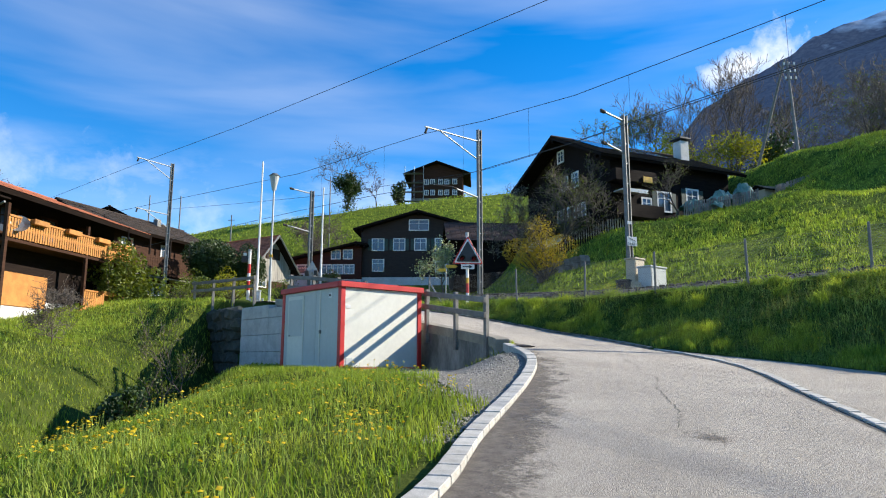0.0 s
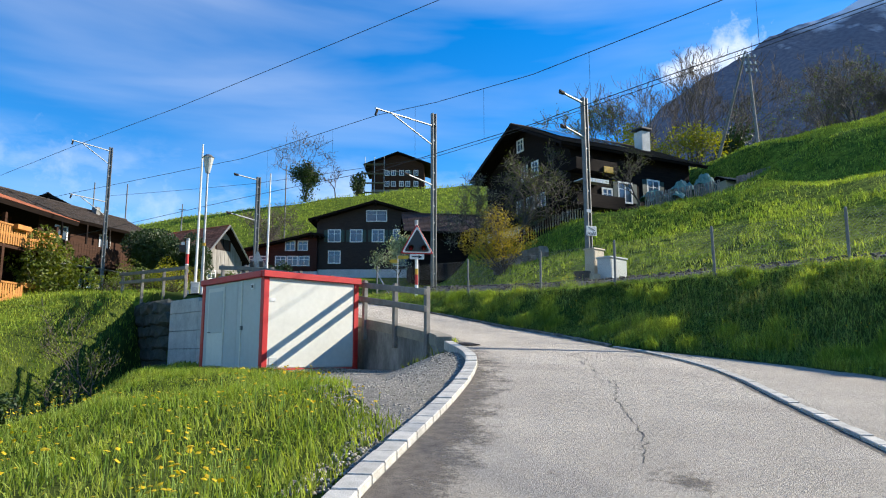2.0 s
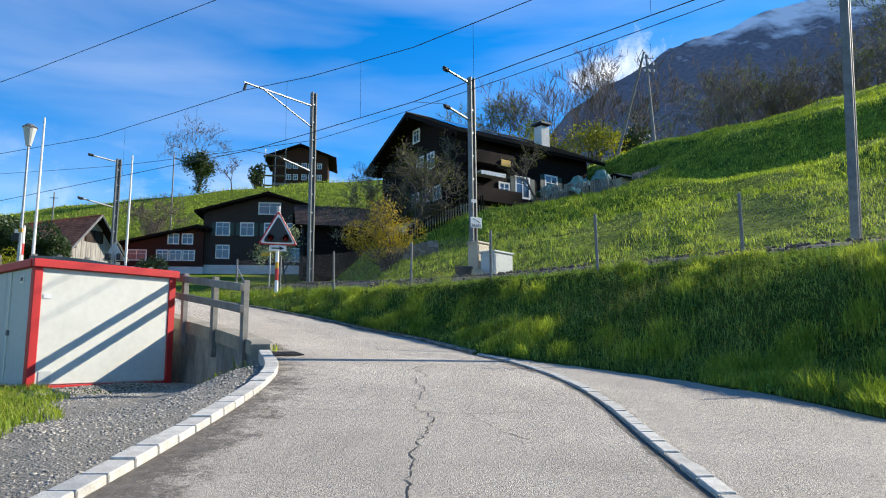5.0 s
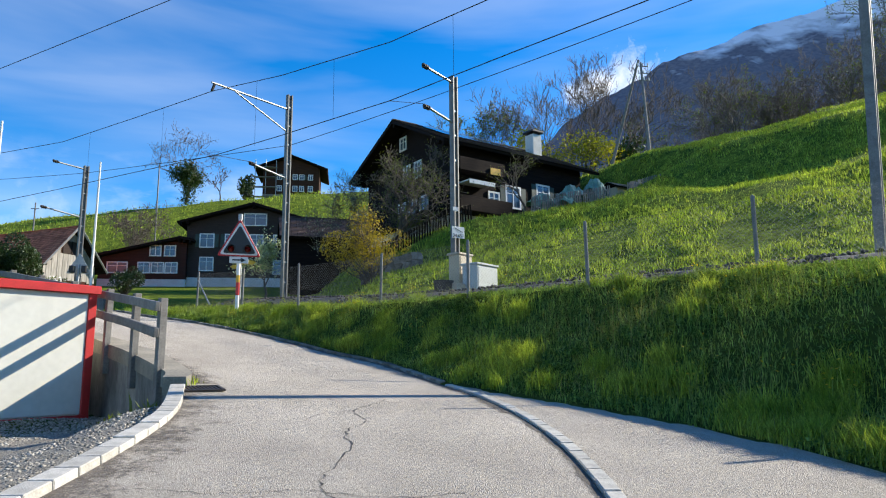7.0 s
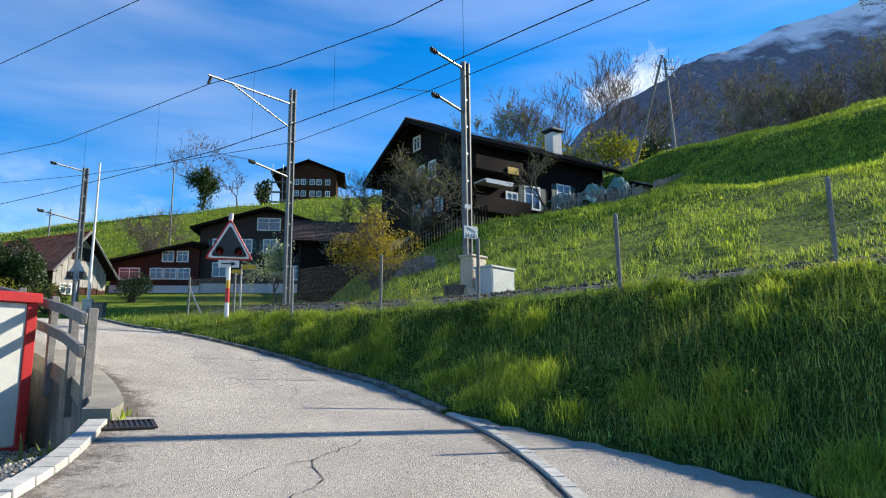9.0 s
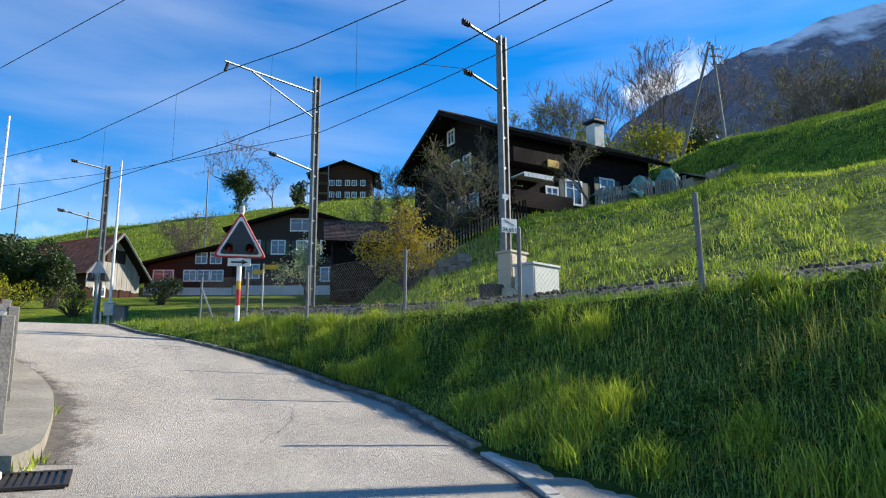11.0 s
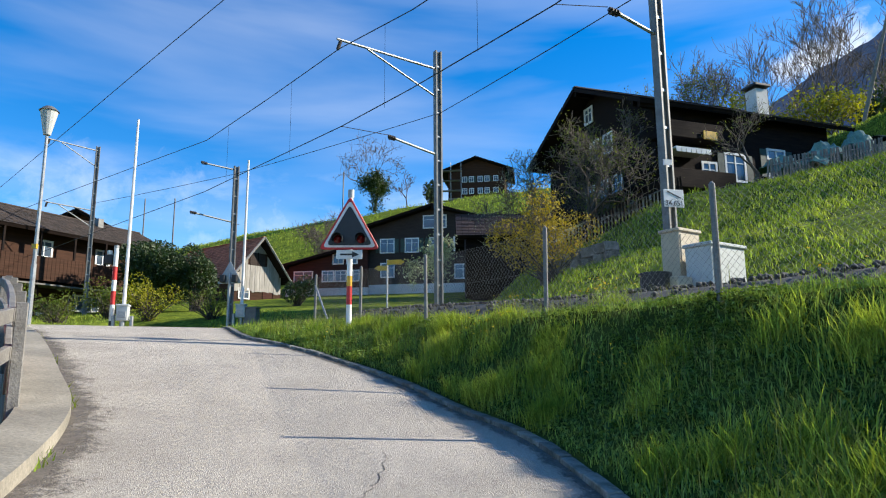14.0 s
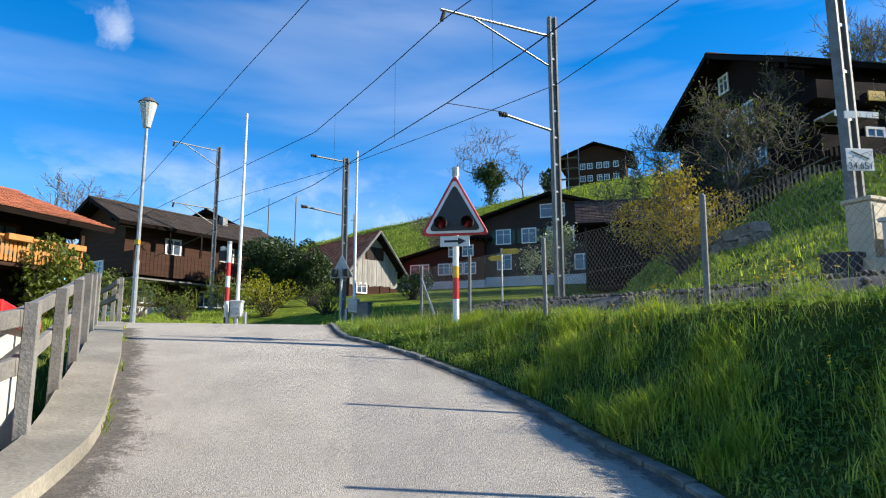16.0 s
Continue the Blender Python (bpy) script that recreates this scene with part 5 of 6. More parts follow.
for x in (-9.0, -4.5, 0.0, 3.0, 6.6, 10.5):
    y, zm, zc = (float(np.interp(x, [p[0] for p in line], [p[k] for p in line])) for line, k in ((MESS, 1), (MESS, 2), (CONT, 2)))
    wire([(x, y, zm), (x, y, zc)], "thin dropper between the catenary wires", 0, 0.006, "dropper")
wire([(6.01, 29.5, 11.38), (4.83, 28.74, 11.12)], "thin steady arm to the contact wire", 0, 0.012, "steady_arm")
wire([(-0.6, 36.6, 11.28), (-1.6, 34.4, 10.85)], "thin steady arm to the contact wire", 0, 0.012, "steady_arm")


# ---- vegetation ----
def tubes(name, segs, radii, mat, parent=None, sides=5):
    """Tapered tubes from segments (n, 2, 3) and radii (n, 2)."""
    segs, radii = np.asarray(segs, dtype=float), np.asarray(radii, dtype=float)
    d = segs[:, 1] - segs[:, 0]
    d /= np.maximum(np.linalg.norm(d, axis=1), 1e-6)[:, None]
    ref = np.where(np.abs(d[:, 2:3]) > 0.9, np.array([[1.0, 0, 0]]), np.array([[0, 0, 1.0]]))
    u = np.cross(d, ref)
    u /= np.linalg.norm(u, axis=1)[:, None]
    w = np.cross(d, u)
    ang = np.arange(sides) * 2 * math.pi / sides
    rings = [segs[:, e, None] + radii[:, e, None, None] * (np.cos(ang)[None, :, None] * u[:, None] + np.sin(ang)[None, :, None] * w[:, None]) for e in (0, 1)]
    vs = np.concatenate(rings, 1).reshape(-1, 3)
    base = np.arange(len(segs))[:, None, None] * 2 * sides
    q = base + np.array([[k, (k + 1) % sides, sides + (k + 1) % sides, sides + k] for k in range(sides)])[None]
    ob = fast_mesh(name, vs, q.reshape(-1, 4), mat)
    ob.parent = parent
    return ob


def leaf_cloud(name, centres, size, mat, parent, rng, per=1, spread=0.0):
    """Small leaves as bent pairs of triangles about the given places."""
    c = np.repeat(np.asarray(centres, dtype=float), per, axis=0)
    n = len(c)
    c = c + rng.normal(0, 1, (n, 3)) * spread
    a = rng.normal(0, 1, (n, 3))
    a /= np.linalg.norm(a, axis=1)[:, None]
    b = np.cross(a, rng.normal(0, 1, (n, 3)))
    b /= np.linalg.norm(b, axis=1)[:, None]
    s = size * rng.uniform(0.6, 1.3, (n, 1))
    nrm = np.cross(a, b)
    vs = np.stack([c - a * s, c + b * s * 0.5 + nrm * s * 0.15, c + a * s, c - b * s * 0.5 + nrm * s * 0.15], 1).reshape(-1, 3)
    k = np.arange(n)[:, None] * 4
    tri_ = np.concatenate([k + np.array([[0, 1, 2]]), k + np.array([[0, 2, 3]])], 0)
    ob = fast_mesh(name, vs, tri_, mat)
    ob.parent = parent
    return ob


def grow(rng, h, spread=0.55, levels=4, trunk=0.28, r0=0.022, kids=(5, 4, 4, 3), up=0.25, crook=0.18, start=0.3):
    """Limbs of a tree: segments, radii, and the tips."""
    segs, radii, tips = [], [], []

    def limb(p, d, length, r, level):
        n = 5 if level < 2 else 3
        here = p
        nodes = []
        for k in range(n):
            d = d + rng.normal(0, crook, 3) + np.array([0, 0, up * 0.12])
            d = d / np.linalg.norm(d)
            nxt = here + d * length / n
            ra, rb = r * (1 - 0.75 * k / n), r * (1 - 0.75 * (k + 1) / n)
            segs.append((here, nxt))
            radii.append((ra, rb))
            nodes.append((nxt, d, rb))
            here = nxt
        if level >= levels:
            tips.append(here)
            tips.append(nodes[0][0])
            return
        m = kids[min(level, len(kids) - 1)]
        for j in range(m):
            t = start + (1 - start) * (j + rng.uniform(0.2, 0.9)) / m if level == 0 else rng.uniform(0.25, 1.0)
            q, dd, rr = nodes[min(int(t * n), n - 1)]
            side_ = rng.normal(0, 1, 3)
            side_ -= dd * (side_ @ dd)
            side_ /= np.linalg.norm(side_)
            nd = dd * (1 - spread) + side_ * spread + np.array([0, 0, up])
            limb(q, nd / np.linalg.norm(nd), length * rng.uniform(0.45, 0.68), max(rr * 0.75, 0.004), level + 1)
        tips.append(here)

    limb(np.zeros(3), np.array([0, 0, 1.0]), h * 0.72, h * r0, 0)
    return np.array(segs), np.array(radii), np.array(tips)


def tree(name, x, y, h, seed, label, leaves=None, leaf_size=0.12, per=3, fluff=0.25, ivy=False, z=None, trunk_mat="bark", twig=0.007, **kw):
    rng = np.random.default_rng(seed)
    root = thing(name, pose(x, y, (gz(x, y) if z is None else z) - 0.1), label, "tree" if "tree" in name else "shrub")
    segs, radii, tips = grow(rng, h, **kw)
    fit_ = h / segs[..., 2].max()
    segs, tips = segs * fit_, tips * fit_
    thick = radii[:, 0] > h * 0.006
    tubes("trunk", segs[thick], radii[thick], M[trunk_mat], root, 7)
    if (~thick).any():
        tagged(tubes("twig_work", segs[~thick], np.maximum(radii[~thick], twig), M["twig"], root, 3), kind="stuff")
    if leaves:
        leaf_cloud("crown", tips, leaf_size, M[leaves], root, rng, per, fluff)
    if ivy:
        low = segs[thick].mean(1)
        low = low[(low[:, 2] < h * 0.85)]
        leaf_cloud("ivy", low * np.array([0.9, 0.9, 1.0]), 0.20, M["ivy"], root, rng, 260, h * 0.045 * ivy)
    return root


def bush(name, x, y, w, d, h, seed, leaf, label, n=2500, size=0.09, z=None, stems=True):
    """A shrub of stems and leaves with an uneven outline."""
    rng = np.random.default_rng(seed)
    root = thing(name, pose(x, y, (gz(x, y) if z is None else z) - 0.05), label, "shrub")
    lobes = rng.normal(0, 1, (9, 3)) * np.array([w, d, h * 0.6]) * 0.22 + np.array([0, 0, h * 0.55])
    c = lobes[rng.integers(0, 9, n)]
    v = rng.normal(0, 1, (n, 3))
    v /= np.linalg.norm(v, axis=1)[:, None]
    c = c + v * np.array([w, d, h]) * 0.27 * rng.uniform(0.55, 1.0, (n, 1)) ** 0.5
    c[:, 2] = np.maximum(c[:, 2], 0.05)
    leaf_cloud("foliage", c, size, M[leaf], root, rng)
    if stems:
        pick = c[rng.integers(0, n, 60)]
        base = rng.normal(0, 0.1, (60, 3)) * np.array([w, d, 0]) * 0.6
        tagged(tubes("stem_work", np.stack([base, pick], 1), np.tile([[0.025, 0.006]], (60, 1)), M["bark"], root, 4), kind="stuff")
    return root


# trees on the far hill
tree("ivy_tree", -25.0, 130.0, 12.5, 3, "old tree wrapped in dark ivy on the hilltop", ivy=1.15, spread=0.62, levels=4, kids=(8, 5, 4, 3), z=gz(-25.0, 130) + 0.2, twig=0.022)
tree("bare_tree", -19.5, 133.0, 7.5, 5, "small bare tree on the hilltop", levels=4, twig=0.022)
bush("conifer", -15.6, 137, 2.6, 2.6, 6.0, 6, "hedge", "small dark conifer on the hilltop", 1800, 0.25)
tree("scrub_bush", -20.0, 97.0, 7.0, 8, "grey-brown leafless scrub on the slope", levels=3, kids=(16, 7, 6), start=0.02, spread=0.8, r0=0.008, twig=0.022)
tree("scrub_bush", -24.0, 98.0, 6.0, 9, "grey-brown leafless scrub on the slope", levels=3, kids=(16, 7, 6), start=0.02, spread=0.8, r0=0.008, twig=0.022)
# trees behind the chalet: place, height of the top
for x, y, top, seed in ((22.6, 80.0, 35.1, 11), (25.8, 78.5, 36.2, 12), (29.6, 78.0, 37.6, 17)):
    tree("bare_tree", x, y, top - gz(x, y), seed, "tall bare tree with fine twigs behind the chalet", levels=4, kids=(10, 6, 5, 4), r0=0.015, twig=0.017, spread=0.48, up=0.3, start=0.2, crook=0.10)
tree("ivy_tree", 31.6, 76.0, 35.5 - gz(31.6, 76.0), 13, "tall half-bare tree with ivied trunk on the slope", levels=4, kids=(8, 5, 4, 3), ivy=True, r0=0.016, twig=0.024, spread=0.45, up=0.35)
tree("bare_tree", 20.2, 80.0, 31.8 - gz(20.2, 80.0), 14, "bare tree with pale buds behind the chalet", levels=4, kids=(7, 5, 4, 3), leaves="leaf", leaf_size=0.10, per=2, r0=0.016, twig=0.024, up=0.35)
for x, y, top, seed in ((22.8, 72.0, 26.4, 15), (25.9, 71.5, 25.8, 16), (28.4, 71.0, 26.2, 18)):
    tree("spring_tree", x, y, top - gz(x, y), seed, "tree in yellow-green spring leaf behind the chalet", leaves="leaf_yellow", leaf_size=0.16, per=4, fluff=0.4, levels=3, kids=(8, 5, 4))
# apple tree before the chalet gable, twigs by the right wall
tree("fruit_tree", 6.3, 46.8, 7.6, 21, "old fruit tree in first bud before the chalet", leaves="leaf", leaf_size=0.048, per=1, fluff=0.16, levels=4, kids=(10, 7, 6, 5), start=0.10, spread=0.62, twig=0.013)
tree("fruit_tree", 4.7, 50.0, 6.6, 22, "old fruit tree in pale bud beside the chalet gable", leaves="blossom", leaf_size=0.04, per=1, fluff=0.12, levels=4, kids=(9, 6, 5, 4), start=0.12, spread=0.62, twig=0.013)
tree("fruit_tree", 13.6, 44.8, 4.2, 23, "young bare fruit tree beside the chalet wall", levels=3, kids=(7, 5, 4), start=0.2, leaves="leaf", leaf_size=0.04, per=1, fluff=0.1)
tree("blossom_tree", -2.3, 58.5, 5.0, 25, "small fruit tree in white blossom", leaves="blossom", leaf_size=0.09, per=7, fluff=0.22, levels=3, kids=(7, 5, 4), start=0.3)
# forsythia on its stone bank
bush("forsythia", 4.85, 42.0, 3.7, 3.0, 3.2, 27, "forsythia", "forsythia bush in fading yellow bloom", 5200, 0.05, z=6.75)
tree("forsythia_shoots", 4.85, 42.0, 3.9, 28, "upright forsythia shoots with fading yellow bloom", z=6.9, levels=2, kids=(26, 6), start=0.02, spread=0.55, up=0.5, leaves="forsythia", leaf_size=0.06, per=5)
sw = thing("stone_bank", pose(5.9, 42.2, 0), "low bank of rough field stones under the bush", "stone wall")
rng = np.random.default_rng(31)
for k in range(14):
    px, py = -1.4 + 0.42 * (k % 7) + rng.uniform(-0.08, 0.08), 0.3 - 0.12 * (k % 7)
    bm = bmesh.new()
    bmesh.ops.create_cube(bm, size=0.6)
    bmesh.ops.subdivide_edges(bm, edges=bm.edges[:], cuts=1)
    for v in bm.verts:
        v.co = Vector((v.co.x * 0.95, v.co.y * 0.8, v.co.z * 0.62)) * rng.uniform(0.82, 1.12)
    ob = part("stone", bm, M["stone"], sw)
    ob.matrix_basis = pose(px, py, gz(5.9 + px, 42.2 + py) + 0.10 + 0.36 * (k // 7), *(rng.uniform(-12, 12, 3)))

# hedges and shrubs by the crossing
bush("hedge_bush", -22.6, 58.5, 7.0, 5.0, 4.9, 33, "hedge", "large clipped dark evergreen bush", 17000, 0.11)
bush("hedge_bush", -18.6, 57.5, 3.2, 3.2, 3.9, 34, "hedge", "clipped dark evergreen bush by the track", 7000, 0.10)
bush("garden_shrub", -17.4, 50.0, 2.8, 2.4, 2.4, 35, "leaf_yellow", "yellow-green garden shrub beside the hedge", 1500, 0.07)
bush("garden_shrub", -20.0, 50.5, 3.4, 2.4, 2.4, 36, "leaf", "sprouting green garden shrub beside the hedge", 1500, 0.07)
bush("garden_shrub", -13.6, 50.0, 2.2, 2.0, 1.9, 37, "leaf", "sprouting green garden shrub beside the hedge", 1100, 0.06)
bush("garden_shrub", -13.2, 62.0, 2.4, 2.2, 2.3, 38, "hedge", "dark clipped shrub by the stable", 1600, 0.09)
bush("garden_shrub", -25.0, 48.5, 3.4, 2.8, 2.8, 39, "leaf", "loose garden shrub by the houses", 1500, 0.07)
bush("garden_shrub", -19.0, 45.0, 2.6, 2.0, 1.9, 40, "leaf", "loose garden shrub by the track", 1000, 0.06)
bush("creeper", -19.4, 38.4, 3.3, 3.6, 5.4, 41, "leaf", "leafy climber against the balcony", 5200, 0.11, z=3.6)
tree("bare_bush", -14.6, 25.0, 2.6, 43, "wide leafless twiggy bush on the slope", levels=3, kids=(22, 7, 5), start=0.02, spread=0.95, r0=0.010)
tree("sapling", -9.4, 21.4, 2.2, 44, "thin ivy-hung sapling on the ditch bank", levels=3, kids=(6, 4, 3), leaves="leaf", leaf_size=0.05, per=2, fluff=0.12, r0=0.014, spread=0.35)
tree("sapling", -9.0, 24.0, 3.6, 47, "thin ivy-hung sapling on the ditch bank", levels=3, kids=(7, 4, 3), leaves="leaf", leaf_size=0.05, per=2, fluff=0.12, r0=0.012, spread=0.3)
bush("ivy_mound", -7.2, 16.0, 1.1, 1.1, 1.6, 48, "ivy", "dark ivy-covered stump on the ditch bank", 1500, 0.07)
tree("sapling", -10.0, 24.4, 2.8, 45, "thin ivy-hung sapling on the ditch bank", levels=3, kids=(6, 4, 3), leaves="leaf", leaf_size=0.05, per=2, fluff=0.12, r0=0.012, spread=0.35)
tree("bare_tree", -52.0, 68.0, 13.5, 46, "round bare tree behind the houses", levels=4, kids=(8, 5, 4, 3), leaves="blossom", leaf_size=0.07, per=1, fluff=0.2, start=0.25, twig=0.022)

# forest edge beyond the meadow's crest
rng = np.random.default_rng(50)
protos = []
for k in range(4):
    protos.append(tree("forest_tree", 60 + 5 * k, 92 + 2 * k, 13.0, 51 + k, "bare brown tree at the forest edge", twig=0.024, levels=4, kids=(7, 4, 3, 3), r0=0.014, start=0.2,
                       leaves=("leaf" if k == 1 else None), leaf_size=0.14, per=1, fluff=0.3))
for k in range(52):
    t = k / 51
    fx, fy = 46 + 46 * t ** 0.8 + rng.uniform(-3, 3), 76 + 10 * t + rng.uniform(0, 30)
    s = rng.uniform(0.8, 1.25)
    ob = copy_thing(protos[k % 4], pose(fx, fy, gz(fx, fy) - 0.3, 0, 0, rng.uniform(0, 360)))
    ob["group"] = "forest edge"
# unseen trees added out of view on the right to shade the hillside
for fx, fy in ((52.5, 57.0), (55.5, 60.0), (58.0, 57.5), (57.0, 63.5), (62.0, 60.5), (61.0, 55.0), (66.0, 58.0)):
    ob = copy_thing(protos[int(fx) % 4], pose(fx, fy, gz(fx, fy) - 0.3, 0, 0, fx * 37))
    ob["group"] = "forest edge"
for ob in protos:
    ob["group"] = "forest edge"

# mountain
def mountain(name, cx, cy, outline, depth, label, seed):
    """A forested mountain flank: crest heights over a line, rough in relief."""
    rng = np.random.default_rng(seed)
    nu, nv = 150, 60
    u = np.linspace(0, 1, nu)
    v = np.linspace(0, 1, nv)
    U, V = np.meshgrid(u, v)
    X = np.interp(U, outline[0], outline[1])
    Y = np.interp(U, outline[0], outline[2]) - (1 - V) * depth
    Z = np.interp(U, outline[0], outline[3]) * V ** 1.15
    bump = np.zeros_like(Z)
    for o in range(6):
        f = 2.0 ** o * 5
        ph = rng.uniform(0, 6.28, 4)
        bump += (np.sin(U * f * 1.9 + ph[0] + np.sin(V * f + ph[1])) * np.cos(V * f * 0.8 + ph[2] + 0.7 * np.sin(U * f * 1.3 + ph[3]))) / 2.0 ** (o * 0.85)
    Z = Z + bump * 26 * np.sqrt(V) * (1 - 0.72 * V ** 3)
    Z[-1] -= 0
    i = np.arange(U.size).reshape(U.shape)
    q = np.stack([i[:-1, :-1], i[:-1, 1:], i[1:, 1:], i[1:, :-1]], -1).reshape(-1, 4)
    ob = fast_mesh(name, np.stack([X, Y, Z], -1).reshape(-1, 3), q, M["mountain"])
    return tagged(ob, label, "mountain", kind="structure")


M["gravelbed"] = material("gravel bed", (0.22, 0.20, 0.165), (0.14, 0.13, 0.105), 5, 0.95, bump=1.0, bump_scale=45, fine=0.4)


def mountain_material():
    m = material("hazed mountain forest", (0.016, 0.021, 0.022), (0.050, 0.042, 0.034), 0.012, 0.95, bump=1.0, bump_scale=0.16, fine=0.75, spec=0.1)
    nt = m.node_tree
    bsdf = nt.nodes["Principled BSDF"]
    geo = nt.nodes.new("ShaderNodeNewGeometry")
    sep = nt.nodes.new("ShaderNodeSeparateXYZ")
    nt.links.new(geo.outputs["Position"], sep.inputs[0])
    n = nt.nodes.new("ShaderNodeTexNoise")
    n.inputs["Scale"].default_value, n.inputs["Detail"].default_value = 0.02, 8
    nt.links.new(geo.outputs["Position"], n.inputs["Vector"])
    add = nt.nodes.new("ShaderNodeMath")
    add.operation = "MULTIPLY_ADD"
    add.inputs[1].default_value = 260.0
    nt.links.new(n.outputs["Fac"], add.inputs[0])
    nt.links.new(sep.outputs["Z"], add.inputs[2])
    rng_ = nt.nodes.new("ShaderNodeMapRange")
    rng_.inputs["From Min"].default_value, rng_.inputs["From Max"].default_value = 575, 640
    nt.links.new(add.outputs[0], rng_.inputs["Value"])
    mix = nt.nodes.new("ShaderNodeMixRGB")
    mix.inputs["Color2"].default_value = (0.62, 0.65, 0.70, 1)
    old = bsdf.inputs["Base Color"].links[0].from_socket
    nt.links.new(rng_.outputs[0], mix.inputs["Fac"])
    nt.links.new(old, mix.inputs["Color1"])
    nt.links.new(mix.outputs[0], bsdf.inputs["Base Color"])
    # blue emission stands in for the haze of the air before the flank
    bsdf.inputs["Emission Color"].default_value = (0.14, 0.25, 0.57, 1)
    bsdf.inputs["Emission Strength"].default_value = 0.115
    return m


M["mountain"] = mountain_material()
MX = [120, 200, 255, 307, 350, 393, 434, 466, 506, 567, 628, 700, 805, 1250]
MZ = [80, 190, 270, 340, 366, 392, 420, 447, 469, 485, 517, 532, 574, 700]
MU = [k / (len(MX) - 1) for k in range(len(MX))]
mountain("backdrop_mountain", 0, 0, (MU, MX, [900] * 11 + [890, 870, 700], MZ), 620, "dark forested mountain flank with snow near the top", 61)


# ---- grass, gravel, ballast ----
def scatter(n, x0, x1, y0, y1, keep, rng):
    p = np.column_stack([rng.uniform(x0, x1, n), rng.uniform(y0, y1, n)])
    return p[keep(p[:, 0], p[:, 1])]


def blades(name, pts, high, width, mat, label, rng, bend=0.45, clump=True):
    """Blades of grass, each a narrow bent leaf."""
    n = len(pts)
    z = ground_z(pts[:, 0], pts[:, 1]) - 0.02
    patch = 0.65 + 0.55 * (0.5 + 0.5 * np.sin(pts[:, 0] * 1.9 + 1.3 * np.sin(pts[:, 1] * 1.1)) * np.cos(pts[:, 1] * 1.6 + np.sin(pts[:, 0] * 2.3)))
    h = high * patch * rng.uniform(0.55, 1.35, n)
    a = rng.uniform(0, 2 * math.pi, n)
    lean = np.column_stack([np.cos(a), np.sin(a)])
    side_ = np.column_stack([-np.sin(a), np.cos(a)])
    b = bend * rng.uniform(0.3, 1.3, n)
    w = width * rng.uniform(0.7, 1.4, n)
    base = np.column_stack([pts, z])
    def at_(f, out, off):
        p = base.copy()
        p[:, :2] += lean * (h * b * out)[:, None] + side_ * (w * off)[:, None]
        p[:, 2] += h * f
        return p
    vs = np.stack([at_(0, 0, -0.5), at_(0, 0, 0.5), at_(0.55, 0.28, 0.42), at_(0.55, 0.28, -0.42), at_(0.95, 1.0, 0.0)], 1).reshape(-1, 3)
    k = np.arange(n)[:, None] * 5
    tri_ = np.concatenate([k + np.array([[0, 1, 2]]), k + np.array([[0, 2, 3]]), k + np.array([[3, 2, 4]])], 0)
    ob = fast_mesh(name, vs, tri_, mat)
    return tagged(ob, label, "grass", kind="stuff")


def clustered(centres, n, spread, keep, rng):
    c = centres[rng.integers(0, len(centres), n)] + rng.normal(0, spread, (n, 2))
    return c[keep(c[:, 0], c[:, 1])]


def past_fence(x, y):
    return (x - F0[0]) * FN[0] + (y - F0[1]) * FN[1]


def gravel_edge(y):
    """How far the gravel reaches from the kerb."""
    return np.interp(y, [9.5, 10.3, 11, 11.8, 13.2, 15.3, 17.5, 19], [0.0, 0.28, 0.7, 1.25, 1.75, 2.3, 3.2, 2.9])


def on_knoll(x, y):
    dl = side(LEFT_ALL, x, y)
    return (dl < -0.30) & (-dl - 0.27 > gravel_edge(y) + 0.18 * np.sin(3 * y)) & ((y < 19.3) | ((dl < -1.0) & (y < 29.5) & ((x + 2.97) * 0.718 + (y - 19.18) * 0.696 < -0.1)))


def on_bank(x, y):
    dr = side(RIGHT, x, y)
    return (dr > np.interp(y, LANE_Y, LANE_W) + 0.04) & (past_fence(x, y) < 0.9)


rng = np.random.default_rng(70)
blades("grass_knoll", scatter(150000, -10, 1.6, 2.5, 29.5, on_knoll, rng), 0.15, 0.010, M["grass_lush"], "lush spring grass on the knoll", rng, 0.6)
blades("grass_bank", scatter(420000, -4.5, 14, 5, 33, on_bank, rng), 0.135, 0.0095, M["grass_bank"], "short dense spring grass on the bank", rng, 0.75)
foot_c = scatter(900, -4, 14, 7, 31, on_bank, rng)
foot_c = foot_c[(np.arange(len(foot_c)) % 3 == 0) | (side(RIGHT, foot_c[:, 0], foot_c[:, 1]) - np.interp(foot_c[:, 1], LANE_Y, LANE_W) < 1.5)]
blades("grass_tufts", clustered(foot_c, 60000, 0.13, on_bank, rng), 0.26, 0.010, M["grass"], "lusher tufts of grass on the bank", rng, 0.65)
blades("grass_stalks", clustered(scatter(500, -4.5, 14, 5, 33, on_bank, rng), 7000, 0.4, on_bank, rng), 0.40, 0.005, M["straw"], "tall seeding grass stalks", rng, 0.3)


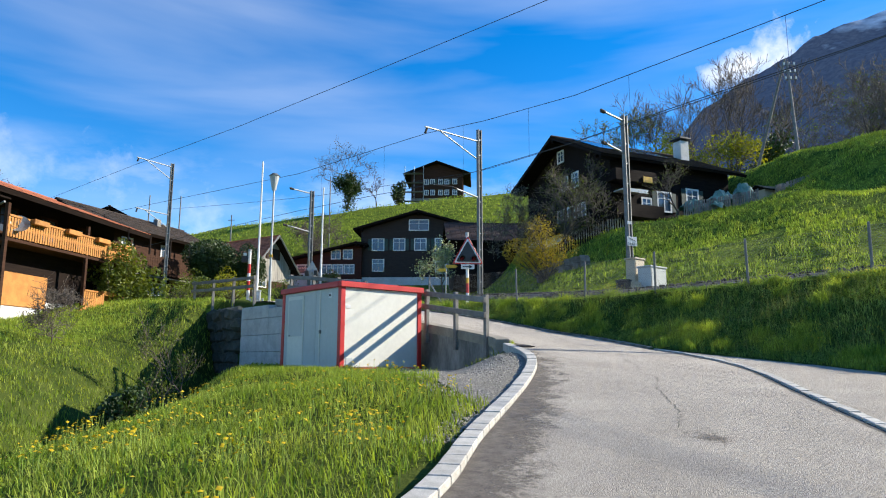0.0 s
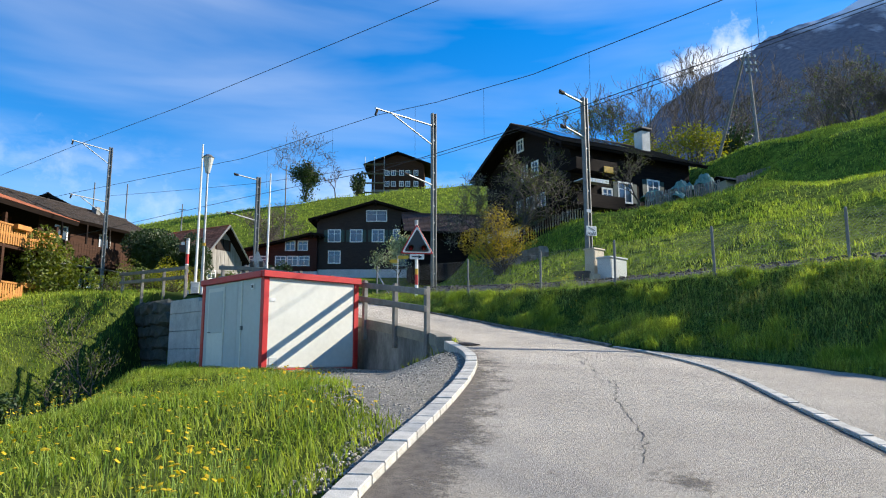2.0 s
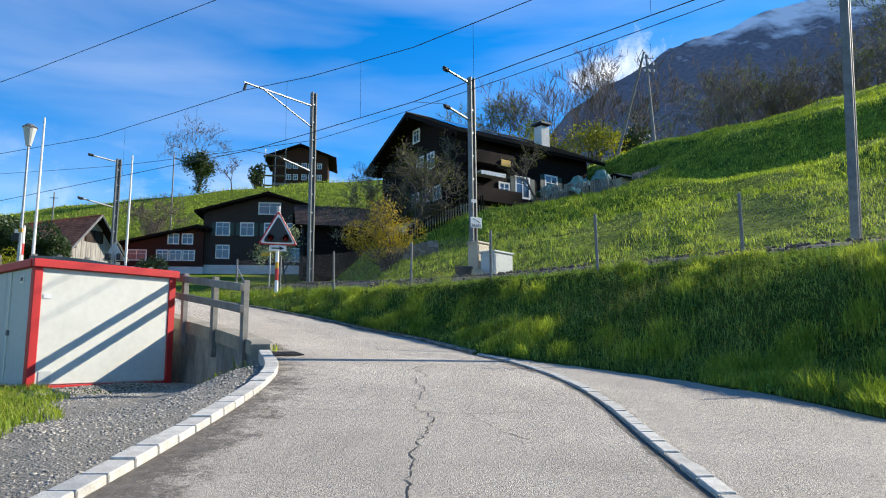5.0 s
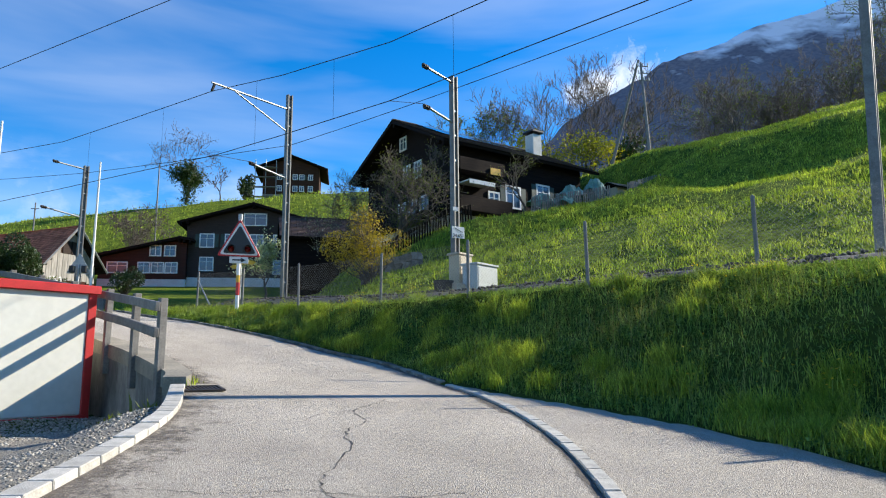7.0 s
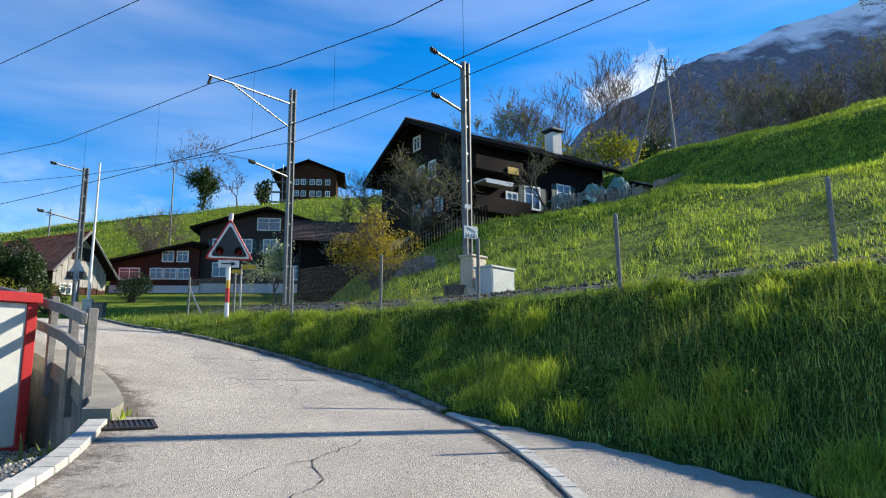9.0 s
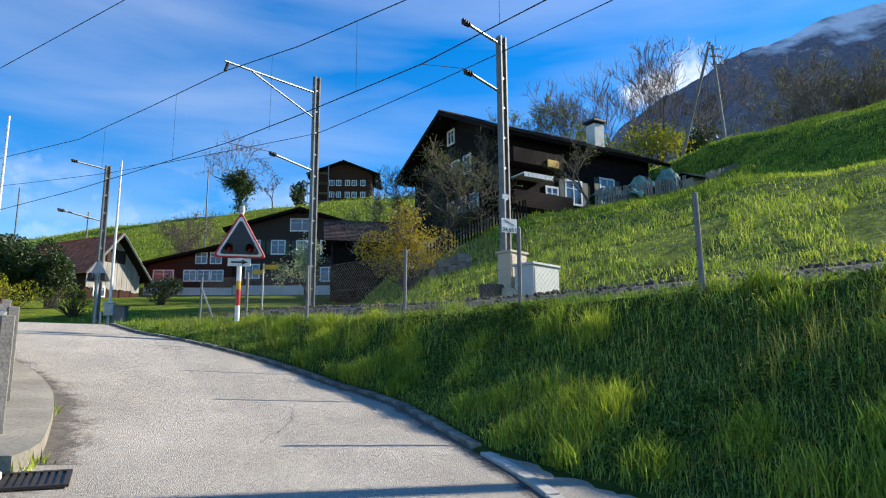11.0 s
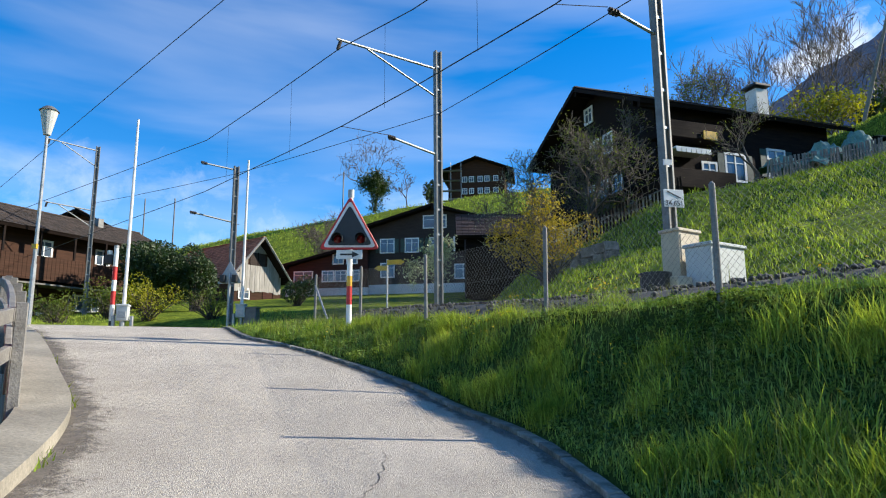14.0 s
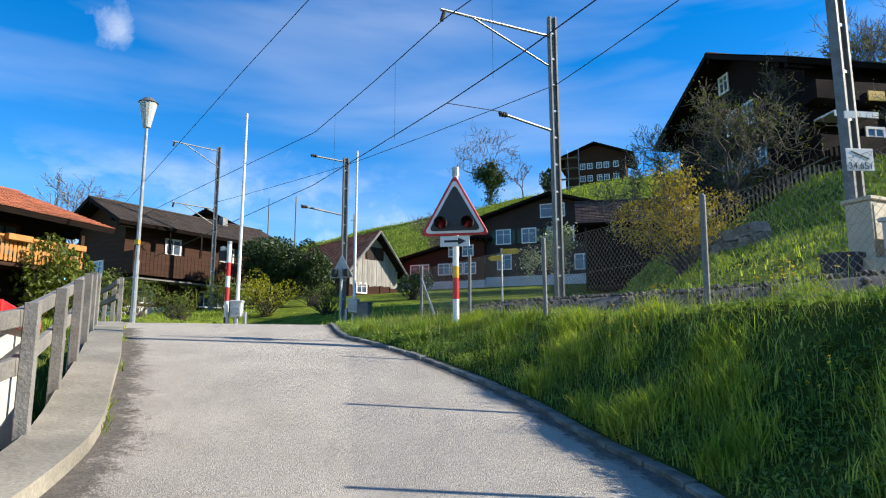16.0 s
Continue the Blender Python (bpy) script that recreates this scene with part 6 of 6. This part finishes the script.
def herbs(name, pts, size, mat, label, rng):
    """Broad-leaved plants: rosettes of five rounded leaves close to the ground."""
    n = len(pts)
    z = ground_z(pts[:, 0], pts[:, 1])
    out = []
    for k in range(5):
        a = rng.uniform(0, 2 * math.pi, n)
        s_ = size * rng.uniform(0.5, 1.4, n)
        up = rng.uniform(0.25, 1.5, n)
        d = np.column_stack([np.cos(a), np.sin(a), up]) / np.sqrt(1 + up ** 2)[:, None]
        w = np.column_stack([-np.sin(a), np.cos(a), np.zeros(n)])
        foot_ = np.column_stack([pts + rng.normal(0, size * 0.6, (n, 2)), z + rng.uniform(0, size * 1.4, n)])
        droop = np.array([0, 0, -0.35])
        out.append(np.stack([foot_, foot_ + (d * 0.55 + w * 0.34) * s_[:, None], foot_ + (d + droop) * s_[:, None], foot_ + (d * 0.55 - w * 0.34) * s_[:, None]], 1))
    vs = np.concatenate(out, 0).reshape(-1, 3)
    k = np.arange(len(vs) // 4)[:, None] * 4
    return tagged(fast_mesh(name, vs, np.concatenate([k + np.array([[0, 1, 2]]), k + np.array([[0, 2, 3]])], 0), mat), label, "herbs", kind="stuff")


herbs("herbs_bank", clustered(scatter(900, -4.5, 14, 5, 33, on_bank, rng), 16000, 0.45, on_bank, rng), 0.058, M["herb"], "broad-leaved herbs among the bank grass", rng)
herbs("herbs_knoll", clustered(scatter(300, -8, 1.6, 3, 20, on_knoll, rng), 2200, 0.35, on_knoll, rng), 0.048, M["grass_lush"], "broad-leaved herbs among the knoll grass", rng)


def on_hill(x, y):
    d = past_fence(x, y)
    inside_chalet = (np.abs((x - 13.6) * 0.888 + (y - 53.0) * 0.46) < 7.5) & (np.abs((x - 13.6) * 0.46 - (y - 53.0) * 0.888) < 7)
    return (d > 5.2) & (d < 60) & ~inside_chalet


def on_ditch(x, y):
    dl = side(LEFT_ALL, x, y)
    return (dl < -1.2) & (x < -3.0 - 2.6 * smooth(17.5, 20, y)) & ~((x < -20.6) & (y > 29.5) & (y < 41))


blades("grass_hill", scatter(80000, 2, 44, 12, 58, on_hill, rng), 0.10, 0.018, M["grass"], "tufted meadow grass on the hillside", rng, 0.6)
tuft_c = scatter(26000, 2, 44, 12, 58, on_hill, rng)
tuft_c = tuft_c[np.sin(tuft_c[:, 0] * 0.9 + 1.7 * np.sin(tuft_c[:, 1] * 0.5)) + np.cos(tuft_c[:, 1] * 0.8 + 1.3 * np.sin(tuft_c[:, 0] * 0.6)) > -0.7]
blades("grass_hill_tufts", clustered(tuft_c, 115000, 0.085, on_hill, rng), 0.22, 0.024, M["grass"], "taller clumps of meadow grass on the hillside", rng, 0.6)
blades("grass_hill_far", scatter(60000, -2, 62, 36, 80, on_hill, rng), 0.22, 0.04, M["grass"], "tufted meadow grass on the hillside", rng, 0.5)
blades("grass_ditch", scatter(62000, -22, -5, 8, 40, on_ditch, rng), 0.17, 0.020, M["grass_lush"], "meadow grass on the ditch slope", rng, 0.5)


def on_far_left(x, y):
    return (side(LEFT_ALL, x, y) < -0.6) | ((side(RIGHT, x, y) > 0.3) & (past_fence(x, y) < 6.5))


blades("grass_crossing", scatter(30000, -30, 2, 29, 56, on_far_left, rng), 0.22, 0.02, M["grass"], "grass verges by the crossing", rng)
blades("grass_far_hill", scatter(15000, -75, 14, 92, 132, lambda x, y: x < 1e9, rng), 0.35, 0.08, M["grass"], "meadow grass on the far hill", rng, 0.5)


def flowers(name, pts, high, size, mat, label, rng):
    """Flower heads on stalks: small rosettes of petals."""
    n = len(pts)
    z = ground_z(pts[:, 0], pts[:, 1]) + high * rng.uniform(0.7, 1.25, n)
    c = np.column_stack([pts, z])
    vs, fs = [], []
    ang = np.arange(8) * math.pi / 4
    rr = np.where(np.arange(8) % 2, 1.0, 0.72)
    tilt = rng.normal(0, 0.35, (n, 2))
    s = size * rng.uniform(0.7, 1.25, n)
    ring = np.stack([c[:, None, 0] + s[:, None] * rr * np.cos(ang), c[:, None, 1] + s[:, None] * rr * np.sin(ang),
                     c[:, None, 2] + s[:, None] * rr * (np.cos(ang) * tilt[:, :1] + np.sin(ang) * tilt[:, 1:])], -1)
    mid = c[:, None, :] + np.array([0, 0, 1.0]) * (s * 0.35)[:, None, None]
    vs = np.concatenate([mid, ring], 1).reshape(-1, 3)
    k = np.arange(n)[:, None] * 9
    tri_ = np.concatenate([k + np.array([[0, 1 + j, 1 + (j + 1) % 8]]) for j in range(8)], 0)
    ob = tagged(fast_mesh(name, vs, tri_, mat), label, "flowers", kind="stuff")
    foot_ = np.column_stack([pts + rng.normal(0, 0.03, (n, 2)), ground_z(pts[:, 0], pts[:, 1]) - 0.02])
    stems = strands(name + "_stems", np.stack([foot_, c], 1), 0.0025, M["grass_bank"], None)
    tagged(stems, "green flower stems in the grass", "flowers", kind="stuff")
    return ob


kc = scatter(60, -6, 1.2, 4.5, 13, on_knoll, rng)
flowers("dandelions_knoll", clustered(kc, 800, 0.20, on_knoll, rng), 0.24, 0.021, M["flower"], "yellow dandelions in the grass", rng)
bc = scatter(90, -1, 13, 9, 28, on_bank, rng)
flowers("buttercups_bank", clustered(bc, 420, 0.16, on_bank, rng), 0.36, 0.017, M["flower"], "small yellow flowers on the bank", rng)


def stones(name, pts, size, mat, label, rng, lift=0.0, zf=None):
    """Loose broken stones as uneven little octahedra."""
    n = len(pts)
    z = (ground_z(pts[:, 0], pts[:, 1]) if zf is None else zf(pts)) + lift
    s = size * rng.uniform(0.5, 1.4, (n, 1, 1))
    unit = np.array([[1, 0, 0], [-1, 0, 0], [0, 1, 0], [0, -1, 0], [0, 0, 1], [0, 0, -1]], dtype=float)
    v = unit[None] * rng.uniform(0.55, 1.15, (n, 6, 1)) * s
    q = rng.normal(0, 1, (n, 3, 3))
    q, _ = np.linalg.qr(q)
    v = np.einsum("nij,nkj->nki", q, v) * np.array([1, 1, 0.8])
    v = v + np.column_stack([pts, z])[:, None, :]
    k = np.arange(n)[:, None] * 6
    f = np.array([[0, 2, 4], [2, 1, 4], [1, 3, 4], [3, 0, 4], [2, 0, 5], [1, 2, 5], [3, 1, 5], [0, 3, 5]])
    return tagged(fast_mesh(name, v.reshape(-1, 3), np.concatenate([k + f[j:j + 1] for j in range(8)], 0), mat), label, "stones", kind="stuff")


def on_gravel(x, y):
    dl = side(LEFT_ALL, x, y)
    return (dl < -0.27) & (-dl - 0.27 < gravel_edge(y) + 0.35) & (x > -6.5)


stones("gravel", scatter(60000, -6, 2, 8, 23, on_gravel, rng), 0.023, M["gravel"], "grey crushed gravel in front of the container", rng, 0.004)


def on_bed(x, y):
    d = past_fence(x, y)
    return (d > 0.75) & (d < 4.6) & (side(RIGHT, x, y) > 0.5)


def bed_z(p):
    d = past_fence(p[:, 0], p[:, 1])
    return ground_z(p[:, 0], p[:, 1]) + 0.34 * smooth(0.7, 1.6, d) * smooth(4.7, 4.0, d)


BX, BD = np.meshgrid(np.arange(-26, 34, 0.5), np.linspace(0.6, 4.8, 12))
bed_p = np.stack([F0[0] + FD[0] * BX + FN[0] * BD, F0[1] + FD[1] * BX + FN[1] * BD], -1).reshape(-1, 2)
keep_cols = np.arange(BX.shape[1])[(F0[1] + FD[1] * BX[0]) < 33.5]
ids = np.arange(BX.size).reshape(BX.shape)[:, keep_cols]
bed_q = np.stack([ids[:-1, :-1], ids[:-1, 1:], ids[1:, 1:], ids[1:, :-1]], -1).reshape(-1, 4)
track_bed = fast_mesh("track_bed", np.column_stack([bed_p, bed_z(bed_p) - 0.03]), bed_q, M["ballast"])
tagged(track_bed, "dark ballast bed of the railway", "track bed", kind="structure")
stones("ballast", scatter(26000, -3, 24, 6, 34, on_bed, rng), 0.055, M["ballast"], "dark grey railway ballast stones", rng, 0.0, bed_z)


# gravel bed under the loose stones
gl = [(p, d) for p, d in along(LEFT, 0.3) if 8.3 < p[1]]
gl += [(np.array([1.1, 18.3]), np.array([0.0, 1.0]))]
vs, fs = [], []
for p, d in gl:
    n = np.array([-d[1], d[0]])
    wide = float(gravel_edge(p[1])) + 0.15
    for j in range(9):
        q = p + n * (0.19 + wide * j / 8)
        vs.append((q[0], q[1], gz(*q) + 0.012))
for i in range(len(gl) - 1):
    for j in range(8):
        k = i * 9 + j
        fs.append((k, k + 1, k + 10, k + 9))
tagged(link_mesh("gravel_bed", vs, fs, M["gravelbed"], True), "grey-brown gravel patch by the container", "gravel", kind="structure")


# ---- cracks and worn patches in the asphalt ----
def crack(points, width, label, seed, name="asphalt_crack"):
    """A thin ragged tar line along the road."""
    rng = np.random.default_rng(seed)
    line = spline(points, 0.07)
    vs, fs = [], []
    for i, p in enumerate(line):
        j = rng.normal(0, 0.018, 2)
        w = width * rng.uniform(0.3, 1.2)
        a = line[min(i + 1, len(line) - 1)] - line[max(i - 1, 0)]
        n = np.array([-a[1], a[0]]) / max(np.hypot(*a), 1e-6)
        for s in (-1, 1):
            q = p + j + n * s * w
            vs.append((q[0], q[1], rz(*q) + 0.004))
    for i in range(len(line) - 1):
        fs.append((2 * i, 2 * i + 1, 2 * i + 3, 2 * i + 2))
    return tagged(link_mesh(name, vs, fs, M["crack"]), label, "crack", kind="structure")


crack([(4.07, 17.19), (3.95, 16.8), (3.67, 16.2), (3.78, 15.5), (3.56, 14.9), (3.62, 14.2), (3.42, 13.2), (3.50, 12.4), (3.30, 11.6), (3.15, 10.7), (3.02, 9.6), (2.72, 8.6)], 0.008, "jagged dark crack along the road", 81)
crack([(3.67, 16.2), (3.3, 15.9), (3.15, 15.5)], 0.005, "jagged dark crack branching off", 82)
crack([(2.2, 13.0), (2.7, 12.85), (3.2, 12.9), (3.9, 12.7), (4.4, 12.8)], 0.005, "jagged dark crack across the road", 83)
crack([(3.9, 12.7), (4.0, 12.1), (4.2, 11.6)], 0.005, "jagged dark crack branching off", 84)
crack([(3.0, 19.2), (3.1, 20.3), (2.95, 21.4)], 0.004, "fine dark crack along the road", 85)


# ---- by the chalet: garden fence, netting, hut, A-frame pole, picket fence ----
def paling(name, a, b, h, label, step=0.16, mat="greywood"):
    """A fence of upright palings between two places on the ground."""
    root = thing(name, pose(a[0], a[1], 0), label, "fence")
    ln = math.hypot(b[0] - a[0], b[1] - a[1])
    yaw = math.degrees(math.atan2(b[1] - a[1], b[0] - a[0]))
    bm = bmesh.new()
    box(bm, -0.045, -0.012, -0.1, 0.045, 0.012, h)
    first = part("paling", bm, M[mat], root)
    n = int(ln / step)
    for k in range(n):
        t = k / n
        x, y = (b[0] - a[0]) * t, (b[1] - a[1]) * t
        ob = first if k == 0 else new("paling", first.data)
        ob.parent = root
        ob.matrix_basis = pose(x, y, gz(a[0] + x, a[1] + y), random.uniform(-4, 4), random.uniform(-3, 3), yaw)
    for k in range(int(ln / 1.6)):
        t0, t1 = k * 1.6 / ln, (k + 1) * 1.6 / ln
        p0 = Vector(((b[0] - a[0]) * t0, (b[1] - a[1]) * t0, gz(a[0] + (b[0] - a[0]) * t0, a[1] + (b[1] - a[1]) * t0) + h * 0.7))
        p1 = Vector(((b[0] - a[0]) * t1, (b[1] - a[1]) * t1, gz(a[0] + (b[0] - a[0]) * t1, a[1] + (b[1] - a[1]) * t1) + h * 0.7))
        rodded("fence_rail", p0, p1, 0.03, M["greywood"], root, seg=5)
    return root


paling("picket_fence", (5.6, 46.9), (10.6, 44.6), 0.9, "dark weathered picket fence below the chalet", mat="darkwood")
paling("garden_fence", (13.9, 44.4), (19.6, 46.6), 0.95, "weathered paling fence round the chalet garden")
paling("garden_fence", (21.0, 47.3), (24.6, 49.4), 0.85, "weathered paling fence round the chalet garden")
for k, (x, y, w, h) in enumerate(((15.0, 46.0, 1.9, 1.2), (17.2, 46.8, 2.2, 1.6), (19.0, 47.6, 1.8, 1.9), (16.2, 45.6, 1.2, 0.8))):
    net = thing("garden_netting", pose(x, y, gz(x, y), 0, 0, 25 + 9 * k), "crumpled pale green netting over a garden bed", "netting")
    bm = bmesh.new()
    bmesh.ops.create_grid(bm, x_segments=10, y_segments=8, size=0.5)
    rn = random.Random(k)
    for v in bm.verts:
        r2 = (v.co.x * 2) ** 2 + (v.co.y * 2) ** 2
        v.co = Vector((v.co.x * w, v.co.y * 1.4, max(0.0, h * (1 - 0.45 * r2)) * rn.uniform(0.8, 1.05)))
    bmesh.ops.solidify(bm, geom=bm.faces[:], thickness=0.02)
    part("sheet", bm, M["tarp"], net)
hut = thing("garden_hut", pose(21.3, 49.2, gz(21.3, 49.2) - 0.1, 0, 0, 20), "small wooden garden hut with a pale roof", "hut")
boxed("wall", (-0.9, -0.7, 0, 0.9, 0.7, 1.25), M["beige"], hut)
roof_plane(hut, (-1.1, -0.95, 1.2), (1.1, -0.95, 1.2), (1.1, 0, 1.65), (-1.1, 0, 1.65), 0.06, M["palewood"], rows=4, cols=5)
roof_plane(hut, (-1.1, 0.95, 1.2), (1.1, 0.95, 1.2), (1.1, 0, 1.65), (-1.1, 0, 1.65), 0.06, M["palewood"], rows=4, cols=5)
boxed("bee_box", (1.0, -0.3, 0, 1.5, 0.3, 1.9), M["palewood"], hut, "pale upright board box", bevel=0.02)
af = thing("pole_trestle", pose(29.9, 64.0, 18.2), "timber A-frame power pole with insulators", "power pole")
rodded("leg", (0.0, -2.0, -0.4), (2.0, 3.2, 13.6), 0.16, M["greywood"], af, r1=0.11)
rodded("leg", (-1.6, 4.2, 1.6), (1.8, 3.2, 13.9), 0.16, M["greywood"], af, r1=0.11)
for k, z in enumerate((13.2, 12.3, 11.4)):
    t = z / 13.6
    bm = bmesh.new()
    rod(bm, (2.0 * t - 0.35, 3.2 - 5.2 * (1 - t), z), (2.0 * t + 0.75, 3.2 - 5.2 * (1 - t), z), 0.05)
    arm = part("crossarm", bm, M["greywood"], af)
    for dx in (-0.3, 0.2, 0.7):
        rodded("insulator", (2.0 * t + dx, 3.2 - 5.2 * (1 - t), z), (2.0 * t + dx, 3.2 - 5.2 * (1 - t), z + 0.3), 0.07, M["white"], arm)
for x, y, z0, z1, lab in ((-21.6, 100, 22.0, 29.8, "slim grey mast on the far slope"), (-36.6, 100, 18.5, 24.0, "short wooden power pole on the far slope"), (-47.0, 95, 15, 26, "slim grey mast on the far slope"),
                          (-41.0, 92, 14, 25, "slim grey mast on the far slope")):
    up_ = thing("utility_pole", pose(x, y, gz(x, y) - 0.2), lab, "utility pole", "utility poles")
    rodded("shaft", (0, 0, 0), (0, 0, z1 - gz(x, y)), 0.11, M["steel_dark"], up_, r1=0.08)
    if "wooden" in lab:
        rodded("crossarm", (-0.5, 0, z1 - gz(x, y) - 0.8), (0.5, 0, z1 - gz(x, y) - 0.8), 0.05, M["steel_dark"], up_)

# weeds along the walkway and the wall's foot
rng = np.random.default_rng(90)
wp_ = np.array([p + np.array([d[1], -d[0]]) * rng.uniform(0.0, 0.08) + rng.normal(0, 0.035, 2) for p, d in along(WALL, 0.012) if math.sin(p[1] * 2.9) > 0.72 or abs(p[1] - 22.6) < 0.35])
blades("weeds_walkway", wp_, 0.16, 0.02, M["grass"], "weeds in the joint beside the walkway", rng)
wf = np.array([1.15, 17.55]) + rng.normal(0, 0.28, (900, 2))
wf = wf[on_gravel(wf[:, 0], wf[:, 1])]
blades("weeds_wall", wf, 0.30, 0.03, M["leaf"], "leafy weeds at the wall's foot", rng, 0.7)


# ---- grime along the kerb and the walkway, painted kerb shade, stains ----
def grit_shade_material():
    """Dark grit, and the kerb's shade, thinning out from an edge in broken flecks."""
    m = material("road grit and kerb shade", (0.095, 0.08, 0.066), (0.17, 0.146, 0.12), 9.0, 0.9, bump=0.6, bump_scale=90, fine=0.4)
    nt = m.node_tree
    fade = nt.nodes.new("ShaderNodeAttribute")
    fade.attribute_name = "fade"
    tc = nt.nodes.new("ShaderNodeTexCoord")
    total = fade.outputs["Fac"]
    for scale, amount in ((3.0, 0.8), (16.0, 0.7), (75.0, 0.8)):
        n = nt.nodes.new("ShaderNodeTexNoise")
        n.inputs["Scale"].default_value, n.inputs["Detail"].default_value = scale, 3
        nt.links.new(tc.outputs["Object"], n.inputs["Vector"])
        add = nt.nodes.new("ShaderNodeMath")
        add.operation = "MULTIPLY_ADD"
        add.inputs[1].default_value = amount
        nt.links.new(n.outputs["Fac"], add.inputs[0])
        nt.links.new(total, add.inputs[2])
        total = add.outputs[0]
    edge = nt.nodes.new("ShaderNodeMapRange")
    for key, value in (("From Min", 1.45), ("From Max", 1.85), ("To Min", 0.0), ("To Max", 0.85)):
        edge.inputs[key].default_value = value
    nt.links.new(total, edge.inputs["Value"])
    clear = nt.nodes.new("ShaderNodeBsdfTransparent")
    mx = nt.nodes.new("ShaderNodeMixShader")
    nt.links.new(edge.outputs[0], mx.inputs["Fac"])
    nt.links.new(clear.outputs[0], mx.inputs[1])
    nt.links.new(nt.nodes["Principled BSDF"].outputs[0], mx.inputs[2])
    nt.links.new(mx.outputs[0], nt.nodes["Material Output"].inputs["Surface"])
    return m


M["grit"] = grit_shade_material()


def grime_shade(name, line, side_, width, label, y0, y1, strength=1.0, cols=8):
    """A band of grit, also painted shade, on the asphalt beside an edge, thinning out across its width."""
    rows = [(p, d) for p, d in along(line, 0.25) if y0 < p[1] < y1]
    vs, fs, fade = [], [], []
    for p, d in rows:
        n = np.array([d[1], -d[0]]) * side_
        for j in range(cols + 1):
            q = p + n * (0.004 + width * j / cols)
            vs.append((q[0], q[1], rz(*q) + 0.004))
            fade.append((strength if np.isscalar(strength) else float(np.interp(p[1], *strength))) * (1 - 1.35 * j / cols))
    for i in range(len(rows) - 1):
        for j in range(cols):
            k = i * (cols + 1) + j
            fs.append((k, k + 1, k + cols + 2, k + cols + 1))
    ob = link_mesh(name, vs, fs, M["grit"], True)
    ob.data.attributes.new("fade", "FLOAT", "POINT").data.foreach_set("value", fade)
    return tagged(ob, label, "stain", kind="structure")


grime_shade("road_grime", LEFT, 1, 1.15, "dark gritty band of asphalt along the kerb", 2.0, 17.6, ([4, 9, 13, 17], [1.05, 1.0, 0.62, 0.5]))
grime_shade("road_grime_walkway", WALL, 1, 0.85, "dark gritty band of asphalt along the walkway", 17.8, 29.0, 0.85)
# dark strip painted on the road as the raised kerb's shadow
grime_shade("road_kerb_shade", np.array([p for p in RIGHT if p[1] < 19.3]), -1, 0.16, "dark strip drawn as shade beside the granite kerb", 1.0, 19.2, 1.15)
grime_shade("road_grime_bank", np.array([p for p in RIGHT if p[1] > 16]), -1, 0.35, "dark grit in the gutter of the grass bank", 16.0, 38.0, 0.85)


def stain(name, x, y, rx, ry, label):
    """A round worn stain, densest in its middle."""
    vs, fs, fade = [(x, y, rz(x, y) + 0.004)], [], [0.55]
    for r in range(1, 6):
        for k in range(20):
            a = k * math.pi / 10
            q = (x + rx * r / 5 * math.cos(a), y + ry * r / 5 * math.sin(a))
            vs.append((q[0], q[1], rz(*q) + 0.004))
            fade.append(0.55 - 0.95 * r / 5)
    for k in range(20):
        fs.append((0, 1 + k, 1 + (k + 1) % 20))
        for r in range(4):
            b0 = 1 + r * 20
            fs.append((b0 + k, b0 + 20 + k, b0 + 20 + (k + 1) % 20, b0 + (k + 1) % 20))
    ob = link_mesh(name, vs, fs, M["grit"], True)
    ob.data.attributes.new("fade", "FLOAT", "POINT").data.foreach_set("value", fade)
    return tagged(ob, label, "stain", kind="structure")


stain("road_stain", 2.9, 8.2, 0.7, 1.3, "dark worn stain on the asphalt")
stain("road_stain_small", 2.0, 8.4, 0.16, 0.3, "small brown stain on the asphalt")
